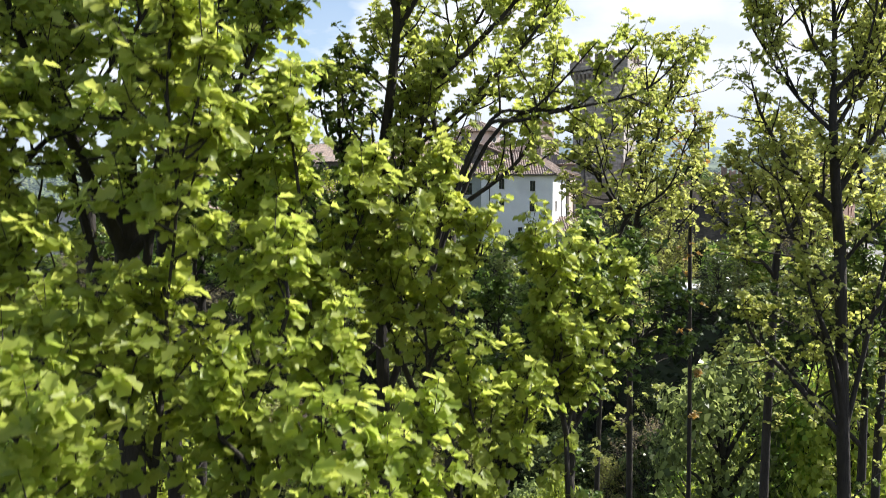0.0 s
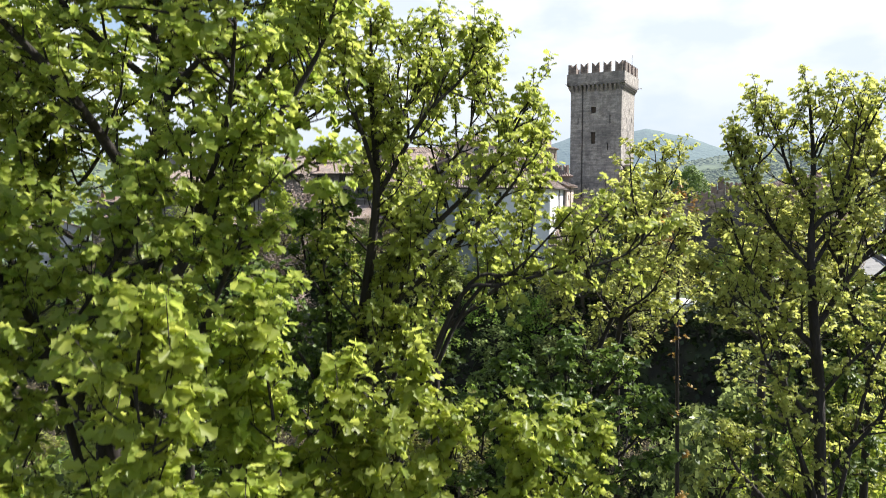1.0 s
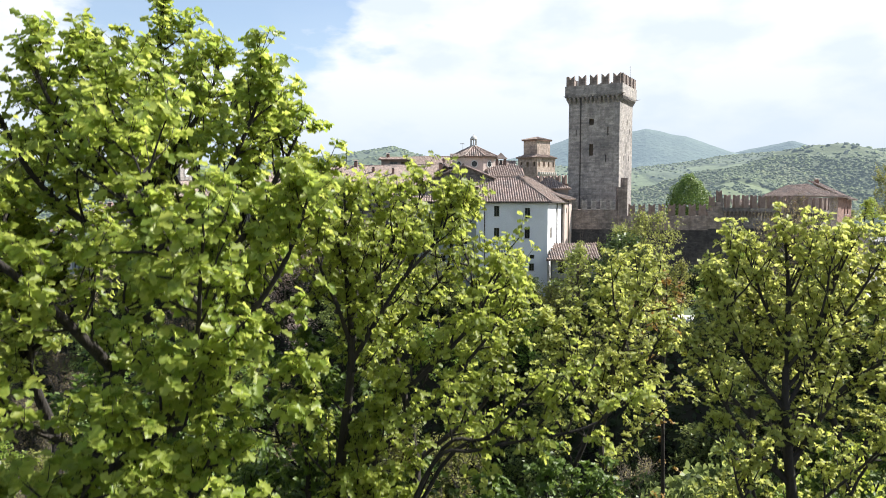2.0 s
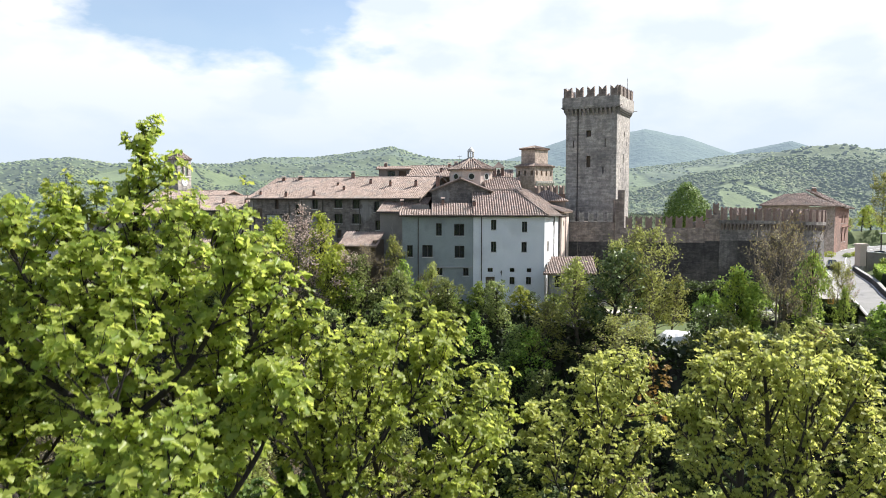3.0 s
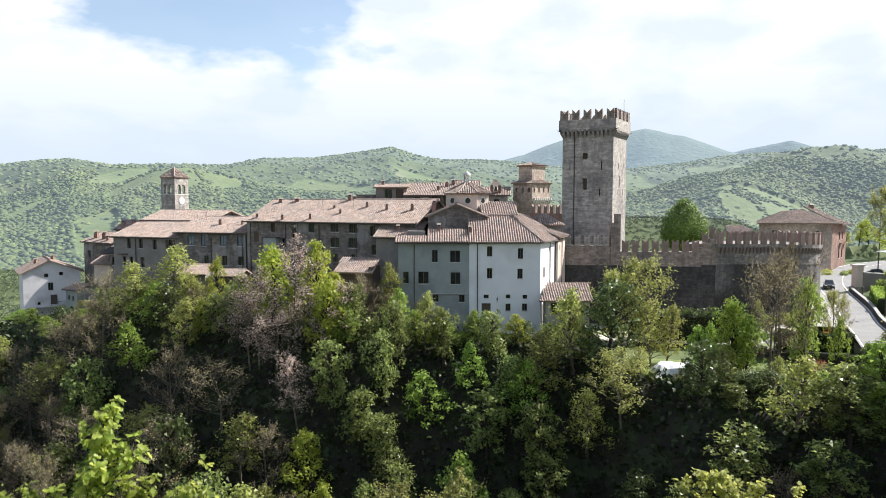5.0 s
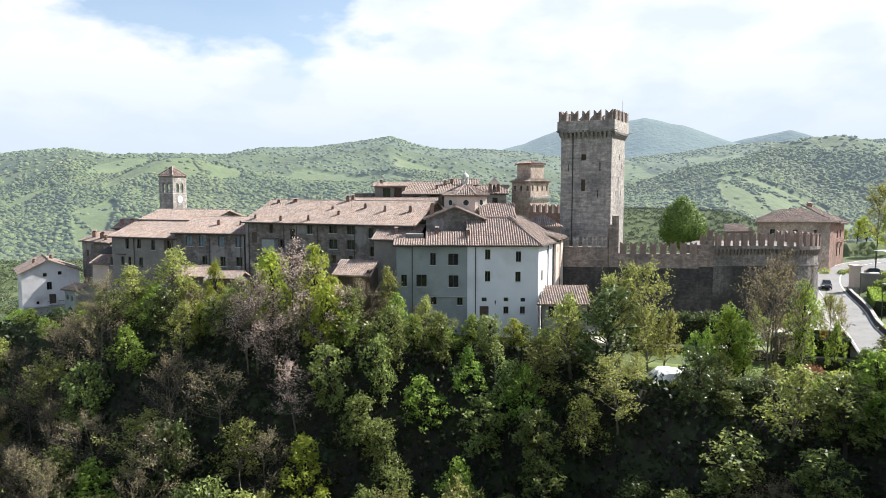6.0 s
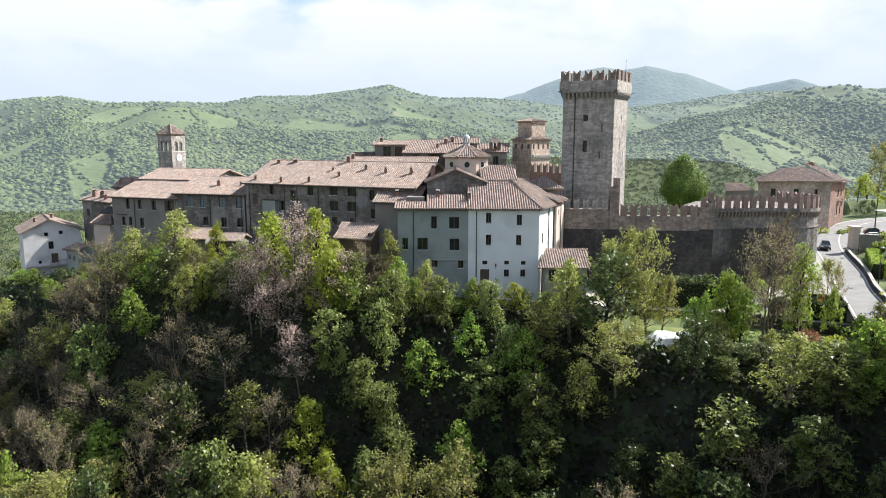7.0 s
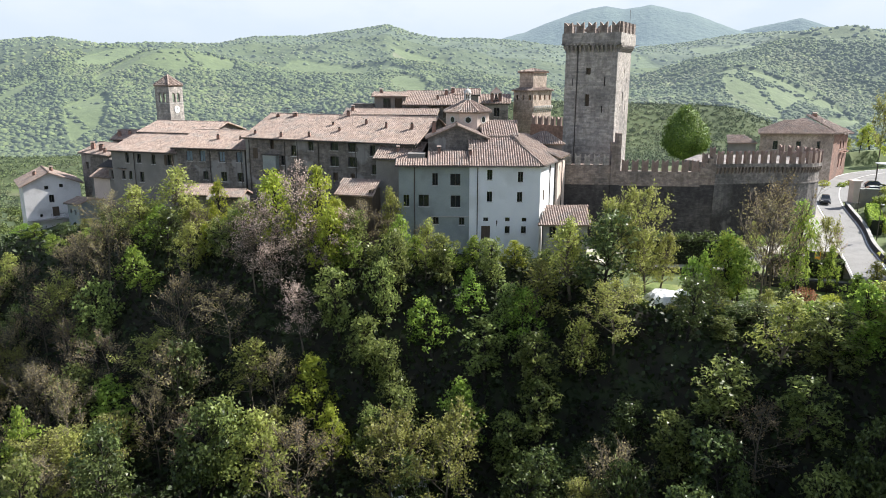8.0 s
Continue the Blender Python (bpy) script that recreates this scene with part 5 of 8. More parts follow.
def left_house():
    a, b = (-80.2, 138.0), (-71.9, 143.6)
    ob = house("white_gabled_house", "white plastered gabled house on the edge of the slope", [a, b, off(b, a, 0, -10.5), off(a, b, 0, 10.5)], 16, 30.4, M_PALE,
               {0: [(4.0, 29.7, 0.7, 0.7, "o"), (6.6, 29.9, 0.7, 0.7, "o"), (4.7, 27.5, 0.9, 1.5, "w"), (5.2, 24.9, 1.2, 1.9, "d"), (2.6, 24.3, 0.5, 0.6, "o")],
                3: [(3, 22, 1.0, 1.5, "w"), (5, 22, 1.0, 1.5, "w")]})
    ln = (Vector(b) - Vector(a)).length

    def p(al, bk, z):
        x, y = off(a, b, al, bk)
        return (x, y, z)

    r = 2.2
    m = ln * 0.46
    part("gable_wall", ([p(0, 0, 30.4), p(ln, 0, 30.4), p(m, 0, 30.4 + r), p(0, 0.4, 30.4), p(ln, 0.4, 30.4), p(m, 0.4, 30.4 + r)], [(0, 1, 2), (5, 4, 3), (1, 4, 5, 2), (3, 0, 2, 5)]), M_PALE, ob)
    roof(ob, [p(ln + 0.6, -0.6, 30.15), p(ln + 0.6, 11.0, 30.15), p(m, 11.0, 30.5 + r), p(m, -0.6, 30.5 + r)])
    roof(ob, [p(-0.6, 11.0, 30.15), p(-0.6, -0.6, 30.15), p(m, -0.6, 30.5 + r), p(m, 11.0, 30.5 + r)])
    ridge_caps(ob, p(m, -0.6, 30.6 + r), p(m, 11.0, 30.6 + r))
    part("balcony", Geo().box(p(0.2, -1.3, 23.4), Vector(p(8.0, 0, 0)) - Vector(p(0.2, 0, 0)), Vector(p(0, 1.28, 0)) - Vector(p(0, 0, 0)), (0, 0, 0.25)).vf, M_BASE, ob)
    rail = Geo()
    for i in range(22):
        rail.tube([p(4.2 + i * 0.2, -1.2, 23.65), p(4.2 + i * 0.2, -1.2, 24.6)], [0.02, 0.02], 4)
    rail.tube([p(4.2, -1.2, 24.6), p(8.0, -1.2, 24.6)], [0.035, 0.035], 5)
    part("balcony_rail", rail.vf, M_PIPE, ob)
    chimney(*p(2.6, 4, 0)[:2], 0.7)
    chimney(*p(5.6, 4, 0)[:2], 0.9)


left_house()
gabled("small_grey_house", "small grey plastered house on the slope edge", (-69.7, 133.6), (-66.9, 132.2), 5, 18, 27.9, 0.6, M_GREY, [(0.8, 26.4, 0.5, 0.9, "o"), (2.0, 26.2, 0.5, 0.9, "o"), (1.5, 23.4, 0.7, 1.1, "w")])
gabled("garden_hut", "half-hidden stone hut with a clay roof among trees", (-41.0, 112.4), (-36.6, 112.0), 5, 24, 33.0, 1.1, M_RUBBLE, [(2.0, 31.6, 1.2, 1.3, "h")], 0.4, category="hut")
gabled("garden_shed", "low stone shed with a clay roof among trees", (-35.2, 112.2), (-31.2, 111.8), 4, 24, 32.7, 0.7, M_RUBBLE, (), 0.4, category="shed")
shed = thing("lean_to_shed", (-12.5, 109, 26), "dark timber shed with a clay lean-to roof", "shed")
front(shed, (-15.4, 108.3), (-10.2, 106.6), 24, 33.6, M_WOOD)
front(shed, (-10.2, 106.6), (-9.2, 109.6), 24, 34.6, M_WOOD)
roof(shed, [(-16.0, 108.0, 33.7), (-10.0, 106.0, 33.7), (-9.2, 110.0, 35.6), (-15.2, 112.0, 35.6)])

# ---- back row ----
db = thing("roof_terrace_house", (-10.5, 156, 38), "flat-roofed upper storey with glazed doors above the row", "house")
front(db, (-13.8, 154.2), (-7.3, 153.8), 38, 46.9, M_CREAM, [(2.6, 45.4, 1.6, 2.2, "w"), (5.0, 45.3, 1.6, 2.4, "h")])
front(db, (-7.3, 153.8), (-7.0, 159), 38, 46.9, M_CREAM)
front(db, (-13.8, 159), (-13.8, 154.2), 38, 46.9, M_CREAM)
roof(db, [(-14.4, 153.2, 46.9), (-6.7, 152.8, 46.9), (-6.7, 159, 47.7), (-14.4, 159, 47.7)])
gabled("terrace_row", "clay-roofed row in front of the terrace house", (-19.5, 149.6), (-1.0, 147.4), 6, 34, 43.4, 0.9, M_CREAM, (), 0.4)
part("side_store", Geo().box((-18.2, 154.0, 40), (4.2, 0, 0), (0, 3, 0), (0, 0, 5.4)).vf, M_RUBBLE, db)
gabled("palace_range", "long palace range with a wide clay roof", (-7.4, 152.6), (4.4, 151.6), 16, 36, 45.3, 2.4, M_RUBBLE, [(2.4, 43.8, 1.3, 2.2, "h"), (6.0, 43.8, 1.2, 2.4, "h"), (8.5, 43.8, 1.2, 2.4, "h")], 0.6)
gabled("palace_wing", "short stone palace wing with a clay roof", (8.6, 160.2), (14.6, 159.6), 9, 36, 45.3, 1.6, M_RUBBLE, [(3.6, 43.4, 1.2, 1.9, "w")], 0.5)
bc = thing("bellcote", (12.1, 160.8, 45), "small brick bellcote with an arched opening", "bellcote")
part("base", Geo().box((10.9, 160.1, 44.6), (2.3, 0, 0), (0, 1.4, 0), (0, 0, 0.9)).vf, M_BRICK, bc)
for dx in (0.0, 1.75):
    part("post", Geo().box((10.95 + dx, 160.2, 45.5), (0.5, 0, 0), (0, 1.2, 0), (0, 0, 1.9)).vf, M_BRICK, bc)
part("hood", Geo().add([(10.7, 159.9, 47.4), (13.5, 159.9, 47.4), (13.5, 161.7, 47.4), (10.7, 161.7, 47.4), (11.4, 160.4, 48.1), (12.8, 160.4, 48.1), (12.8, 161.2, 48.1), (11.4, 161.2, 48.1), (12.1, 160.8, 48.8)],
                       [(3, 2, 1, 0), (0, 1, 5, 4), (1, 2, 6, 5), (2, 3, 7, 6), (3, 0, 4, 7), (4, 5, 8), (5, 6, 8), (6, 7, 8), (7, 4, 8)]).vf, M_TILE, bc)
part("bell", Geo().tube([(12.1, 160.8, 47.2), (12.1, 160.8, 46.9), (12.1, 160.8, 46.3), (12.1, 160.8, 46.1)], [0.08, 0.28, 0.36, 0.48], 10).vf, M_PIPE, bc)

gabled("gabled_turret", "small cream gabled turret behind the cupola", (3.2, 157.4), (8.0, 157.0), 5, 40, 47.2, 1.0, M_CREAM, (), 0.4, category="turret")
pv = thing("wall_pavilion", (17.4, 122, 34), "small pavilion with a hipped clay roof beside the curtain wall", "house")
for a, b in (((14.9, 119.4), (19.9, 119.2)), ((19.9, 119.2), (20.2, 126)), ((20.2, 126), (14.9, 126)), ((14.9, 126), (14.9, 119.4))):
    front(pv, a, b, 34, 40.3, M_CREAM)
roof(pv, [(14.5, 118.9, 40.3), (20.3, 118.7, 40.3), (17.6, 122.4, 42.1), (17.0, 122.4, 42.1)])
roof(pv, [(20.3, 118.7, 40.3), (20.6, 126.4, 40.3), (17.6, 122.4, 42.1)])
roof(pv, [(14.5, 126.4, 40.3), (14.5, 118.9, 40.3), (17.0, 122.4, 42.1)])
pk = thing("pink_house", (18, 117, 24), "narrow pink plastered house end with pale clay roof", "house")
front(pk, (18.6, 114.4), (20.5, 118.9), 23, 38.6, M_PINK, [(1.3, 36.8, 0.5, 0.8, "o")])
front(pk, (16.0, 114.8), (18.6, 114.4), 23, 38.6, M_PINK)
roof(pk, [(18.9, 113.9, 38.6), (21.2, 119.2, 38.6), (18.5, 120.0, 39.6), (16.2, 114.8, 39.6)])
downpipe(pk, 19.6, 116.4, 25, 38.5)

# ---- brick house by the road ----
def brick_house():
    ob = thing("brick_house", (85, 163, 26), "large brick and stone house with hipped clay roofs by the road", "house")
    front(ob, (69.2, 157.6), (79.4, 157.4), 25, 39.0, M_TAN, [(3.4, 36.6, 1.1, 1.9, "w"), (8.4, 36.5, 1.1, 1.9, "w"), (3.4, 33, 1.1, 1.9, "w"), (8.4, 33, 1.1, 1.9, "w")])
    front(ob, (79.4, 157.4), (86.6, 160.2), 25, 38.8, M_TAN, [(3.4, 36.4, 1.1, 1.9, "w"), (3.4, 32.6, 1.1, 1.9, "w")])
    front(ob, (86.6, 160.2), (90.5, 165.0), 25, 38.8, M_BRICK)
    front(ob, (90.5, 165.0), (96.0, 171.5), 25, 38.6, M_BRICK, [(1.6, 35.8, 1.0, 1.8, "w"), (4.6, 35.8, 1.0, 1.8, "w"), (1.6, 31.6, 1.0, 1.9, "w"), (4.6, 31.6, 1.0, 1.9, "w")])
    front(ob, (74.2, 168), (69.2, 157.6), 25, 39.0, M_TAN)
    roof(ob, [(68.4, 156.8, 39.1), (79.8, 156.6, 39.1), (78.6, 163.4, 41.6), (77.0, 163.4, 41.6)])
    roof(ob, [(73.7, 169, 39.1), (68.4, 156.8, 39.1), (77.0, 163.4, 41.6)])
    roof(ob, [(79.8, 156.6, 39.1), (87.4, 159.4, 38.9), (82.8, 166.0, 41.9), (78.6, 163.4, 41.6)])
    roof(ob, [(87.4, 159.4, 38.9), (91.4, 164.4, 38.9), (88, 171, 42.2), (82.8, 166.0, 41.9)])
    roof(ob, [(90.9, 163.9, 38.4), (97.4, 171.6, 38.2), (89.4, 176, 42.3), (86.5, 169.5, 42.3)])
    for bx, by in ((94.0, 169.15), (91.5, 166.2)):
        slab = part("balcony", Geo().box((bx, by, 34.0), (1.4, 1.65, 0), (0.55, -0.47, 0), (0, 0, 0.16)).vf, M_BRICK, ob)
        for h in (0.35, 0.65, 0.95):
            part("railing_bar", Geo().box((bx + 0.5, by - 0.43, 34.16 + h), (1.4, 1.65, 0), (0.04, -0.03, 0), (0, 0, 0.05)).vf, M_PIPE, slab)
    chimney(78.6, 163.8, 1.0, 0.7)
    chimney(85.4, 167.4, 0.8, 1.0)
    low = thing("low_outbuilding", (66.5, 160, 28), "low outbuilding with a pale clay roof", "house")
    front(low, (62.6, 158), (68.6, 158), 28, 37.0, M_CREAM)
    roof(low, [(62.2, 157.4, 37.0), (68.8, 157.4, 37.0), (67.6, 162, 38.4), (63.6, 162, 38.4)])


brick_house()


# ---- trees ----
RNG = np.random.default_rng(7)


def fast_mesh(name, verts, faces, mat, smooth_shade=False):
    """A mesh from arrays: verts (n, 3) and faces (m, k), all of one size."""
    me = bpy.data.meshes.new(name)
    m, k = faces.shape
    me.vertices.add(len(verts))
    me.vertices.foreach_set("co", np.asarray(verts, dtype=np.float32).ravel())
    me.loops.add(m * k)
    me.loops.foreach_set("vertex_index", faces.astype(np.int32).ravel())
    me.polygons.add(m)
    me.polygons.foreach_set("loop_start", np.arange(0, m * k, k, dtype=np.int32))
    if smooth_shade:
        me.polygons.foreach_set("use_smooth", np.ones(m, dtype=bool))
    me.update(calc_edges=True)
    me.materials.append(mat)
    return me


LEAF_SMALL = (np.array([(0, 0, 0), (-0.36, 0.5, 0.12), (0, 1, -0.06), (0.36, 0.5, 0.12)], dtype=float), np.array([(0, 3, 2, 1)]))
HALF_OAK = [(-0.12, 0.18, 0.04), (-0.36, 0.38, 0.11), (-0.2, 0.54, 0.06), (-0.34, 0.78, 0.07)]
LEAF_CHIP = (np.array([(-0.34, 0.1, 0.1), (0.38, 0.25, 0.05), (0, 1, -0.05)], dtype=float), np.array([(0, 1, 2)]))
LEAF_LOBED = (np.array([(0, 0, 0)] + HALF_OAK + [(0, 1, -0.1)] + [(-x, y, z) for x, y, z in reversed(HALF_OAK)], dtype=float),
              np.array([(0, 5, 4, 3, 2, 1), (0, 9, 8, 7, 6, 5)]))


def leaves(centres, outward, size, shape, rng, droop=0.35, spread=0.9, size_var=0.35, facing=None, tilt=0.5):
    """Leaf blades at centres, pointing roughly along outward, with random turn and size."""
    n = len(centres)
    tip = outward + rng.normal(0, spread, (n, 3))
    tip[:, 2] -= droop * rng.random(n)
    tip /= np.linalg.norm(tip, axis=1, keepdims=True) + 1e-9
    nor = rng.normal(0, 0.55, (n, 3)) + np.array([0.12, 0, 0.9])
    if facing is not None:
        nor = facing + rng.normal(0, tilt, (n, 3)) + np.array([0, 0, 0.25])
        tip = np.cross(nor, rng.normal(0, 1, (n, 3))) + np.array([0, 0, -0.3])
        tip /= np.linalg.norm(tip, axis=1, keepdims=True) + 1e-9
    side = np.cross(tip, nor)
    side /= np.linalg.norm(side, axis=1, keepdims=True) + 1e-9
    nor = np.cross(side, tip)
    s = size * (1 + size_var * rng.uniform(-1, 1, n))[:, None, None]
    t, f = shape
    v = centres[:, None, :] + s * (t[None, :, 0:1] * side[:, None, :] + t[None, :, 1:2] * tip[:, None, :] + t[None, :, 2:3] * nor[:, None, :])
    faces = (np.arange(n) * len(t))[:, None, None] + f[None]
    return v.reshape(-1, 3), faces.reshape(-1, f.shape[1])


def wander(p, d, length, steps, rng, bend=0.25, lift=0.0):
    pts = [np.array(p, dtype=float)]
    d = np.array(d, dtype=float)
    d /= np.linalg.norm(d)
    for _ in range(steps):
        d = d + rng.normal(0, bend, 3) / steps ** 0.5 + np.array([0, 0, lift / steps])
        d /= np.linalg.norm(d)
        pts.append(pts[-1] + d * length / steps)
    return pts


def branch_tree(rng, height, crown_from, crown_r, trunk_r, limbs=16, twigs=900, lean=(0, 0), forks=1, top_taper=0.25, twig=(0.18, 0.5), thin=0.008):
    """Wood and twig ends of a tree that grows from the origin: stems, limbs, boughs and twigs."""
    wood = Geo()
    ends, dirs = [], []
    boughs = []
    for s in range(forks):
        base = np.array([rng.normal(0, 0.25), rng.normal(0, 0.25), 0]) if s else np.zeros(3)
        stem = wander(base, (lean[0] + rng.normal(0, 0.05) * s, lean[1] + rng.normal(0, 0.05) * s, 1), height * (0.97 if s == 0 else rng.uniform(0.75, 0.92)), 14, rng, 0.10)
        k = trunk_r * (1 if s == 0 else 0.7)
        wood.tube(stem, [k * (1 - 0.93 * (i / 14) ** 0.9) + 0.012 for i in range(15)], 8)
        zs = np.linspace(0, 14, 15)
        for j in range(limbs):
            f = crown_from + (0.97 - crown_from) * (j + rng.random()) / limbs
            i = f * 14
            p = np.array([np.interp(i, zs, [q[a] for q in stem]) for a in range(3)])
            rel = (f - crown_from) / (1 - crown_from)
            reach = crown_r * (0.55 + 0.45 * math.sin(math.pi * min(1, rel * 1.05 + 0.12))) * (1 - (1 - top_taper) * max(0, rel - 0.5) * 1.6) * rng.uniform(0.75, 1.2)
            a = j * 2.4 + rng.uniform(-0.5, 0.5)
            up = 0.25 + 0.9 * rel + rng.uniform(-0.15, 0.25)
            limb = wander(p, (math.cos(a), math.sin(a), up), reach * (1 + 0.25 * up), 6, rng, 0.22, 0.35)
            r0 = k * (0.42 - 0.25 * rel) * rng.uniform(0.8, 1.1)
            wood.tube(limb, [r0 * (1 - 0.8 * q / 6) + 0.006 for q in range(7)], 5)
            for m in range(5):
                q = limb[min(6, 2 + m)]
                b = wander(q, rng.normal(0, 0.7, 3) + (np.array(limb[-1]) - limb[0]) / reach + np.array([0, 0, 0.45]), reach * rng.uniform(0.25, 0.5), 4, rng, 0.25, 0.3)
                wood.tube(b, [r0 * 0.3 * (1 - 0.75 * w / 4) + 0.004 for w in range(5)], 4)
                boughs.append(b)
            boughs.append(limb[3:])
        boughs.append(stem[-3:])
    per = max(1, twigs // len(boughs))
    for b in boughs:
        for _ in range(per):
            q = b[rng.integers(max(0, len(b) // 2 - 1), len(b))]
            d = rng.normal(0, 0.6, 3) + (b[-1] - b[0]) / (np.linalg.norm(b[-1] - b[0]) + 1e-6) + np.array([0, 0, 0.5])
            w = wander(q, d, rng.uniform(*twig), 3, rng, 0.25, 0.3)
            wood.tube([w[0], w[3]], [thin, thin * 0.4], 3)
            ends.append(w[3])
            dirs.append((w[3] - w[0]) / (np.linalg.norm(w[3] - w[0]) + 1e-6))
    return wood, np.array(ends), np.array(dirs)


def curve_through(pts, n):
    """Points along a smooth curve through the given ones."""
    pts = [np.array(p, dtype=float) for p in pts]
    pts = [2 * pts[0] - pts[1]] + pts + [2 * pts[-1] - pts[-2]]
    out = []
    for i in range(1, len(pts) - 2):
        a, b, c, d = pts[i - 1:i + 3]
        for k in range(n):
            t = k / n
            out.append(0.5 * (2 * b + (c - a) * t + (2 * a - 5 * b + 4 * c - d) * t * t + (3 * b - a - 3 * c + d) * t ** 3))
    return out + [pts[-2]]


def rosettes(ends, dirs, per, size, rng, droop=0.35):
    """Lobed leaves that spread like a star round each twig end and hang a little."""
    idx = np.repeat(np.arange(len(ends)), per)
    n = len(idx)
    axis = dirs[idx] * 0.6 + np.array([0.1, 0, 0.75])
    axis /= np.linalg.norm(axis, axis=1, keepdims=True)
    flat = rng.normal(0, 1, (n, 3))
    flat -= axis * (flat * axis).sum(1, keepdims=True)
    flat /= np.linalg.norm(flat, axis=1, keepdims=True)
    tip = flat + axis * rng.normal(0.15, 0.3, (n, 1)) - np.array([0, 0, 1]) * droop * rng.random((n, 1))
    tip /= np.linalg.norm(tip, axis=1, keepdims=True)
    nor = axis + np.array([0.2, -0.15, 0]) + rng.normal(0, 0.5, (n, 3))
    side = np.cross(tip, nor)
    side /= np.linalg.norm(side, axis=1, keepdims=True) + 1e-9
    nor = np.cross(side, tip)
    c = ends[idx] - dirs[idx] * rng.uniform(0, 0.09, (n, 1)) + rng.normal(0, 0.012, (n, 3))
    s = size * rng.uniform(0.6, 1.25, n)[:, None, None]
    t, f = LEAF_LOBED
    v = c[:, None, :] + s * (t[None, :, 0:1] * side[:, None, :] + t[None, :, 1:2] * tip[:, None, :] + t[None, :, 2:3] * nor[:, None, :])
    return v.reshape(-1, 3), ((np.arange(n) * len(t))[:, None, None] + f[None]).reshape(-1, f.shape[1])


def stem_tree(name, label, foot, fork, tips, trunk_r, seed, mat, leaf_size, bough=0.75, gap=0.15, twigs=5, per=8, bare=0.25, limbs=()):
    """A tree close by: a trunk up to its fork, one stem to each tip of the crown, boughs, twigs and tufts of leaves."""
    rng = np.random.default_rng(seed)
    g = ground_z(*foot) - 0.3
    ob = thing(name, (*foot, g), label, "tree", "trees on the near hillside")
    base = np.array([*foot, g])
    fork = np.array(fork, dtype=float)
    wood = Geo()
    ends, dirs = [], []
    mid = base + (fork - base) * 0.55 + np.array([rng.normal(0, 0.12), rng.normal(0, 0.12), 0])
    trunk = curve_through([base, mid, fork], 8)
    wood.tube([tuple(q - base) for q in trunk], [trunk_r * (1.1 - 0.35 * i / 16) for i in range(17)], 9)
    thick = [trunk_r * (1.1 - 0.35 * i / 16) for i in range(17)]
    nodes = [(trunk[i], thick[i] * 0.9) for i in range(12, 17)]
    routes = []
    for tip in [np.array(t, dtype=float) for t in tips]:
        def cost(node):
            side = math.hypot(*(tip - node[0])[:2])
            return np.linalg.norm(tip - node[0]) + 6 * max(0.0, 0.75 * side + 0.9 - (tip - node[0])[2])
        low, r0 = (trunk[-1], thick[-1]) if not routes else min(nodes, key=cost)
        r0 = r0 * (1.0 if not routes else rng.uniform(0.5, 0.7))
        out = tip - low
        way = low + out * np.array([0.5, 0.5, 0.4]) + rng.normal(0, 0.07, 3) * np.linalg.norm(out) ** 0.5
        way2 = low + out * np.array([0.85, 0.85, 0.74]) + rng.normal(0, 0.06, 3)
        line = curve_through([low, way, way2, tip], 6)
        routes.append((line, bare if not routes else 0.1, r0))
        nodes += [(line[i], r0 * (1 - 0.9 * i / 18)) for i in range(2, 15)]
    for limb in limbs:
        routes.append((curve_through([trunk[12]] + list(limb), 6), 0.4, thick[12] * 0.4))
    routes.append((trunk[7:], 0.36, 0.0))
    for line, start, r0 in routes:
        n = len(line)
        length = sum(np.linalg.norm(line[i + 1] - line[i]) for i in range(n - 1))
        if r0:
            wood.tube([tuple(q - base) for q in line], [r0 * (1 - 0.92 * (i / (n - 1)) ** 0.8) + 0.007 for i in range(n)], 6)
        count = max(4, int(length * (1 - start) / (gap if start < 0.35 else 2.9 * gap)))
        for j in range(count):
            s = start + (1 - start) * (j + rng.random()) / count
            q = s * (n - 1)
            i = min(n - 2, int(q))
            p = line[i] + (line[i + 1] - line[i]) * (q - i)
            run = (line[i + 1] - line[i]) / (np.linalg.norm(line[i + 1] - line[i]) + 1e-9)
            d = rng.normal(0, 1, 3)
            d -= run * (d @ run)
            d = d / np.linalg.norm(d) + run * rng.uniform(0.3, 0.9) + np.array([0, 0, 0.25])
            reach = bough * (0.2 + 0.8 * (1 - ((s - start) / (1 - start)) ** 1.1)) * rng.uniform(0.35, 1.5)
            b = wander(p, d, reach, 4, rng, 0.3, 0.35)
            wood.tube([tuple(w - base) for w in b], [(0.007 + 0.008 * reach) * (1 - 0.8 * w / 4) + 0.003 for w in range(5)], 4)
            for _ in range(int(twigs * (0.6 + 0.7 * reach / bough))):
                k = int(rng.integers(1, 5))
                e = wander(b[k], rng.normal(0, 0.7, 3) + (b[4] - b[0]) / reach + np.array([0, 0, 0.4]), rng.uniform(0.06, 0.4), 2, rng, 0.3, 0.3)
                wood.tube([tuple(e[0] - base), tuple(e[2] - base)], [0.005, 0.003], 3)
                ends.append(e[2] - base)
                dirs.append((e[2] - e[0]) / (np.linalg.norm(e[2] - e[0]) + 1e-9))
            ends.append(b[4] - base)
            dirs.append((b[4] - b[3]) / (np.linalg.norm(b[4] - b[3]) + 1e-9))
        ends.append(line[-1] - base)
        dirs.append((line[-1] - line[-2]) / (np.linalg.norm(line[-1] - line[-2]) + 1e-9))
    tr = new("trunk", mesh("trunk", *wood.vf, M_BARK, True))
    tr.parent = ob
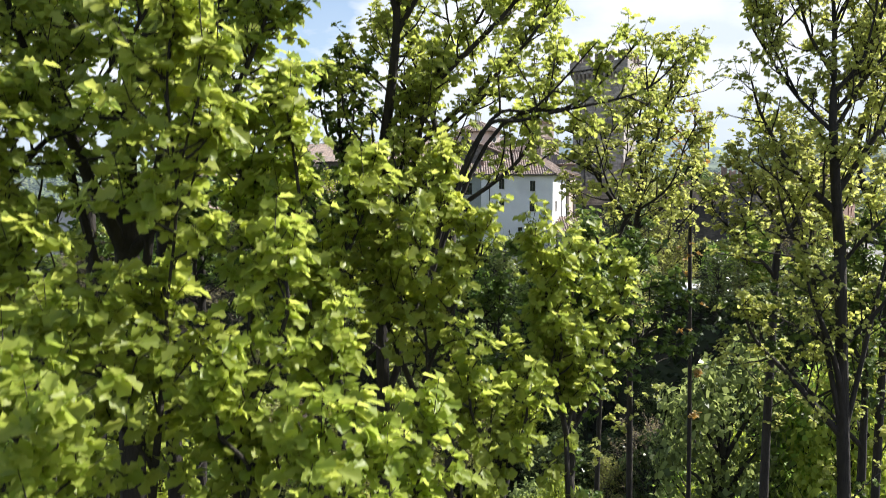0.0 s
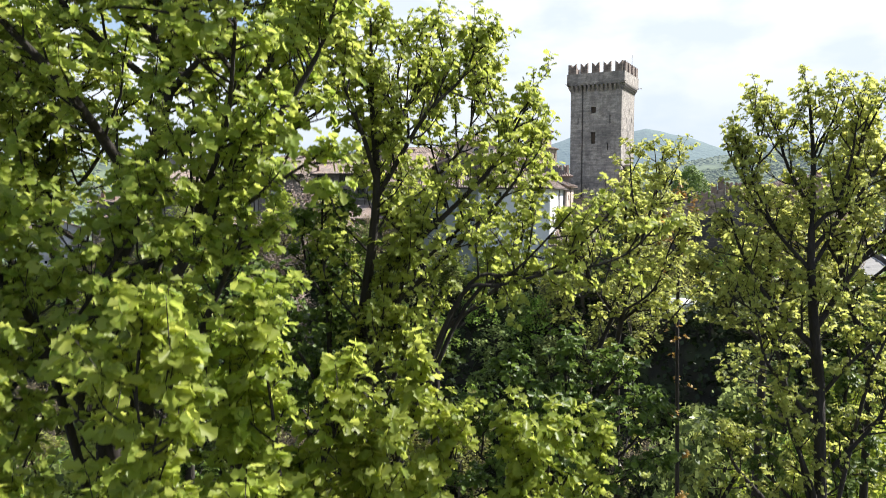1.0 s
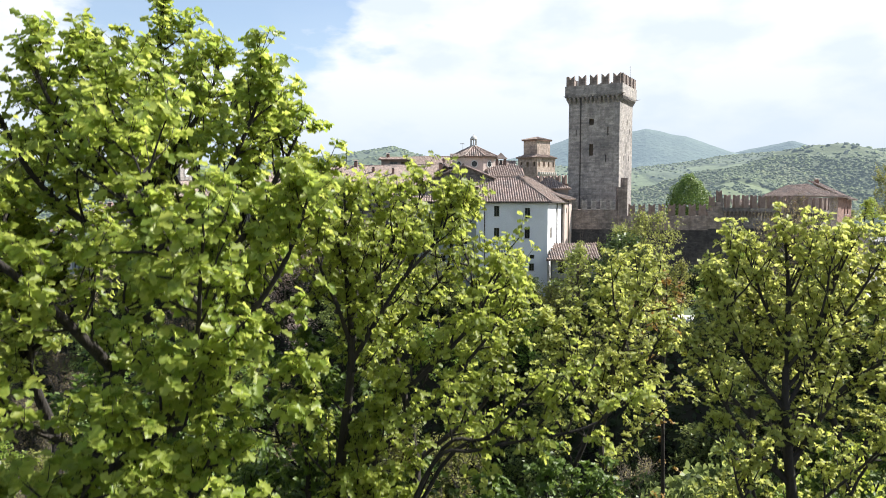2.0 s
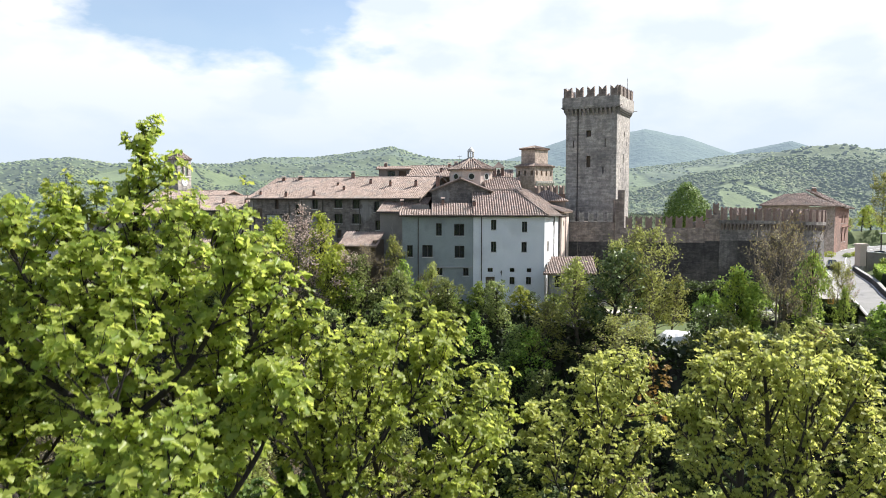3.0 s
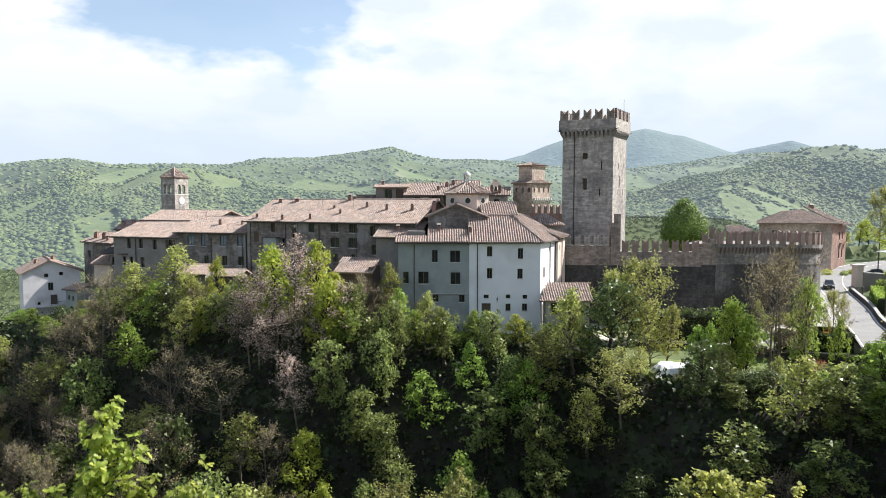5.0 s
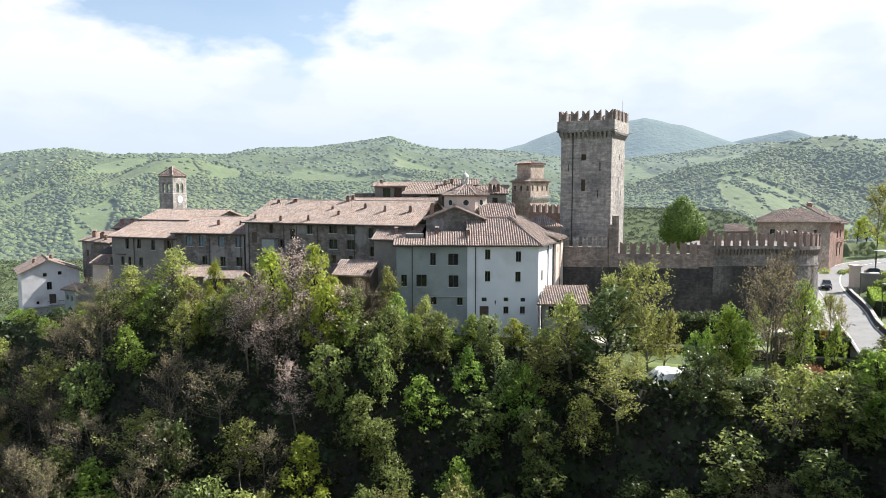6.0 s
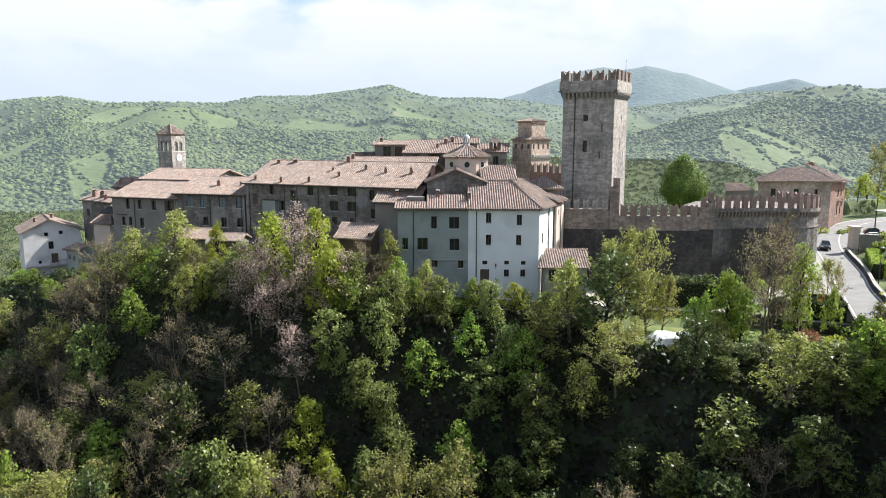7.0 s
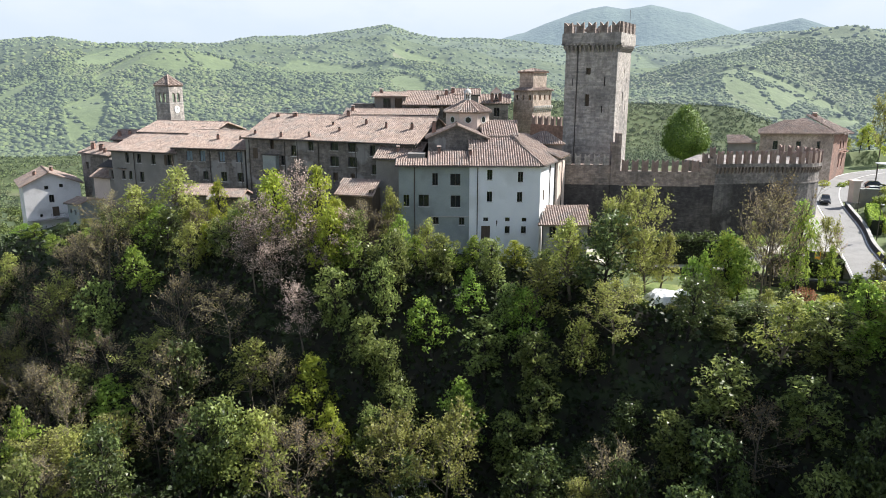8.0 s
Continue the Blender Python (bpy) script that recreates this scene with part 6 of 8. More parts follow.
    v, f = rosettes(np.array(ends), np.array(dirs), per, leaf_size, rng)
    cr = new("crown", fast_mesh("crown", v, f, mat))
    cr.parent = ob
    return ob


stem_tree("oak_tree", "tall dark-trunked oak with bright spring leaves in tufts", (-4.5, 7.1), (-4.4, 7.45, 35.7),
          [(-4.36, 10.2, 41.85), (-4.83, 8.65, 40.75), (-5.15, 8.15, 40.7), (-3.17, 8.85, 40.7), (-2.45, 8.15, 40.45), (-2.25, 9.2, 39.9), (-1.8, 7.3, 39.05),
           (-2.5, 6.0, 38.7), (-5.73, 7.85, 40.6), (-5.1, 6.3, 39.3), (-4.05, 8.05, 40.3), (-3.4, 6.6, 39.5), (-5.9, 6.9, 38.6), (-4.7, 5.8, 36.9), (-5.0, 5.4, 35.8), (-3.2, 6.0, 37.0), (-5.6, 6.2, 37.0), (-2.6, 6.5, 36.6)],
          0.16, 11, L_OAK, 0.125, 1.0, 0.115, 6, 8, 0.1, [[(-3.7, 7.1, 36.1), (-2.75, 6.8, 36.75), (-1.9, 6.67, 37.3)], [(-5.1, 7.0, 36.2), (-5.9, 6.6, 37.0)]])
stem_tree("oak_tree", "slender oak behind a larger one, bright spring leaves", (-4.2, 8.3), (-4.28, 8.1, 35.2),
          [(-3.0, 10.6, 40.25), (-3.44, 10.4, 40.6), (-2.5, 10.8, 39.35), (-5.15, 9.5, 40.85), (-5.75, 9.4, 40.4), (-2.3, 9.65, 39.05), (-3.86, 10.0, 40.75), (-4.6, 9.9, 40.0)],
          0.11, 12, L_OAK, 0.12, 0.95, 0.14, 6, 8, 0.1)
stem_tree("oak_tree", "tall oak with lit crown beside other oaks", (-7.2, 9.4), (-7.1, 9.3, 35.0),
          [(-6.6, 9.2, 40.3), (-7.2, 9.6, 40.0), (-6.2, 8.5, 39.2), (-7.7, 9.0, 39.4), (-6.3, 10.0, 39.4)], 0.12, 19, L_OAK, 0.125, 1.0, 0.12, 6, 8, 0.1)
stem_tree("oak_tree", "leafy oak behind taller oaks, its crown dense and shaded", (-6.5, 10.9), (-6.45, 10.8, 35.2),
          [(-6.9, 10.4, 39.2), (-6.35, 10.5, 39.5), (-5.9, 10.6, 39.1), (-6.8, 10.6, 38.4), (-6.1, 10.4, 38.2), (-5.5, 10.7, 38.4), (-7.1, 10.7, 37.9), (-6.4, 10.3, 37.5), (-7.5, 10.9, 38.9)],
          0.11, 23, L_OAK, 0.125, 0.9, 0.12, 6, 8, 0.1)
stem_tree("field_maple", "slim forked maple with airy light green foliage", (-2.25, 9.1), (-1.85, 9.06, 35.1),
          [(-1.65, 8.6, 39.0), (-0.9, 9.0, 39.0), (-0.33, 9.1, 38.9), (0.3, 8.8, 38.1), (-0.33, 9.65, 39.0), (-1.98, 9.2, 39.3), (-1.95, 8.35, 38.4),
           (-1.75, 10.3, 38.5), (0.5, 9.85, 37.8), (-1.26, 9.4, 38.95), (-0.75, 10.4, 39.2), (-1.05, 8.8, 36.5), (-1.4, 8.6, 35.9), (-1.0, 9.1, 35.5), (-2.3, 8.8, 36.2)],
          0.1, 13, L_MAPLE, 0.105, 0.85, 0.16, 6, 7, 0.1,
          [[(-0.7, 8.7, 35.4), (0.0, 8.65, 35.8), (1.3, 8.57, 36.1), (1.85, 8.55, 36.55)], [(-0.6, 8.75, 35.55), (0.1, 8.7, 35.95), (0.85, 8.65, 36.75)],
           [(-0.5, 8.8, 35.5), (0.6, 8.7, 36.0), (1.45, 8.75, 36.85)]])
stem_tree("field_maple", "small maple crown with light green leaves", (-0.9, 11.6), (-0.9, 11.5, 34.6),
          [(-1.78, 12.3, 38.2), (-0.18, 11.0, 38.9), (0.5, 11.5, 38.0), (-2.1, 11.5, 37.6), (-1.1, 11.0, 38.6), (0.9, 11.9, 37.2)], 0.09, 18, L_MAPLE, 0.115, 0.9, 0.13, 6, 8, 0.1)
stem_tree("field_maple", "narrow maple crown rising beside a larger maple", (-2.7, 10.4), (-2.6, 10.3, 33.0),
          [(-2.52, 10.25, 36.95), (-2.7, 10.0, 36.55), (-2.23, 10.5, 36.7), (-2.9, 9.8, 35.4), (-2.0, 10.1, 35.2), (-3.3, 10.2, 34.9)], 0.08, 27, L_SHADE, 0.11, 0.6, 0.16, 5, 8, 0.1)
stem_tree("ash_tree", "tall slim ash with small olive-green leaves", (5.2, 10.6), (4.9, 10.56, 34.0),
          [(4.79, 11.0, 38.6), (5.3, 10.8, 38.5), (5.85, 10.8, 38.35), (4.2, 11.1, 38.2), (3.6, 11.1, 37.65), (4.02, 10.8, 38.15), (3.55, 10.8, 37.75), (5.26, 10.3, 38.2),
           (6.4, 10.8, 38.3), (5.95, 11.4, 38.1), (3.5, 10.6, 36.6), (6.6, 10.6, 37.3), (3.9, 10.5, 35.0), (6.2, 10.4, 35.6), (4.2, 10.2, 34.0), (5.8, 10.3, 34.2), (3.6, 10.9, 33.2)],
          0.11, 14, L_ASH, 0.095, 0.8, 0.155, 6, 7, 0.1, [[(4.2, 10.5, 34.6), (3.4, 10.5, 35.5)], [(5.7, 10.5, 34.4), (6.4, 10.4, 35.4)]])
stem_tree("ash_tree", "thin young ash with yellowish leaves and bare lower stems", (2.2, 14.3), (2.2, 14.26, 33.4),
          [(3.4, 13.6, 37.75), (2.76, 13.6, 37.6), (3.67, 13.6, 37.85), (1.75, 13.8, 36.1), (2.6, 14.6, 36.3), (3.17, 13.45, 37.8), (2.2, 14.0, 36.6), (3.9, 13.8, 36.4), (1.4, 13.9, 35.2), (3.0, 13.6, 35.4), (4.2, 14.0, 35.0)], 0.06, 16, L_ASH, 0.1, 0.7, 0.21, 5, 7, 0.3)
stem_tree("ash_tree", "broad ash crown with pale olive leaves", (8.4, 20.3), (8.4, 20.3, 32.6),
          [(8.35, 20.2, 37.0), (7.88, 20.2, 36.85), (7.03, 20.0, 36.15), (9.7, 20.0, 36.15), (6.2, 19.8, 35.1), (9.4, 20.5, 36.65), (9.9, 19.2, 35.8), (8.6, 19.3, 36.2), (7.3, 19.2, 35.3), (10.5, 20.2, 35.0)],
          0.14, 15, L_ASH, 0.13, 1.15, 0.12, 6, 8, 0.1)
stem_tree("ash_tree", "tall airy ash among other trees", (7.4, 13.4), (7.3, 13.3, 33.8),
          [(6.78, 13.2, 38.2), (7.25, 13.2, 37.7), (7.68, 13.0, 37.3), (7.0, 13.5, 37.8), (8.3, 13.4, 37.0), (6.4, 13.6, 36.8), (8.8, 13.8, 36.2)], 0.09, 21, L_ASH, 0.11, 0.9, 0.13, 6, 8, 0.1)
stem_tree("ash_tree", "pale ash crown with a few bronze tips", (3.2, 15.9), (3.1, 15.8, 33.6),
          [(3.36, 15.6, 37.3), (2.96, 15.4, 36.9), (4.0, 15.7, 37.2), (1.6, 15.0, 36.3), (2.3, 15.0, 36.2), (4.6, 16.0, 36.2)], 0.08, 23, L_ASH, 0.115, 1.0, 0.13, 6, 8, 0.1)
stem_tree("rusty_maple", "young maple with bronze new leaves", (4.9, 17.2), (4.9, 17.2, 33.8), [(4.9, 17.1, 37.0), (4.4, 16.9, 36.5), (5.4, 17.3, 36.6)], 0.06, 17, L_RUST, 0.11, 0.5, 0.26, 3, 6, 0.3)
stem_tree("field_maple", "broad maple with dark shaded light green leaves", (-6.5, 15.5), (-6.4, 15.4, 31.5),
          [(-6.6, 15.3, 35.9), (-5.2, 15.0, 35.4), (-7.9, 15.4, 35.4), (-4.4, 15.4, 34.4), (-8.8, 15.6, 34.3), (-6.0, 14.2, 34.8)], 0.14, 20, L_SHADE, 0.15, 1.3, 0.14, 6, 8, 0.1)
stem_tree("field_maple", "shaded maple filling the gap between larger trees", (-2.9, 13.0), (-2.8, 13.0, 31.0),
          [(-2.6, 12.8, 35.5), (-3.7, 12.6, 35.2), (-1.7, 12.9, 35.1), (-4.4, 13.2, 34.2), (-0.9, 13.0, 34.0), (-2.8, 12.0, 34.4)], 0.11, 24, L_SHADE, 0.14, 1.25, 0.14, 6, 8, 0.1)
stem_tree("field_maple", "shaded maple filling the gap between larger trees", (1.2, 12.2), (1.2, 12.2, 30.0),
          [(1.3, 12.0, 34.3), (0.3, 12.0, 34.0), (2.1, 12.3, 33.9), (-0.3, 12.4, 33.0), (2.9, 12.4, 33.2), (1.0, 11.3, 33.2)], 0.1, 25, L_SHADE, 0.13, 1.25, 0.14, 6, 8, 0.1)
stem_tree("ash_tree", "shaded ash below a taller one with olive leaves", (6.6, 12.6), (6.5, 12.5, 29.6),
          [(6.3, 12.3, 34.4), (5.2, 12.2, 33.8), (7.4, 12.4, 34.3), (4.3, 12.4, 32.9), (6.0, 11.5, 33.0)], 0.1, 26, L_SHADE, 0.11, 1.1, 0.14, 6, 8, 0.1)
# low oaks in front of the tall ones: foot, tips
for i, (foot, tips) in enumerate((
        ((-2.6, 5.1), [(-2.24, 4.96, 34.5), (-1.8, 5.3, 33.8), (-2.5, 4.4, 33.75)]),
        ((-3.2, 5.0), [(-3.05, 4.96, 34.3), (-3.4, 4.56, 34.05), (-2.75, 4.5, 36.1), (-2.5, 4.6, 35.8)]),
        ((-3.9, 4.8), [(-3.63, 4.06, 33.9), (-3.9, 4.76, 34.0), (-3.15, 3.7, 33.7)]),
        ((-2.2, 6.4), [(-2.38, 6.07, 35.6), (-1.75, 6.9, 35.2), (-2.26, 6.7, 34.2)]),
        ((-1.6, 4.8), [(-1.81, 4.2, 33.35), (-1.14, 5.7, 33.15), (-1.5, 4.9, 33.2)]),
        ((-0.4, 6.9), [(-0.8, 6.4, 33.2), (-0.3, 6.8, 33.0), (0.3, 7.7, 33.5)]),
        ((-4.6, 5.3), [(-4.5, 5.2, 35.6), (-4.1, 5.1, 34.6), (-5.0, 5.6, 35.2), (-4.4, 5.7, 35.9)]),
        ((-1.3, 7.0), [(-1.75, 6.8, 35.1), (-1.0, 7.0, 35.2), (-0.6, 6.8, 34.6), (-1.4, 6.6, 34.3)]),
        ((0.4, 8.0), [(-0.1, 7.5, 34.5), (0.5, 8.0, 34.3), (1.2, 8.4, 34.0), (0.2, 7.4, 33.6)]),
        ((-2.9, 6.5), [(-2.55, 6.5, 35.85), (-2.8, 6.1, 35.5), (-3.1, 5.8, 35.8), (-3.0, 6.7, 34.9)]))):
    zf = min(t[2] for t in tips) - 1.5
    stem_tree("oak_sapling", "upright oak sapling with large yellow-green leaves", foot, (foot[0], foot[1], zf), tips, 0.04, 30 + i, L_LIME, 0.135, 0.45, 0.12, 4, 8, 0.05)


def lump_tree(rng, height, width, lumps, count, leaf_size, column=0.5, flat=0.8, bare=0.0, blade=LEAF_CHIP):
    """Wood and leaves of a tree of the slope: limbs that end in loose lumps of leaves."""
    wood = Geo()
    stem = wander((0, 0, 0), (rng.normal(0, 0.08), rng.normal(0, 0.08), 1), height * 0.92, 8, rng, 0.12)
    r0 = 0.016 * height + 0.03
    wood.tube(stem, [r0 * (1 - 0.9 * i / 8) + 0.015 for i in range(9)], 6)
    cen, rad = [], []
    for j in range(lumps):
        f = 0.28 + 0.72 * (j + rng.random() * 0.9) / lumps
        p = stem[min(8, int(f * 8))]
        prof = math.sin(math.pi * min(1.0, 0.18 + 0.8 * f)) ** 0.7 if column < 0.5 else 0.85
        a = j * 2.4 + rng.uniform(-0.6, 0.6)
        reach = width / 2 * prof * rng.uniform(0.25, 1.0) * (0.55 if f > 0.9 else 1)
        c = np.array([p[0] + math.cos(a) * reach, p[1] + math.sin(a) * reach, f * height - rng.uniform(0.0, 0.5)])
        wood.tube([p * 0.5 + stem[max(0, min(8, int(f * 8) - 1))] * 0.5, (p + c) / 2 + np.array([0, 0, -0.1]), c], [r0 * 0.4, r0 * 0.22, 0.01], 4)
        cen.append(c)
        rad.append(width * rng.uniform(0.07, 0.17))
    cen, rad = np.array(cen), np.array(rad)
    pick = rng.choice(len(cen), count, p=rad ** 2 / (rad ** 2).sum())
    d = rng.normal(0, 1, (count, 3))
    d[:, 2] += 0.25
    d /= np.linalg.norm(d, axis=1, keepdims=True)
    rr = rad[pick] * (0.35 + 0.65 * rng.random(count) ** 0.5) * (1 + 0.25 * rng.normal(0, 1, count))
    c = cen[pick] + d * rr[:, None] * np.array([1, 1, flat])
    v, fc = leaves(c, d * 0.7, leaf_size, blade, rng, 0.5, 0.7, 0.4, d, 0.95)
    for i in range(int(bare)):
        k = rng.integers(len(cen))
        e = cen[k] + (rng.normal(0, 0.5, 3) + np.array([0, 0, 0.5])) * rad[k] * 1.7
        wood.tube([cen[k] * 0.85 + stem[5] * 0.15, e], [0.02, 0.006], 3)
    return wood, v, fc


def airy_tree(rng, height, width, twigs, per_end, leaf_size):
    """Wood and leaves of a tree hardly in leaf: arching boughs, long fine twigs and specks of leaf."""
    wood, ends, dirs = branch_tree(rng, height, 0.22, width / 2, 0.012 * height, 15, twigs, (rng.normal(0, 0.06), rng.normal(0, 0.06)), 1, 0.6, (0.5, 1.25), 0.016)
    idx = np.repeat(np.arange(len(ends)), per_end)
    c = ends[idx] - dirs[idx] * rng.uniform(0, 0.6, (len(idx), 1)) + rng.normal(0, 0.12, (len(idx), 3))
    v, f = leaves(c, dirs[idx] * 0.5, leaf_size, LEAF_SMALL, rng, 0.3, 0.8)
    return wood, v, f


KINDS = {
    "maple": ("broad maple with mid-green leaves on the wooded slope", L_MID, M_BARK, (9.5, 6.2, 44, 1900, 0.36, 0.4, 0.75, 0)),
    "ivy": ("ivy-clad tree column with dark green leaves on the slope", L_DARK, M_BARK, (9.0, 4.8, 46, 1900, 0.35, 0.7, 1.0, 16)),
    # ivy with darkened leaves: the shade of the lower slope as colour
    "shade_ivy": ("ivy-like tree of the slope with shade put into its glossy leaves", L_HEDGE_SHADE, M_BARK, (9.0, 5.6, 44, 1900, 0.34, 0.6, 0.9, 0)),
    "fresh": ("lime-green tree in new leaf on the slope", L_FRESH, M_BARK, (9.0, 5.4, 44, 2100, 0.32, 0.4, 0.85, 20)),
    "olive": ("olive-green ash with airy foliage on the slope", L_OLIVE, M_TWIG, (9.0, 5.8, 46, 1900, 0.3, 0.4, 0.85, 90)),
    "bud": ("nearly bare grey-brown tree with swelling buds on the slope", L_BUD, M_TWIG, (8.5, 5.6, 600, 2, 0.15)),
    "blossom": ("tree with fading pale blossom on the slope", L_BLOSSOM, M_TWIG, (9.0, 4.6, 520, 4, 0.16)),
    "budding": ("tree in its first thin yellow-green leaf on the slope", L_OLIVE, M_TWIG, (8.8, 5.4, 560, 6, 0.2)),
}
PROTO = {}
for kind, (label, mat, wood_mat, spec) in KINDS.items():
    PROTO[kind] = []
    for k in range(4):
        rng = np.random.default_rng(100 + 17 * k + len(PROTO) * 101)
        if len(spec) == 8:
            # the fourth of each kind stands nearer and has smaller, fuller leaves
            wood, v, f = lump_tree(rng, *spec) if k < 3 else lump_tree(rng, *spec[:3], 7000, 0.19, *spec[5:], LEAF_SMALL)
        else:
            wood, v, f = airy_tree(rng, *spec)
        PROTO[kind].append((mesh("trunk", *wood.vf, wood_mat, True), fast_mesh("crown", v, f, mat), spec[0]))


def slope_tree(kind, x, y, top, width=1.0, k=None, low=None):
    """One tree of the slope that stands on the ground and reaches up to top."""
    g = (ground_z(x, y) if low is None else low) - 0.3
    pick = PROTO[kind][int(RNG.integers(3)) if k is None else k]
    s = max(0.35, (top - g) / pick[2])
    ob = thing(kind + "_tree", (x, y, g), KINDS[kind][0], "tree", "trees of the wooded slope")
    ob.rotation_euler = (0, 0, float(RNG.uniform(0, 6.28)))
    w = width * float(RNG.uniform(0.9, 1.15)) * min(1.25, max(0.7, s)) if width else s
    ob.scale = (w, w, s)
    for nm, me in (("trunk", pick[0]), ("crown", pick[1])):
        c = new(nm, me)
        c.parent = ob
    return ob


# trees that stand out along the edge of the village: kind, x, y, top, width
for spec in (("fresh", -23.3, 100.3, 38.2, 0.9), ("fresh", -17.0, 101.2, 38.9, 0.85), ("blossom", -20.0, 98.5, 37.6, 0.9), ("olive", -40.9, 108.2, 37.4, 1.1),
             ("olive", -44.6, 107.4, 35.2, 1.1), ("fresh", -33.6, 108.6, 35.6, 0.6), ("maple", -28.7, 104.2, 33.8, 1.0), ("olive", -7.3, 103.4, 35.4, 0.55),
             ("bud", -11.0, 100.4, 33.4, 0.8), ("maple", -6.2, 98.4, 32.3, 0.75), ("bud", -2.7, 102.4, 29.6, 0.6), ("olive", -0.5, 101.0, 28.0, 0.6),
             ("maple", 4.3, 98.4, 29.3, 0.85), ("fresh", 10.6, 98.4, 28.9, 0.85), ("olive", 18.1, 98.6, 31.0, 0.7), ("budding", 23.0, 96.4, 34.0, 0.65),
             ("olive", 27.8, 94.2, 31.3, 0.9), ("fresh", 35.9, 88.2, 32.0, 0.75), ("maple", 37.2, 87.0, 30.4, 0.7), ("bud", 40.0, 86.2, 36.0, 1.0), ("maple", 47.6, 93.2, 34.0, 0.6),
             ("maple", 51.6, 92.4, 29.4, 0.6), ("olive", 47.5, 75.2, 29.6, 1.1), ("maple", 44.5, 72.4, 26.0, 1.1), ("olive", -36.8, 106.2, 33.4, 1.0), ("fresh", -14.2, 99.2, 34.6, 0.7),
             ("blossom", -15.5, 96.2, 33.0, 0.9), ("blossom", -24.5, 96.6, 33.6, 0.9), ("bud", -26.5, 98.6, 33.4, 1.0), ("ivy", -31.5, 101.5, 31.2, 1.0), ("ivy", -49.5, 110, 31.2, 1.0),
             ("maple", -12.4, 97.4, 31.0, 0.8), ("bud", -53.5, 107.2, 27.0, 1.2), ("ivy", -56.5, 121, 29.8, 0.8), ("ivy", -59.4, 126.5, 26.8, 0.6), ("maple", -72.5, 126.5, 21.5, 0.8), ("maple", -78.0, 131.5, 21.8, 0.7)):
    slope_tree(*spec[:4], spec[4] * (1.25 if spec[1] < 25 else 1.0))


# trees that stand out lower on the slope: kind, x, y, top, width
STAND = [("bud", -57.6, 104.8, 19.5, 1.5), ("bud", -59, 97.4, 10.7, 1.3), ("bud", -45.5, 93.2, 16.2, 1.3), ("budding", -38.8, 90.8, 17, 1.3),
         ("bud", -58.4, 110.4, 24.7, 1.2), ("budding", -47, 75.3, 9.9, 1.3), ("budding", -40.2, 82.2, 9.9, 1.1), ("maple", -43.3, 100.1, 27.6, 1.1),
         ("fresh", -15.7, 84.9, 16.8, 1.1), ("fresh", -13.5, 81, 11.9, 0.9), ("fresh", -27.1, 84.7, 11.6, 0.7), ("olive", -21.8, 82.2, 11.3, 1),
         ("ivy", -10.3, 88.6, 21.3, 1), ("ivy", -6.4, 86.5, 18.7, 1), ("ivy", -4.1, 82.5, 14, 1), ("ivy", -9, 81.1, 12.2, 0.9),
         ("maple", -1.1, 89.8, 22.7, 0.9), ("ivy", 0.7, 78.7, 11, 1), ("maple", 4.1, 92.5, 26.2, 0.8), ("blossom", -21.9, 95.2, 29.4, 1.2),
         ("blossom", -18.3, 90.9, 24.1, 1.1), ("bud", -28.5, 92.5, 23.3, 1.3), ("olive", -25.1, 88.2, 18.3, 1), ("olive", 12.6, 90.8, 27.5, 1.2),
         ("budding", 21.6, 84.6, 26.2, 1.2), ("olive", 17.8, 85.7, 22.1, 1), ("maple", 31.8, 86, 29.3, 0.8), ("ivy", 29.4, 73.4, 21.9, 1.2),
         ("ivy", 25.8, 71.3, 15.9, 1.1), ("ivy", 12.4, 81.2, 15.3, 1), ("ivy", 8, 78, 11.5, 1), ("bud", 33.1, 68, 17.4, 1.2),
         ("olive", 37.7, 74.8, 28.3, 1.2), ("ivy", 42, 72.3, 28.1, 1.2), ("maple", 45.9, 72.9, 30.2, 1.2), ("ivy", 38.4, 68.5, 21.5, 1.1),
         ("ivy", 5.8, 87, 21.1, 1.1), ("olive", -36.3, 100.6, 30.7, 1.1), ("fresh", -34.1, 101.5, 30.5, 0.6)]
for spec in STAND:
    slope_tree(*spec[:4], spec[4] * 1.1)


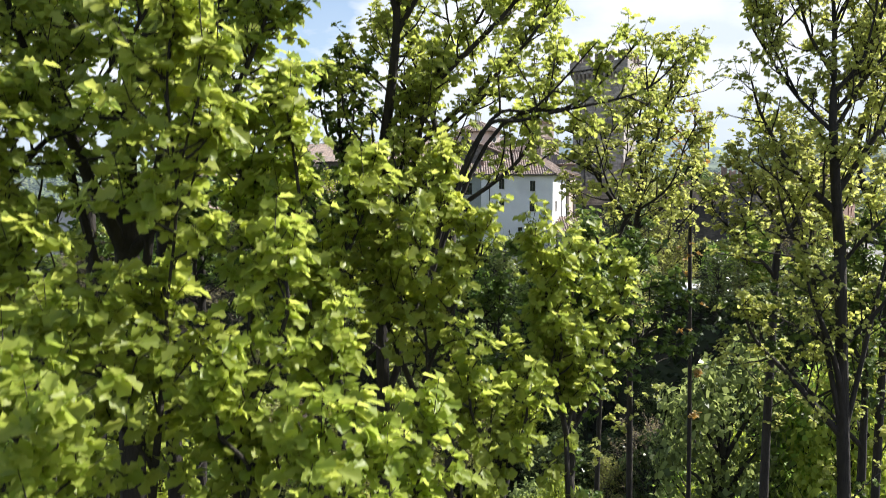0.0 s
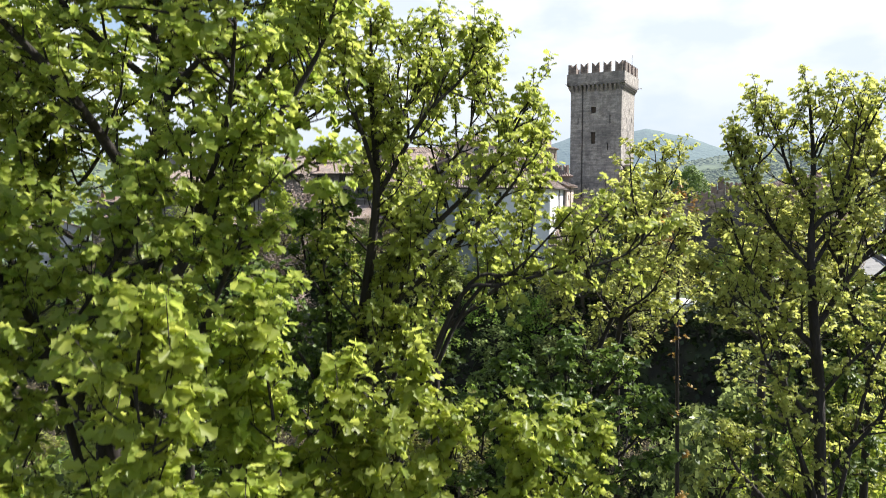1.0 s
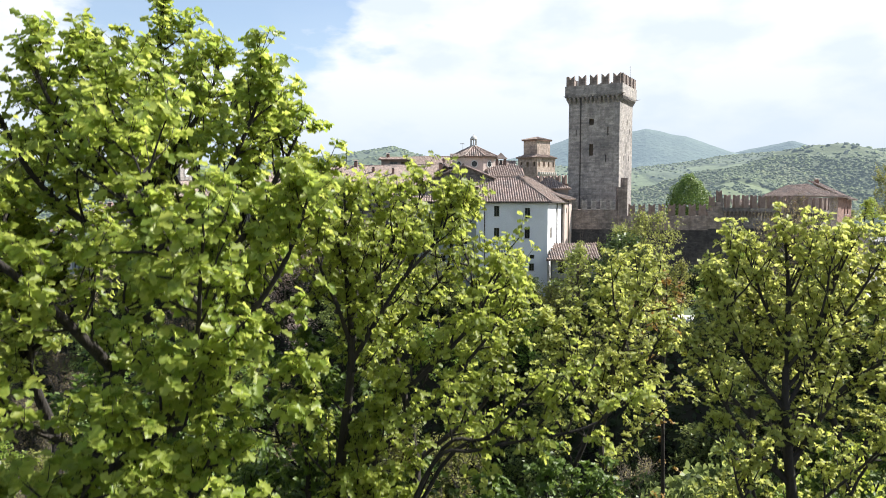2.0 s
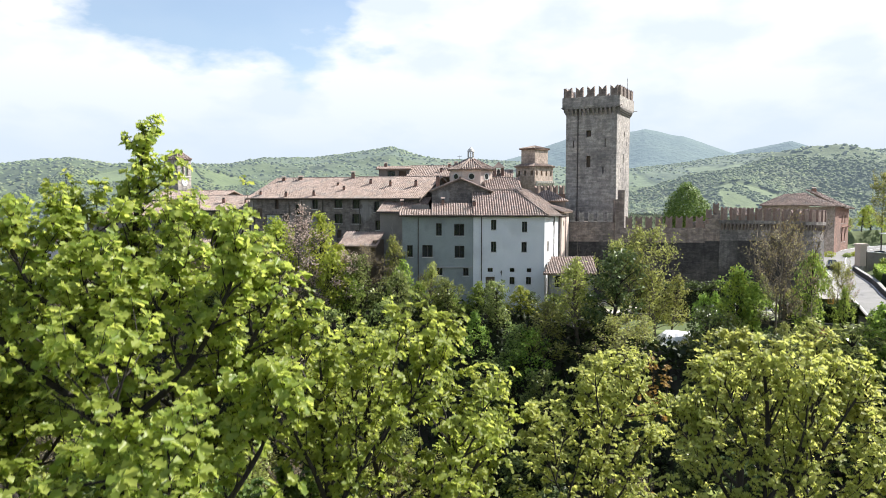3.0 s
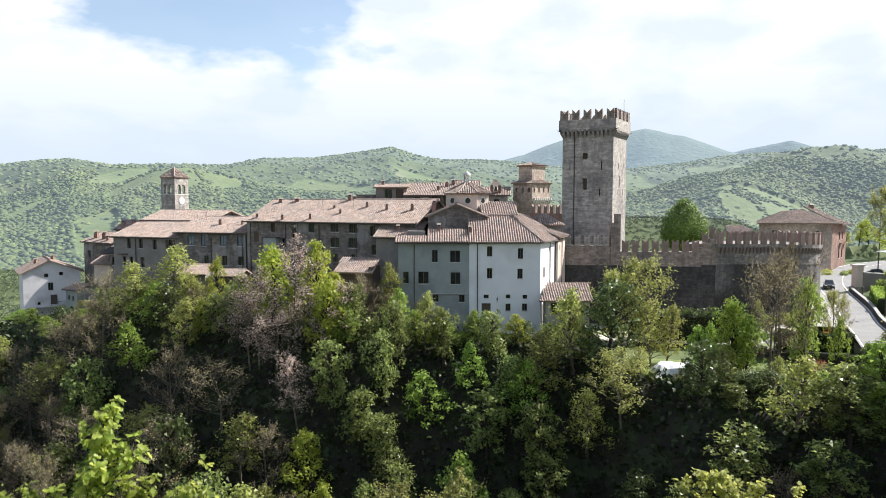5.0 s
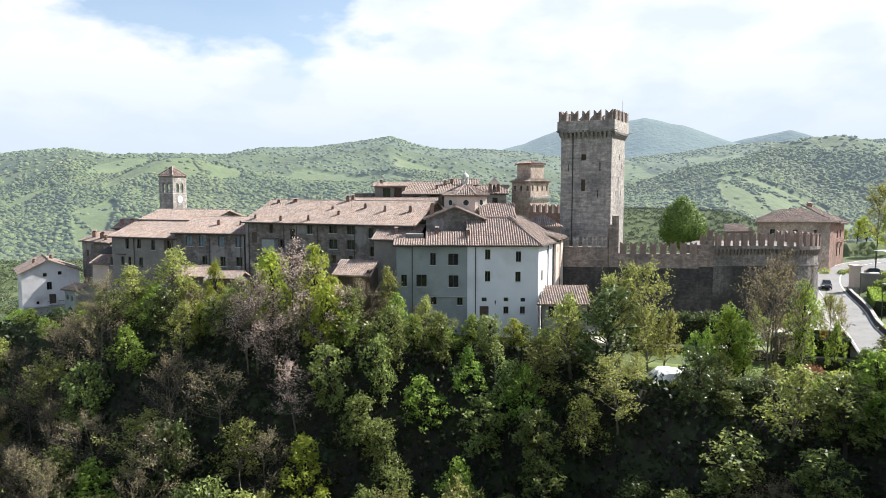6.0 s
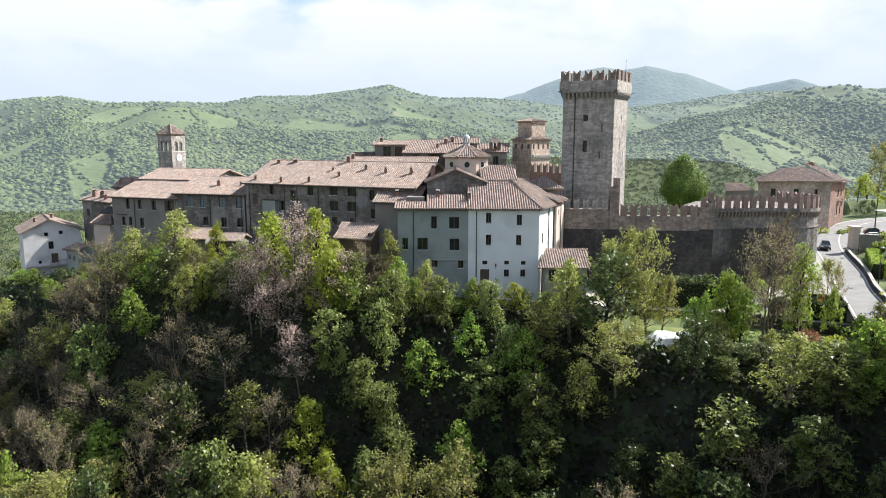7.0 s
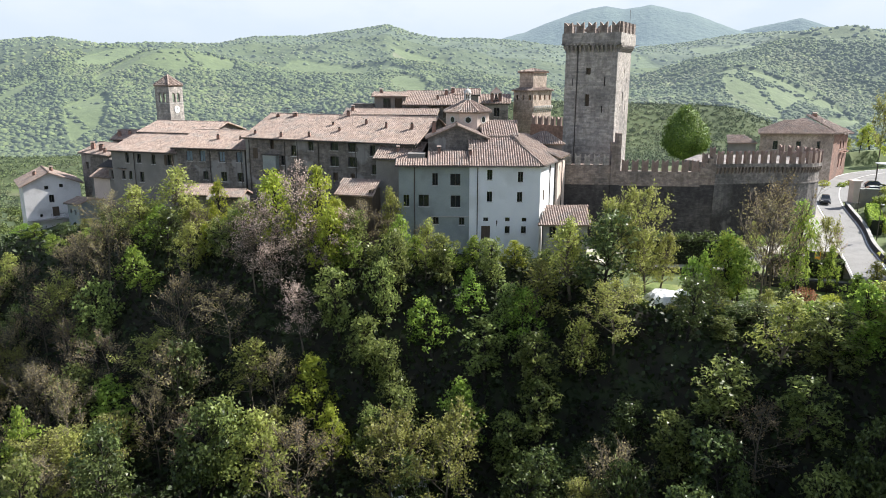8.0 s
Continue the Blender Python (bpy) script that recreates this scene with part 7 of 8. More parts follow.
def forest():
    """The slope below the village, on a loose grid."""
    x = -104.0
    while x < 84:
        e = lerp_table(EDGE, x)
        row = 0
        y = e - 1.5
        while y > e - (44 if x < -35 else 31):
            px, py = x + float(RNG.uniform(-2.0, 2.0)), y + float(RNG.uniform(-1.9, 1.9))
            g = ground_z(px, py)
            h = float(RNG.uniform(7.0, 13.0))
            if row == 0:
                h = float(RNG.uniform(3.5, 5.5))
            if px < -60:
                h = float(RNG.uniform(1.2, 2.2)) if row == 0 else min(h, 2.0 + 2.2 * row)
            elif px < -50 and row < 3:
                h = min(h, 2.5 + 1.3 * row)
            if 26 < px < 62 and py > e - 5:
                h = float(RNG.uniform(1.8, 3.2))
            if any(math.hypot(px - q[1], py - q[2]) < 3.4 or (abs(px - q[1]) < 2.4 and 0 < q[2] - py < 6.0) for q in STAND):
                y -= 4.5
                row += 1
                continue
            if (px < -64 and row < 2) or (px < -33 and row > 5 and RNG.random() < 0.5):
                y -= 4.7
                row += 1
                continue
            kinds, wts = ["ivy", "maple", "olive", "fresh", "bud", "blossom", "budding", "shade_ivy"], [0.3, 0.16, 0.1, 0.04, 0.06, 0.02, 0.08, 0.24]
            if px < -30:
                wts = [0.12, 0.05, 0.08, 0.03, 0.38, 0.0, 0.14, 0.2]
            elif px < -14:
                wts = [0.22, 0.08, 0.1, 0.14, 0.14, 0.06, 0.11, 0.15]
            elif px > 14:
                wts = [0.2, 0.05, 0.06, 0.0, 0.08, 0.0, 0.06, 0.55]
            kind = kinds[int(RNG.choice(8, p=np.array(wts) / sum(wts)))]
            slope_tree(kind, px, py, g + h, float(RNG.uniform(0.85, 1.2)))
            y -= 4.7 if px < -33 else 4.4
            row += 1
        x += 4.6


forest()


def hillside():
    """Trees below the camera on the near side of the valley."""
    for i in range(46):
        x, y = float(RNG.uniform(-34, 36)), float(RNG.uniform(19, 52))
        if abs(x - 8) < 3 and abs(y - 20) < 4:
            continue
        top = 51.2 - 0.66 * y - float(RNG.uniform(2.0, 7.0)) - max(0, (abs(x) - 22) * 0.1)
        if top - ground_z(x, y) > 3:
            slope_tree(["maple", "olive", "ivy", "maple", "fresh"][i % 5], x, y, top, 1.0, 3)


hillside()


def unseen_shade_trees():
    """Tall trees added out of view on the right, to shade the lower slope."""
    for i in range(26):
        x, y = float(RNG.uniform(50, 82)), float(RNG.uniform(52, 96))
        if x < 0.66 * y + 3.5 or road_near(x, y)[0] < 6.5:
            continue
        slope_tree(["shade_ivy", "ivy", "olive"][i % 3], x, y, float(RNG.uniform(39, 45)), 1.5)


unseen_shade_trees()


def undergrowth():
    """Low leafy cover on the slope and in the valley."""
    n = 52000
    x = RNG.uniform(-105, 85, n)
    e = np.interp(x, [p[0] for p in EDGE], [p[1] for p in EDGE])
    y = e + 1.5 - RNG.uniform(0, 36, n) * np.where(x < -33, 1.35, 1.0)
    z = np.array([ground_z(a, b) for a, b in zip(x, y)])
    c = np.stack([x, y, z + RNG.random(n) ** 2 * 1.4], 1)
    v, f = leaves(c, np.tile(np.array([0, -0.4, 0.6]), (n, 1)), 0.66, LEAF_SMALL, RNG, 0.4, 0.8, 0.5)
    ob = new("undergrowth", fast_mesh("undergrowth", v, f, L_UNDER_SHADE))
    tagged(ob, "ivy and bramble undergrowth covering the steep slope, darkened for shade between the trees", "undergrowth", kind="stuff")


undergrowth()

# lone round tree behind the curtain wall
rng = np.random.default_rng(77)
rt = thing("round_tree", (58.4, 173.5, 28), "dense dark green egg-shaped tree behind the castle wall", "tree")
rw = Geo().tube([(0, 0, 0), (0, 0, 3.5), (0, 0, 9)], [0.35, 0.3, 0.1], 8)
c = new("trunk", mesh("trunk", *rw.vf, M_BARK, True))
c.parent = rt
n = 14000
d = rng.normal(0, 1, (n, 3))
d /= np.linalg.norm(d, axis=1, keepdims=True)
bump = np.array([noise.noise(Vector(q) * 2.6) for q in d])
tz = d[:, 2]
rad = (1 + 0.22 * bump) * (0.8 + 0.2 * rng.random(n))
wide = np.where(tz > 0, 1 - 0.34 * tz ** 2, 1.0)
c0 = np.stack([d[:, 0] * 5.3 * rad * wide, d[:, 1] * 5.3 * rad * wide, 8.4 + tz * np.where(tz > 0, 7.8, 4.6) * rad], 1)
v, f = leaves(c0, d * 0.7, 0.38, LEAF_SMALL, rng, 0.3, 0.6, 0.4, d)
c = new("crown", fast_mesh("crown", v, f, L_ROUND))
c.parent = rt


# ---- woods on the far hills ----
def far_woods():
    """Tree crowns over the hills, denser in the woods and in hedgerows between the fields."""
    ring = [(math.cos(k * 1.2566), math.sin(k * 1.2566)) for k in range(5)]
    iv = np.array([(x, y, -0.35) for x, y in ring] + [(0.86 * x, 0.86 * y, 0.5) for x, y in ring] + [(0, 0, 1.05)])
    it = np.array([q for k in range(5) for q in ((k, (k + 1) % 5, 5 + k), ((k + 1) % 5, 5 + (k + 1) % 5, 5 + k), (5 + k, 5 + (k + 1) % 5, 10))])
    rng = np.random.default_rng(5)
    groups = {(far, k): [] for far in range(4) for k in range(3)}
    tries = made = 0
    while made < 66000 and tries < 300000:
        tries += 1
        b = rng.uniform(-33.5, 33.5)
        r = 230 + 1170 * rng.random() ** 0.66 if rng.random() < 0.82 else rng.uniform(1400, 2950)
        x, y = r * math.sin(radians(b)), r * math.cos(radians(b))
        if (y < 225 and x > -95) or (5 < b < 34 and r < 330):
            continue
        k = cover(x, y)
        hedge = abs(noise.noise(Vector((x * 0.006, y * 0.004, 40.0)))) < 0.02
        if r > 1500 and not hedge and rng.random() > (0.7 if k > -0.45 else 0.01):
            continue
        if r <= 1500 and k < -0.5 and not hedge and rng.random() > 0.015:
            continue
        s = rng.uniform(0.55, 1.3) * (1.9 if r < 450 else 1.9 if r < 800 else 2.15 if r < 1400 else 3.2)
        tone = 0.5 + 0.8 * noise.noise(Vector((x * 0.008, y * 0.006, 60.0))) + rng.normal(0, 0.2)
        groups[(0 if r < 450 else 1 if r < 800 else 2 if r < 1500 else 3, 0 if tone < 0.4 else 1 if tone < 0.8 else 2)].append((x, y, ground_z(x, y) + canopy(x, y, r, k), s))
        made += 1
    for far in range(4):
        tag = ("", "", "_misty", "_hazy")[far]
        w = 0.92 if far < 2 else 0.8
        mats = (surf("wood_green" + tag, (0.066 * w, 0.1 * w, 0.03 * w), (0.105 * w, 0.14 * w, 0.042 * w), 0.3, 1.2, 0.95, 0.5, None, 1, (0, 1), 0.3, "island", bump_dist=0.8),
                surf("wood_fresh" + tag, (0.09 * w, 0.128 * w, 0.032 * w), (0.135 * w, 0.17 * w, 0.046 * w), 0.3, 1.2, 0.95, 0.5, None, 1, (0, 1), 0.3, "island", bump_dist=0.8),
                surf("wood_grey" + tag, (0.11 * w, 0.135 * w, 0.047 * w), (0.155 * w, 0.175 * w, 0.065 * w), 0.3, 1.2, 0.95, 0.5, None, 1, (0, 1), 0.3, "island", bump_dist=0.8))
        for gi, name in ((0, "green"), (1, "lime"), (2, "greyish")):
            a = np.array(groups[(far, gi)])
            n = len(a)
            # crowns beyond the nearest band glow for haze, more with each band
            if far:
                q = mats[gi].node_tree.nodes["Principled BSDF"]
                q.inputs["Emission Color"].default_value, q.inputs["Emission Strength"].default_value = (*HAZE_GLOW, 1), (0, 0.06, 0.22, 0.29)[far]
            if far > 1:
                jit = 1 + rng.normal(0, 0.28, (n, len(iv), 1))
                sc = a[:, 3:4] * rng.uniform(0.8, 1.2, (n, 3)) * np.array([1.4, 1.4, 0.72])
                v = (a[:, None, :3] + iv[None] * jit * sc[:, None, :] + np.array([0, 0, 0.3]) * sc[:, None, 2:3]).reshape(-1, 3)
                f = ((np.arange(n) * len(iv))[:, None, None] + it[None]).reshape(-1, 3)
            else:
                m = 22 if far else 45
                d = rng.normal(0, 1, (n * m, 3))
                d[:, 2] = np.abs(d[:, 2]) * 0.9 - 0.1
                d /= np.linalg.norm(d, axis=1, keepdims=True)
                sz = np.repeat(a[:, 3], m)
                cen = np.repeat(a[:, :3], m, axis=0) + d * (sz * (0.6 + 0.5 * rng.random(n * m)))[:, None] * np.array([1.1, 1.1, 1.2])
                v, f = leaves(cen, d, 1.0, LEAF_SMALL, rng, 0.2, 0.6, 0.3, d, 0.5)
                mid = np.repeat(cen, 4, axis=0)
                v = mid + (v - mid) * np.repeat(sz * (0.6 if far else 0.42), 4)[:, None]
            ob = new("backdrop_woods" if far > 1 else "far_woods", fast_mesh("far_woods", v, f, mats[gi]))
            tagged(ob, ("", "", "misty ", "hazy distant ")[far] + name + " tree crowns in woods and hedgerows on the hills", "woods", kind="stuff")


far_woods()


# ---- road, gardens and the lower right of the castle ----
def strip(pts, left, right, lift):
    """A ribbon along a line of x, y, z points."""
    v, f = [], []
    for i, p in enumerate(pts):
        a, b = Vector(pts[max(0, i - 1)]), Vector(pts[min(len(pts) - 1, i + 1)])
        d = (b - a)
        d.z = 0
        d.normalize()
        n = Vector((d.y, -d.x, 0))
        q = Vector(p) + Vector((0, 0, lift))
        v += [q + n * left, q + n * right]
        if i:
            k = 2 * i
            f.append((k - 2, k - 1, k + 1, k))
    return v, f


def fine(pts, steps=6):
    out = []
    n = len(pts)
    for i in range(n - 1):
        p0, p1, p2, p3 = (Vector(pts[max(0, i - 1)]), Vector(pts[i]), Vector(pts[i + 1]), Vector(pts[min(n - 1, i + 2)]))
        for k in range(steps):
            t = k / steps
            out.append(0.5 * ((2 * p1) + (p2 - p0) * t + (2 * p0 - 5 * p1 + 4 * p2 - p3) * t * t + (3 * p1 - p0 - 3 * p2 + p3) * t ** 3))
    out.append(Vector(pts[-1]))
    return out


RF = fine(ROAD)
road = thing("road", ROAD[3], "pale asphalt road curving round the bastion", "road", kind="structure")
part("carriageway", strip(RF, -2.6, 2.4, 0.03), M_ASPHALT, road)
part("edge_line", strip(RF, -2.35, -2.2, 0.036), M_PAINT, road, "white painted edge line")
part("edge_line", strip(RF, 2.05, 2.2, 0.036), M_PAINT, road, "white painted edge line")
part("verge", strip(RF[8:40], -6.5, -2.6, 0.0), surf("gravel_verge", (0.26, 0.25, 0.225), (0.34, 0.325, 0.295), 0.6, 18, 0.95, 0.3), road, "pale gravel verge below the bastion")
part("yard", strip(RF[27:52], 2.4, 15, 0.0), M_ASPHALT, road, "pale asphalt yard beside the road")
kerb = thing("road_wall", ROAD[2], "low stone wall along the road with pale coping", "wall", kind="structure")
KL = RF[6:26]
lo, hi = strip(KL, 2.45, 2.9, -0.4)[0], strip(KL, 2.45, 2.9, 0.75)[0]
n2 = len(lo)
fs = []
for i in range(0, n2 - 2, 2):
    fs += [(i, i + 2, n2 + i + 2, n2 + i), (i + 3, i + 1, n2 + i + 1, n2 + i + 3)]
fs += [(1, 0, n2, n2 + 1), (n2 - 2, n2 - 1, 2 * n2 - 1, 2 * n2 - 2)]
# dark stone on the body stands for the shade on its road face
part("wall_body", (lo + hi, fs), M_STONE_DARK, kerb)
cl = strip(KL, 2.42, 2.93, 0.76)[0]
ct = [q + Vector((0, 0, 0.1)) for q in cl]
fs2 = [(i, i + 1, i + 3, i + 2) for i in range(0, n2 - 2, 2)]
part("coping", (cl + ct, [tuple(j + n2 for j in q) for q in fs2] + [q[::-1] for q in fs2] + [(i, i + 2, n2 + i + 2, n2 + i) for i in range(0, n2 - 2, 2)] + [(i + 3, i + 1, n2 + i + 1, n2 + i + 3) for i in range(0, n2 - 2, 2)]), M_BASE, kerb)

gp2 = thing("gate_pier", (77.6, 134.0, 27), "tall tan plastered gate pier with a pale cap", "gate pier")
part("pier", Geo().prism([(76.9, 133.2), (78.3, 133.4), (78.2, 134.9), (76.8, 134.7)], 26, 32.0).vf, M_PINK, gp2)
part("cap", Geo().prism([(76.7, 133.0), (78.5, 133.2), (78.4, 135.1), (76.6, 134.9)], 32.0, 32.3).vf, M_PINK, gp2)
part("plinth", Geo().prism([(76.7, 133.0), (78.5, 133.2), (78.4, 135.1), (76.6, 134.9)], 26, 28.2).vf, M_STONE, gp2)
yw = thing("yard_wall", (82, 134, 27), "tan yard wall sloping away from the gate pier", "wall", kind="structure")
part("wall_body", ([(78.3, 134.2, 26), (92, 137, 26), (92, 137.4, 26), (78.3, 134.6, 26), (78.3, 134.2, 30.7), (92, 137, 29.6), (92, 137.4, 29.6), (78.3, 134.6, 30.7)],
                   [(3, 2, 1, 0), (4, 5, 6, 7), (0, 1, 5, 4), (1, 2, 6, 5), (2, 3, 7, 6), (3, 0, 4, 7)]), M_CREAM, yw)
part("coping", ([(78.2, 134.1, 30.72), (92.1, 136.9, 29.62), (92.1, 137.5, 29.62), (78.2, 134.7, 30.72), (78.2, 134.1, 30.86), (92.1, 136.9, 29.76), (92.1, 137.5, 29.76), (78.2, 134.7, 30.86)],
                [(3, 2, 1, 0), (4, 5, 6, 7), (0, 1, 5, 4), (1, 2, 6, 5), (2, 3, 7, 6), (3, 0, 4, 7)]), M_SILL, yw)


def lamp_post(x, y, z, h, arm):
    ob = thing("street_lamp", (x, y, z), "slim grey metal street lamp by the road", "street lamp", "street lamps along the road")
    part("pole", Geo().tube([(x, y, z - 0.3), (x, y, z + h)], [0.07, 0.05], 6).vf, M_PIPE, ob)
    part("head", Geo().box((x - 0.15, y - arm, z + h), (0.3, 0, 0), (0, arm, 0), (0, 0, 0.14)).vf, M_SILL, ob)


lamp_post(76.6, 130.6, 27.0, 4.2, 0.9)
lamp_post(66.4, 107.2, 27.2, 5.2, 0.7)
lamp_post(81.5, 132.8, 28.0, 3.4, 0.6)


def car_body(length, width, height):
    """A hatchback shell by cross-sections: x across, y along."""
    prof = [(0.0, 0.42, 0.62, 0.70), (0.04, 0.36, 0.80, 0.86), (0.10, 0.30, 0.92, 0.95), (0.27, 0.26, 0.98, 1.0), (0.36, 0.26, 1.02, 1.0), (0.60, 0.26, 1.02, 1.0), (0.88, 0.28, 1.02, 0.98), (0.97, 0.34, 0.95, 0.93), (1.0, 0.42, 0.85, 0.86)]
    v, f = [], []
    for t, lo, hi, w in prof:
        y = (t - 0.5) * length
        hw = width / 2 * w
        v += [(-hw * 0.9, y, lo), (-hw, y, (lo + hi) / 2), (-hw * 0.95, y, hi), (hw * 0.95, y, hi), (hw, y, (lo + hi) / 2), (hw * 0.9, y, lo)]
    for i in range(len(prof) - 1):
        for k in range(6):
            a, b = i * 6 + k, i * 6 + (k + 1) % 6
            f.append((a, a + 6, b + 6, b))
    f += [tuple(range(5, -1, -1))[::-1][::-1], tuple(len(v) - 6 + k for k in range(6))]
    return v, f


def car_cabin(length, width, height):
    sec = [(0.27, 0.98, 0.86), (0.41, height, 0.70), (0.62, height + 0.02, 0.72), (0.83, height - 0.06, 0.70), (0.97, 1.0, 0.84)]
    v, f = [], []
    for t, z, w in sec:
        y = (t - 0.5) * length
        v += [(-width / 2 * 0.93, y, 0.98), (-width / 2 * w, y, z), (width / 2 * w, y, z), (width / 2 * 0.93, y, 0.98)]
    for i in range(len(sec) - 1):
        for k in range(3):
            a = i * 4 + k
            f.append((a, a + 4, a + 5, a + 1))
    return v, f


def car(x, y, z, turn, paint, label):
    ob = thing("car", (x, y, z), label, "car", "parked cars")
    ob.rotation_euler = (0, 0, turn)
    L, W, H = 4.3, 1.82, 1.58

    def sub(name, vf, mat, parent=None, at=None, smooth=False):
        o = new(name, mesh(name, *vf, mat, smooth))
        o.parent = parent or ob
        if at:
            o.location = at
        return o

    sub("body", car_body(L, W, H), paint)
    sub("cabin_glass", car_cabin(L, W, H), M_GLASS)
    sub("roof_panel", Geo().add([(-0.6, -0.34, H + 0.012), (0.6, -0.34, H + 0.012), (0.62, 0.5, H + 0.03), (0.6, 1.3, H - 0.04), (-0.6, 1.3, H - 0.04), (-0.62, 0.5, H + 0.03),
                                 (-0.62, -0.34, H - 0.03), (0.62, -0.34, H - 0.03), (0.64, 1.3, H - 0.09), (-0.64, 1.3, H - 0.09)],
                                [(0, 1, 2, 5), (5, 2, 3, 4), (6, 7, 1, 0), (7, 8, 3, 2, 1), (8, 9, 4, 3), (9, 6, 0, 5, 4)]).vf, paint)
    for sx in (-1, 1):
        for sy in (-1.28, 1.3):
            wheel = sub("wheel", Geo().tube([(-0.1, 0, 0), (0.1, 0, 0)], [0.33, 0.33], 14).vf, M_TYRE, None, (sx * 0.8, sy, 0.33))
            sub("rim", Geo().tube([(0, 0, 0), (sx * 0.115, 0, 0)], [0.2, 0.18], 10).vf, M_SILL, wheel)
        sub("headlight", Geo().box((sx * 0.62 - 0.17, -2.07, 0.66), (0.34, 0, 0), (0, 0.09, 0), (0, 0, 0.16)).vf, M_PAINT)
        sub("tail_light", Geo().box((sx * 0.68 - 0.12, 1.98, 0.74), (0.24, 0, 0), (0, 0.12, 0), (0, 0, 0.2)).vf, M_TAIL)
    return ob


M_TYRE = surf("tyre", (0.02, 0.02, 0.02), (0.035, 0.035, 0.035), 6, 40, 0.85, 0.2)
M_TAIL = surf("tail_lens", (0.25, 0.015, 0.012), (0.32, 0.02, 0.016), 6, 40, 0.25, 0.0)
M_CAR1 = surf("dark_grey_paint", (0.045, 0.047, 0.052), (0.06, 0.062, 0.068), 2, 60, 0.25, 0.0, metal=0.4)
M_CAR2 = surf("silver_paint", (0.55, 0.56, 0.58), (0.62, 0.63, 0.65), 2, 60, 0.28, 0.0, metal=0.5)
M_CAR3 = surf("white_paint", (0.74, 0.75, 0.76), (0.8, 0.8, 0.8), 2, 60, 0.3, 0.0)
car(74.2, 137.6, 27.38, radians(-24), M_CAR1, "dark grey hatchback on the road beside the bastion")
car(-5.0, 77.8, ground_z(-5.0, 77.8) + 0.05, radians(12), M_CAR3, "white car parked at the foot of the wooded slope")
car(-2.2, 77.8, ground_z(-2.2, 77.8) + 0.05, radians(8), M_CAR2, "silver car parked at the foot of the wooded slope")
car(89.2, 146.5, ground_z(89.2, 146.5) + 0.05, radians(80), M_CAR3, "white car parked in the yard by the road")
car(92.0, 151.5, ground_z(92.0, 151.5) + 0.05, radians(70), M_CAR1, "dark car parked in the yard by the road")

cn = thing("yard_canopy", (92, 150, 28), "open shelter with a pale flat roof in the yard", "shelter")
part("roof", Geo().box((93.0, 148.8, 33.2), (5.5, 1.0, 0), (-0.8, 4.2, 0), (0, 0, 0.18)).vf, M_WHITE, cn)
for dx, dy in ((0.2, 0.3), (5.2, 1.2), (-0.4, 4.0), (4.5, 4.8)):
    part("post", Geo().box((93.0 + dx, 148.8 + dy, 26.5), (0.18, 0, 0), (0, 0.18, 0), (0, 0, 6.7)).vf, M_PIPE, cn)


def leafy(name, label, category, centres, dirs, size, mat, at, kind="", seed=3):
    rng = np.random.default_rng(seed)
    v, f = leaves(np.array(centres), np.array(dirs), size, LEAF_SMALL, rng, 0.2, 0.6)
    ob = new(name, fast_mesh(name, v, f, mat))
    return tagged(ob, label, category, kind=kind)


def hedge(label, a, b, z0, h, w, mat, seed, spikes=0.0):
    """A clipped hedge: leaves over a long rounded box on a twiggy core."""
    rng = np.random.default_rng(seed)
    a, b = np.array(a, dtype=float), np.array(b, dtype=float)
    ln = np.linalg.norm(b - a)
    d = (b - a) / ln
    nrm = np.array([d[1], -d[0]])
    n = int(ln * 300)
    u, s, t = rng.random(n) * ln, rng.uniform(-1, 1, n), rng.random(n) ** 0.6
    top = h * (1 + 0.06 * np.sin(u * 1.7) + spikes * (rng.random(n) ** 3))
    side = np.where(rng.random(n) < 0.6, np.sign(s), s)
    c = np.zeros((n, 3))
    c[:, :2] = a + d * u[:, None] + nrm * (side * w / 2 * (1 - 0.15 * t))[:, None]
    c[:, 2] = z0 + top * np.where(np.abs(side) < 0.99, 0.96, t)
    o = np.zeros((n, 3))
    o[:, :2] = nrm * side[:, None]
    o[:, 2] = 0.5
    ob = thing("hedge", (*((a + b) / 2), z0), label, "hedge")
    v, f = leaves(c, o, 0.3, LEAF_SMALL, rng, 0.2, 0.5)
    lf = new("hedge_leaves", fast_mesh("hedge_leaves", v, f, mat))
    under(lf, ob)
    p = [a + nrm * w * 0.4, b + nrm * w * 0.4, b - nrm * w * 0.4, a - nrm * w * 0.4]
    part("hedge_core", Geo().prism([tuple(q) for q in p], z0 - 1.0, z0 + h * 0.9).vf, surf("hedge_wood", (0.02, 0.025, 0.012), (0.03, 0.035, 0.018), 2, 12, 0.95, 0.3), ob)
    return ob


hedge("tall dark clipped conifer hedge with spiky pale tips", (27.5, 104.5), (41.8, 103.6), 24.0, 4.0, 1.6, L_HEDGE_SHADE, 41, 0.25)
hedge("dark clipped hedge along the playground terrace", (46.2, 98.2), (55.2, 95.7), 23.6, 3.0, 1.5, L_HEDGE_SHADE, 42)
hedge("low clipped hedge on the bank beside the road", (69.5, 112.5), (77.0, 127.0), 27.4, 1.6, 1.8, L_MID, 43)
rw = thing("retaining_wall", (42, 98, 20), "grey stone retaining wall between garden terraces", "wall", kind="structure")
part("wall_body", Geo().prism([(26.5, 101.5), (44.5, 97.4), (44.7, 97.9), (26.6, 102.1)], 19, 24.4).prism([(44.5, 97.4), (57.8, 91.2), (58.1, 91.7), (44.7, 97.9)], 19, 24.0).vf, M_STONE_DARK, rw)
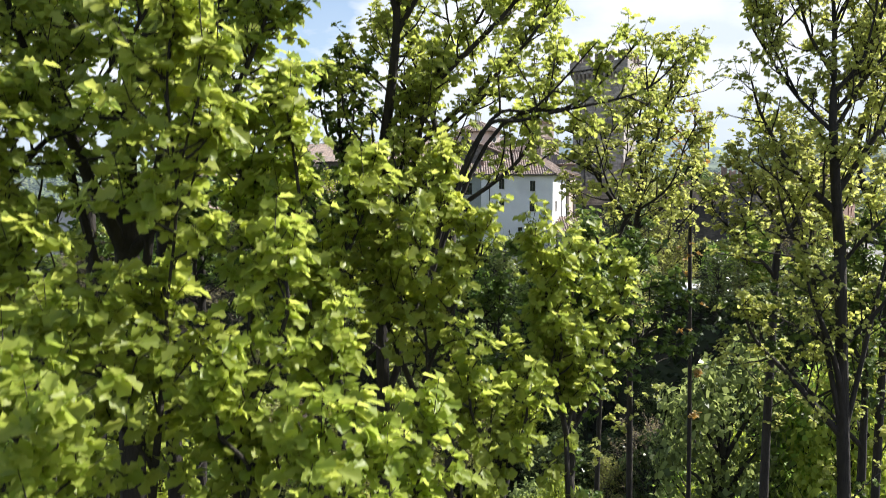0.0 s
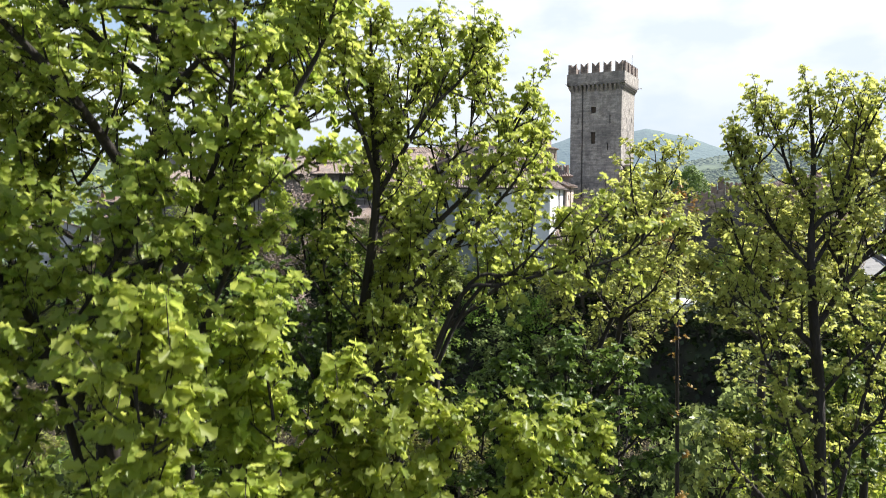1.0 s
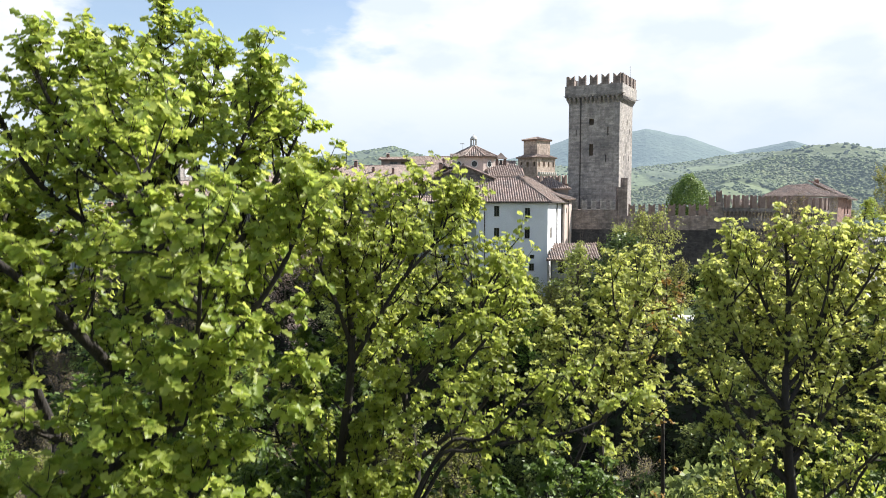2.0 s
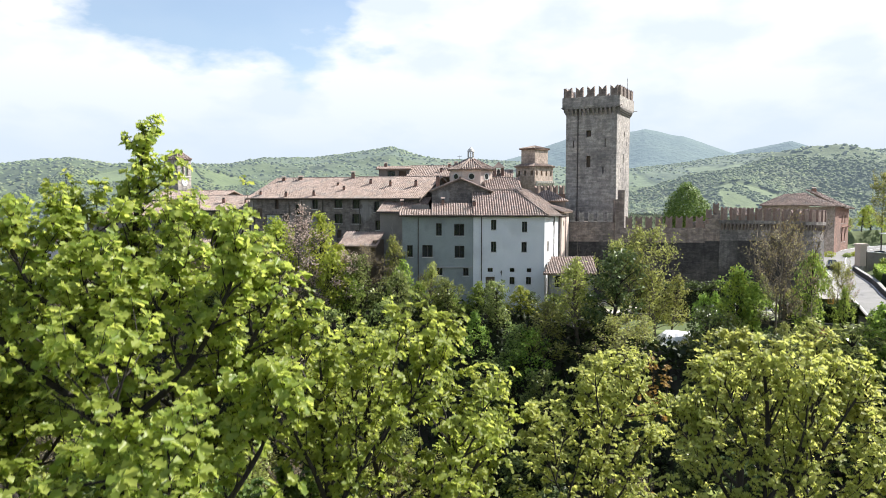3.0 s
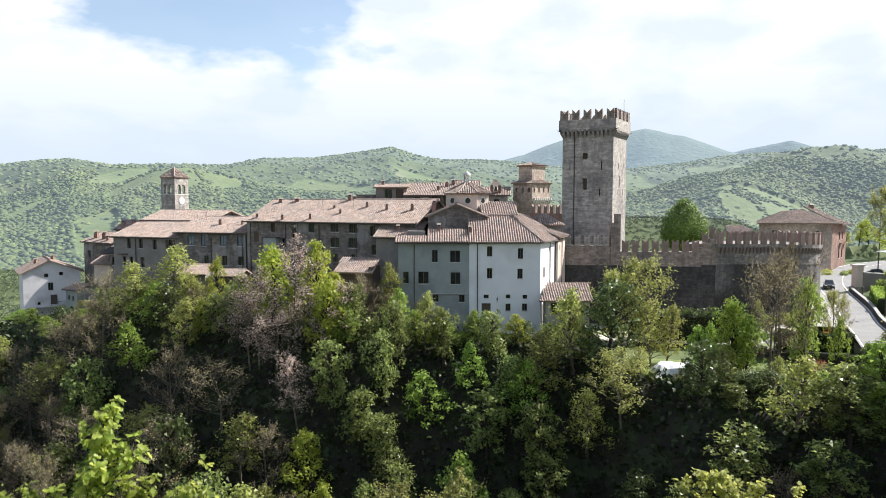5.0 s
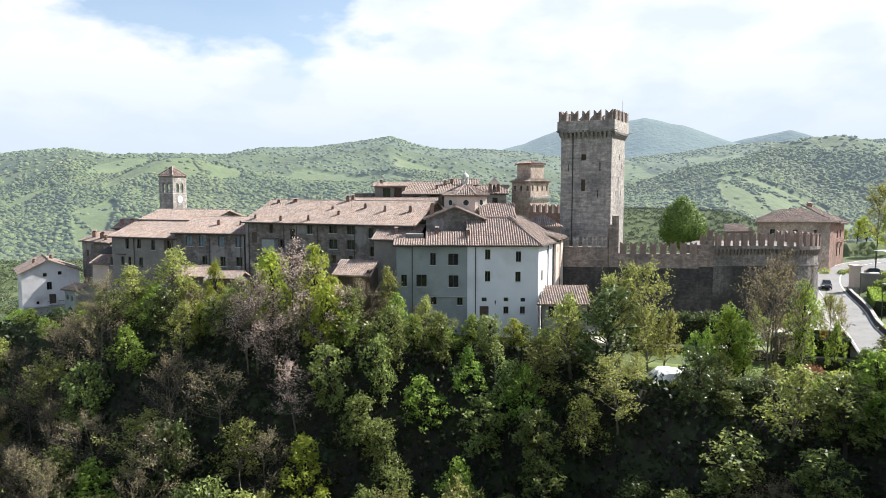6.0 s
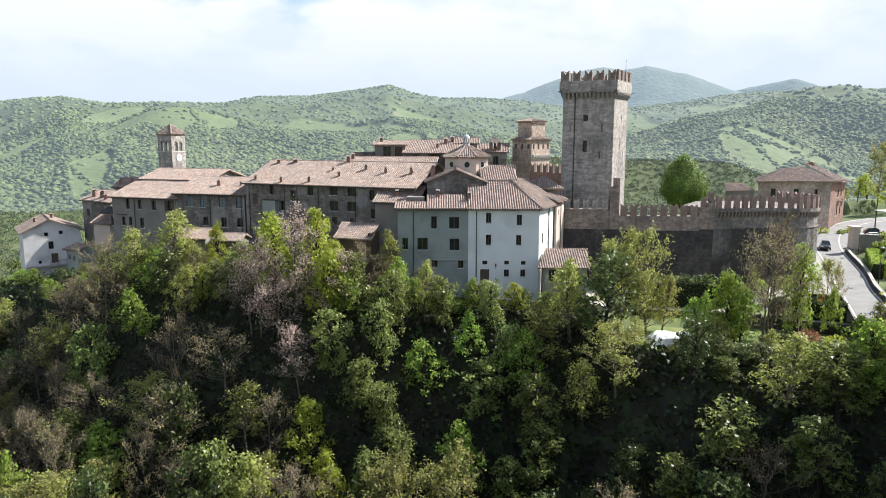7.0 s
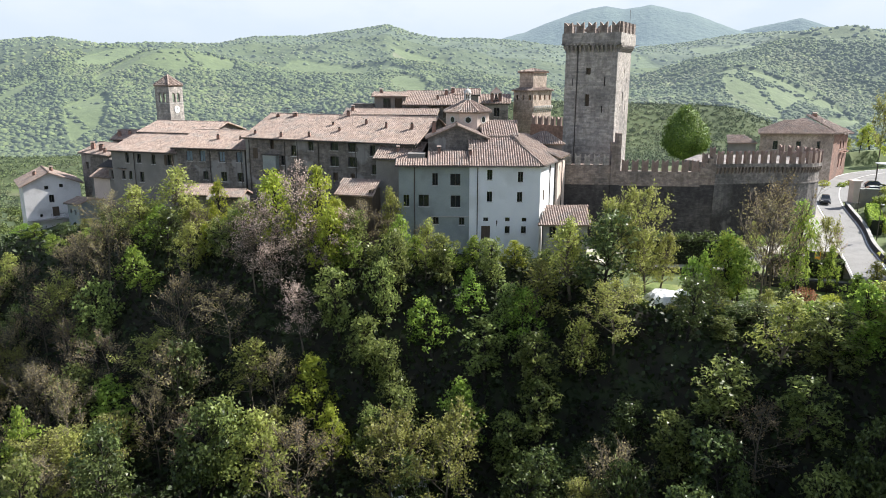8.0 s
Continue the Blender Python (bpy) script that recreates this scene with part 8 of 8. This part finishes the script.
part("coping", Geo().prism([(26.4, 101.4), (44.5, 97.3), (44.75, 98.0), (26.6, 102.2)], 24.4, 24.52).prism([(44.5, 97.3), (57.9, 91.1), (58.2, 91.8), (44.75, 98.0)], 24.0, 24.12).vf, M_STONE_DARK, rw)
terr = thing("garden_terrace", (45, 90, 22), "mown lawn of the lower garden terrace", "lawn", kind="structure")
part("lawn", Geo().prism([(26.0, 87.2), (36, 83), (48, 79.5), (57, 78.5), (58.0, 91.2), (44.5, 97.3), (26.5, 101.4)], 20.5, 22.7).vf,
     surf("lawn", (0.085, 0.13, 0.03), (0.15, 0.19, 0.055), 0.5, 14, 0.95, 0.5, (0.24, 0.24, 0.10), 0.35, (0.5, 0.65)), terr)
part("upper_terrace", Geo().prism([(26.6, 102.1), (44.7, 97.95), (58.2, 91.8), (61.0, 104), (60.5, 119.5), (44, 116.5), (22.5, 118.4), (22.4, 106)], 20.5, 24.1).vf,
     surf("gravel_terrace", (0.36, 0.34, 0.29), (0.46, 0.44, 0.38), 0.4, 12, 0.95, 0.3, (0.14, 0.17, 0.06), 0.25, (0.48, 0.58)), terr, "pale gravel and grass terrace")
ct2 = thing("pale_cover", (30, 89.6, 22.7), "crumpled pale plastic cover over a garden frame", "cover")
rng = np.random.default_rng(55)
cv, cf = [], []
for i in range(15):
    for j in range(9):
        x, y = 26.6 + i * 0.46, 87.8 + j * 0.45
        e = min(i, 14 - i, 3) / 3 * min(j, 8 - j, 2) / 2
        cv.append((x, y, 22.75 + 1.35 * e ** 0.5 + float(rng.normal(0, 0.07)) * (0.3 + e) if e > 0 else 22.72))
for i in range(14):
    for j in range(8):
        a = i * 9 + j
        cf.append((a, a + 9, a + 10, a + 1))
part("sheet", (cv, cf), surf("pale_plastic", (0.70, 0.71, 0.72), (0.8, 0.8, 0.8), 1.0, 8, 0.4, 0.2), ct2)


def fence(a, b, z, posts):
    ob = thing("garden_fence", (*a, z), "low pale timber post-and-rail garden fence", "fence")
    a, b = Vector((*a, z)), Vector((*b, z))
    for i in range(posts):
        p = a.lerp(b, i / (posts - 1))
        part("post", Geo().box(p - Vector((0.05, 0.05, 0.2)), (0.1, 0, 0), (0, 0.1, 0), (0, 0, 1.2)).vf, M_SILL, ob)
    for h in (0.45, 0.85):
        part("rail", Geo().tube([a + Vector((0, 0, h)), b + Vector((0, 0, h))], [0.05, 0.05], 5).vf, M_SILL, ob)


fence((38.5, 86.6), (45.5, 84.0), 22.7, 7)
fence((33.0, 88.2), (38.0, 86.8), 22.7, 5)
fence((14.5, 96.6), (24.5, 94.8), ground_z(19, 95.8), 9)


def shrub(name, label, x, y, z, w, h, mat, count, size, seed, cone=0.0):
    rng = np.random.default_rng(seed)
    ob = thing(name, (x, y, z), label, "shrub")
    g = Geo()
    for k in range(7):
        a = k * 0.9
        g.tube([(0, 0, 0), (math.cos(a) * w * 0.15, math.sin(a) * w * 0.15, h * 0.4), (math.cos(a) * w * 0.3, math.sin(a) * w * 0.3, h * 0.8)], [0.05, 0.03, 0.01], 4)
    st = new("stems", mesh("stems", *g.vf, M_BARK))
    st.parent = ob
    d = rng.normal(0, 1, (count, 3))
    d /= np.linalg.norm(d, axis=1, keepdims=True)
    r = (0.55 + 0.45 * rng.random(count)) * (1 + 0.25 * np.array([noise.noise(Vector(q) * 3 + Vector((seed, 0, 0))) for q in d]))
    k = 1 - cone * np.clip(d[:, 2], -1, 1) * 0.5
    c = np.stack([d[:, 0] * w / 2 * r * k, d[:, 1] * w / 2 * r * k, h * 0.52 + d[:, 2] * h * 0.5 * r], 1)
    v, f = leaves(c, d * 0.7, size, LEAF_SMALL, rng, 0.2, 0.6)
    lf = new("leaves", fast_mesh("shrub_leaves", v, f, mat))
    lf.parent = ob
    return ob


shrub("conical_yew", "dark clipped conical yew on the lawn", 43.2, 86.8, 22.7, 1.9, 2.9, L_HEDGE_SHADE, 900, 0.2, 61, 0.8)
shrub("conical_yew", "dark clipped conical yew on the lawn", 40.9, 87.4, 22.7, 1.7, 2.7, L_HEDGE_SHADE, 900, 0.2, 62, 0.8)
shrub("red_shrub", "red-leaved shrub below the retaining wall", 47.0, 89.2, 22.7, 3.0, 1.9, leaf("red_leaf", (0.2, 0.09, 0.05), (0.27, 0.14, 0.07), 0.4), 900, 0.2, 63)
shrub("round_shrub", "rounded lime-green garden shrub", 48.0, 84.6, 22.7, 3.2, 2.4, L_FRESH, 1200, 0.24, 64)
shrub("round_shrub", "rounded dark green garden shrub", 45.4, 84.0, 22.7, 2.0, 1.7, L_MID, 900, 0.22, 65)
shrub("round_shrub", "spreading lime-green garden shrub", 51.5, 82.6, 22.7, 4.2, 2.4, L_FRESH, 1500, 0.26, 66)
for i, (x, y, w, h) in enumerate(((79.5, 128.5, 3.2, 1.8), (74.5, 121.0, 3.0, 1.6), (71.5, 113.0, 4.0, 2.2), (75.8, 117.0, 4.5, 2.6), (68.6, 104.0, 4.4, 2.4), (79.0, 123.0, 4.0, 2.6), (72.6, 106.5, 4.6, 2.6), (82.0, 130.0, 3.4, 2.0), (66.8, 99.0, 4.0, 2.2))):
    shrub("bank_shrub", "leafy green shrub on the grassy road bank", x, y, ground_z(x, y) - 0.1, w, h, (L_MID, L_OLIVE, L_FRESH)[i % 3], 1100, 0.26, 70 + i)
for i, (x, y, w, h) in enumerate(((86.0, 153.8, 1.6, 1.2), (88.6, 155.4, 1.8, 1.2), (79.4, 155.0, 3.0, 1.5), (83.0, 155.2, 2.6, 1.5))):
    shrub("front_shrub", "small garden shrub before the brick house", x, y, ground_z(x, y) - 0.1, w, h, (L_MID, L_FRESH)[i % 2], 500, 0.22, 90 + i)
sl = thing("playground_slide", (52.6, 98.6, 24.1), "small yellow-orange playground slide", "slide")
M_SLIDE = surf("slide_yellow", (0.75, 0.36, 0.03), (0.82, 0.42, 0.04), 2, 30, 0.4, 0.05)
part("chute", Geo().add([(52.0, 97.6, 24.3), (52.6, 97.4, 24.3), (53.9, 99.4, 26.2), (53.3, 99.6, 26.2), (52.0, 97.6, 24.2), (52.6, 97.4, 24.2), (53.9, 99.4, 26.1), (53.3, 99.6, 26.1)],
                        [(0, 1, 2, 3), (7, 6, 5, 4), (0, 4, 5, 1), (1, 5, 6, 2), (2, 6, 7, 3), (3, 7, 4, 0)]).vf, M_SLIDE, sl)
for x, y in ((53.3, 99.6), (53.9, 99.4)):
    part("leg", Geo().tube([(x, y, 23.9), (x, y, 27.0)], [0.05, 0.05], 6).vf, M_SLIDE, sl)
part("ladder", Geo().box((53.35, 99.65, 24.0), (0.55, -0.18, 0), (0.05, 0.15, 0), (0, 0, 2.2)).vf, M_SLIDE, sl)
# trees beyond the road
for spec in (("fresh", 116, 196, 38.5, 1.3), ("fresh", 121, 192, 37.0, 1.2), ("fresh", 111, 201, 36.0, 1.2), ("maple", 124, 186, 40.0, 1.2), ("fresh", 105, 206, 35.0, 1.2), ("maple", 128, 196, 40.5, 1.4), ("fresh", 97, 187, 34.0, 0.9), ("fresh", 101, 189, 35.0, 1.0), ("olive", 106, 190, 35.5, 1.0), ("fresh", 107.5, 186, 38.0, 1.0), ("budding", 111.5, 184, 45.5, 1.0), ("fresh", 114, 183, 42.0, 1.1)):
    slope_tree(*spec)

# shrubs and trees at the foot of the bastion and on the garden terrace
for spec in (("bud", 43.2, 90.7, 37.2, 1.25), ("bud", 42.6, 91.2, 35.5, 1.1), ("maple", 37.6, 88.2, 32.4, 1.0), ("budding", 27.6, 93.6, 35.6, 0.95), ("budding", 24.2, 95.0, 33.5, 0.8), ("olive", 30.2, 95.5, 30.6, 0.9),
             ("maple", 55.6, 108.8, 32.6, 0.8), ("budding", 54.6, 99.8, 31.2, 0.9), ("blossom", 56.6, 100.4, 30.0, 0.7), ("olive", 49.0, 110.0, 29.0, 0.6), ("olive", 31.0, 107.5, 28.6, 0.6),
             ("maple", 52.0, 86.0, 27.5, 0.9), ("ivy", 55.0, 83.0, 28.0, 1.0), ("olive", 50.5, 79.5, 27.0, 1.0), ("olive", 38.6, 82.6, 26.4, 0.8), ("olive", 34.0, 84.4, 27.2, 0.9), ("budding", 32.6, 85.2, 26.0, 0.8),
             ("maple", 39.4, 92.4, 29.0, 0.6), ("maple", 35.0, 93.5, 28.6, 0.7), ("olive", 56.0, 88.0, 28.4, 1.0), ("maple", 47.4, 93.0, 28.6, 0.8)):
    slope_tree(*spec)
for i, (x, y, w, h) in enumerate(((47.5, 113.5, 3.4, 2.0), (52.0, 115.2, 3.2, 1.8), (56.5, 117.2, 3.6, 2.0), (38.0, 112.5, 3.4, 1.8), (33.0, 113.0, 3.6, 1.8), (43.0, 111.5, 3.0, 1.7), (59.5, 112.0, 3.0, 1.6), (48.8, 103.0, 3.0, 1.6), (27.5, 112.0, 3.4, 2.0))):
    shrub("terrace_shrub", "loose green shrub at the foot of the castle wall", x, y, 24.0, w, h, (L_OLIVE, L_MID, L_OLIVE)[i % 3], 900, 0.24, 110 + i)

# ---- chimneys and roof clutter ----
for x, y, h, w in ((-33.2, 130.6, 1.0, 0.6), (-26.8, 122.8, 0.8, 0.5), (-31.8, 125.6, 0.7, 0.5), (-21.8, 121.2, 0.8, 0.5), (-29.0, 131.4, 0.6, 0.7), (-25.8, 130.6, 0.5, 0.9),
                   (-15.9, 127.0, 1.0, 0.7), (-12.4, 122.6, 0.8, 0.55), (-8.9, 120.0, 0.9, 0.5), (-4.6, 118.2, 1.0, 0.6), (-18.2, 124.4, 0.5, 0.5), (-16.8, 121.6, 0.5, 0.5),
                   (-1.0, 113.4, 2.3, 0.7), (-0.2, 109.4, 1.0, 0.55), (4.5, 108.4, 0.7, 0.6), (-6.6, 113.0, 0.8, 0.5),
                   (-39.8, 130.8, 0.9, 0.6), (-35.6, 129.8, 0.6, 0.35), (-66.2, 150.8, 1.3, 0.7), (-64.2, 151.2, 0.9, 0.6), (-69.6, 146.0, 1.4, 0.8), (-67.0, 144.0, 1.5, 0.9), (-65.6, 142.2, 1.0, 0.6),
                   (-12.6, 157.4, 0.7, 0.8), (1.2, 157.4, 1.0, 0.8), (2.6, 158.6, 1.1, 0.8), (-0.6, 154.8, 1.0, 0.7), (-18.0, 151.2, 0.9, 0.7)):
    chimney(x, y, h, w)
for x, y in ((-20.5, 126), (-27.0, 130), (-14.8, 123.2), (2.5, 118), (-43.0, 133), (-9.0, 157)):
    z = roof_height(x, y)
    ob = thing("roof_aerial", (x, y, z), "thin metal television aerial on a roof", "aerial", "roof aerials")
    part("mast", Geo().tube([(x, y, z - 0.3), (x, y, z + 1.7)], [0.025, 0.02], 5).vf, M_PIPE, ob)
    g = Geo().tube([(x, y - 0.5, z + 1.6), (x, y + 0.5, z + 1.6)], [0.014, 0.014], 4)
    for k in range(5):
        g.tube([(x - 0.35, y - 0.4 + 0.2 * k, z + 1.62), (x + 0.35, y - 0.4 + 0.2 * k, z + 1.62)], [0.012, 0.012], 4)
    part("antenna_head", g.vf, M_PIPE, ob)
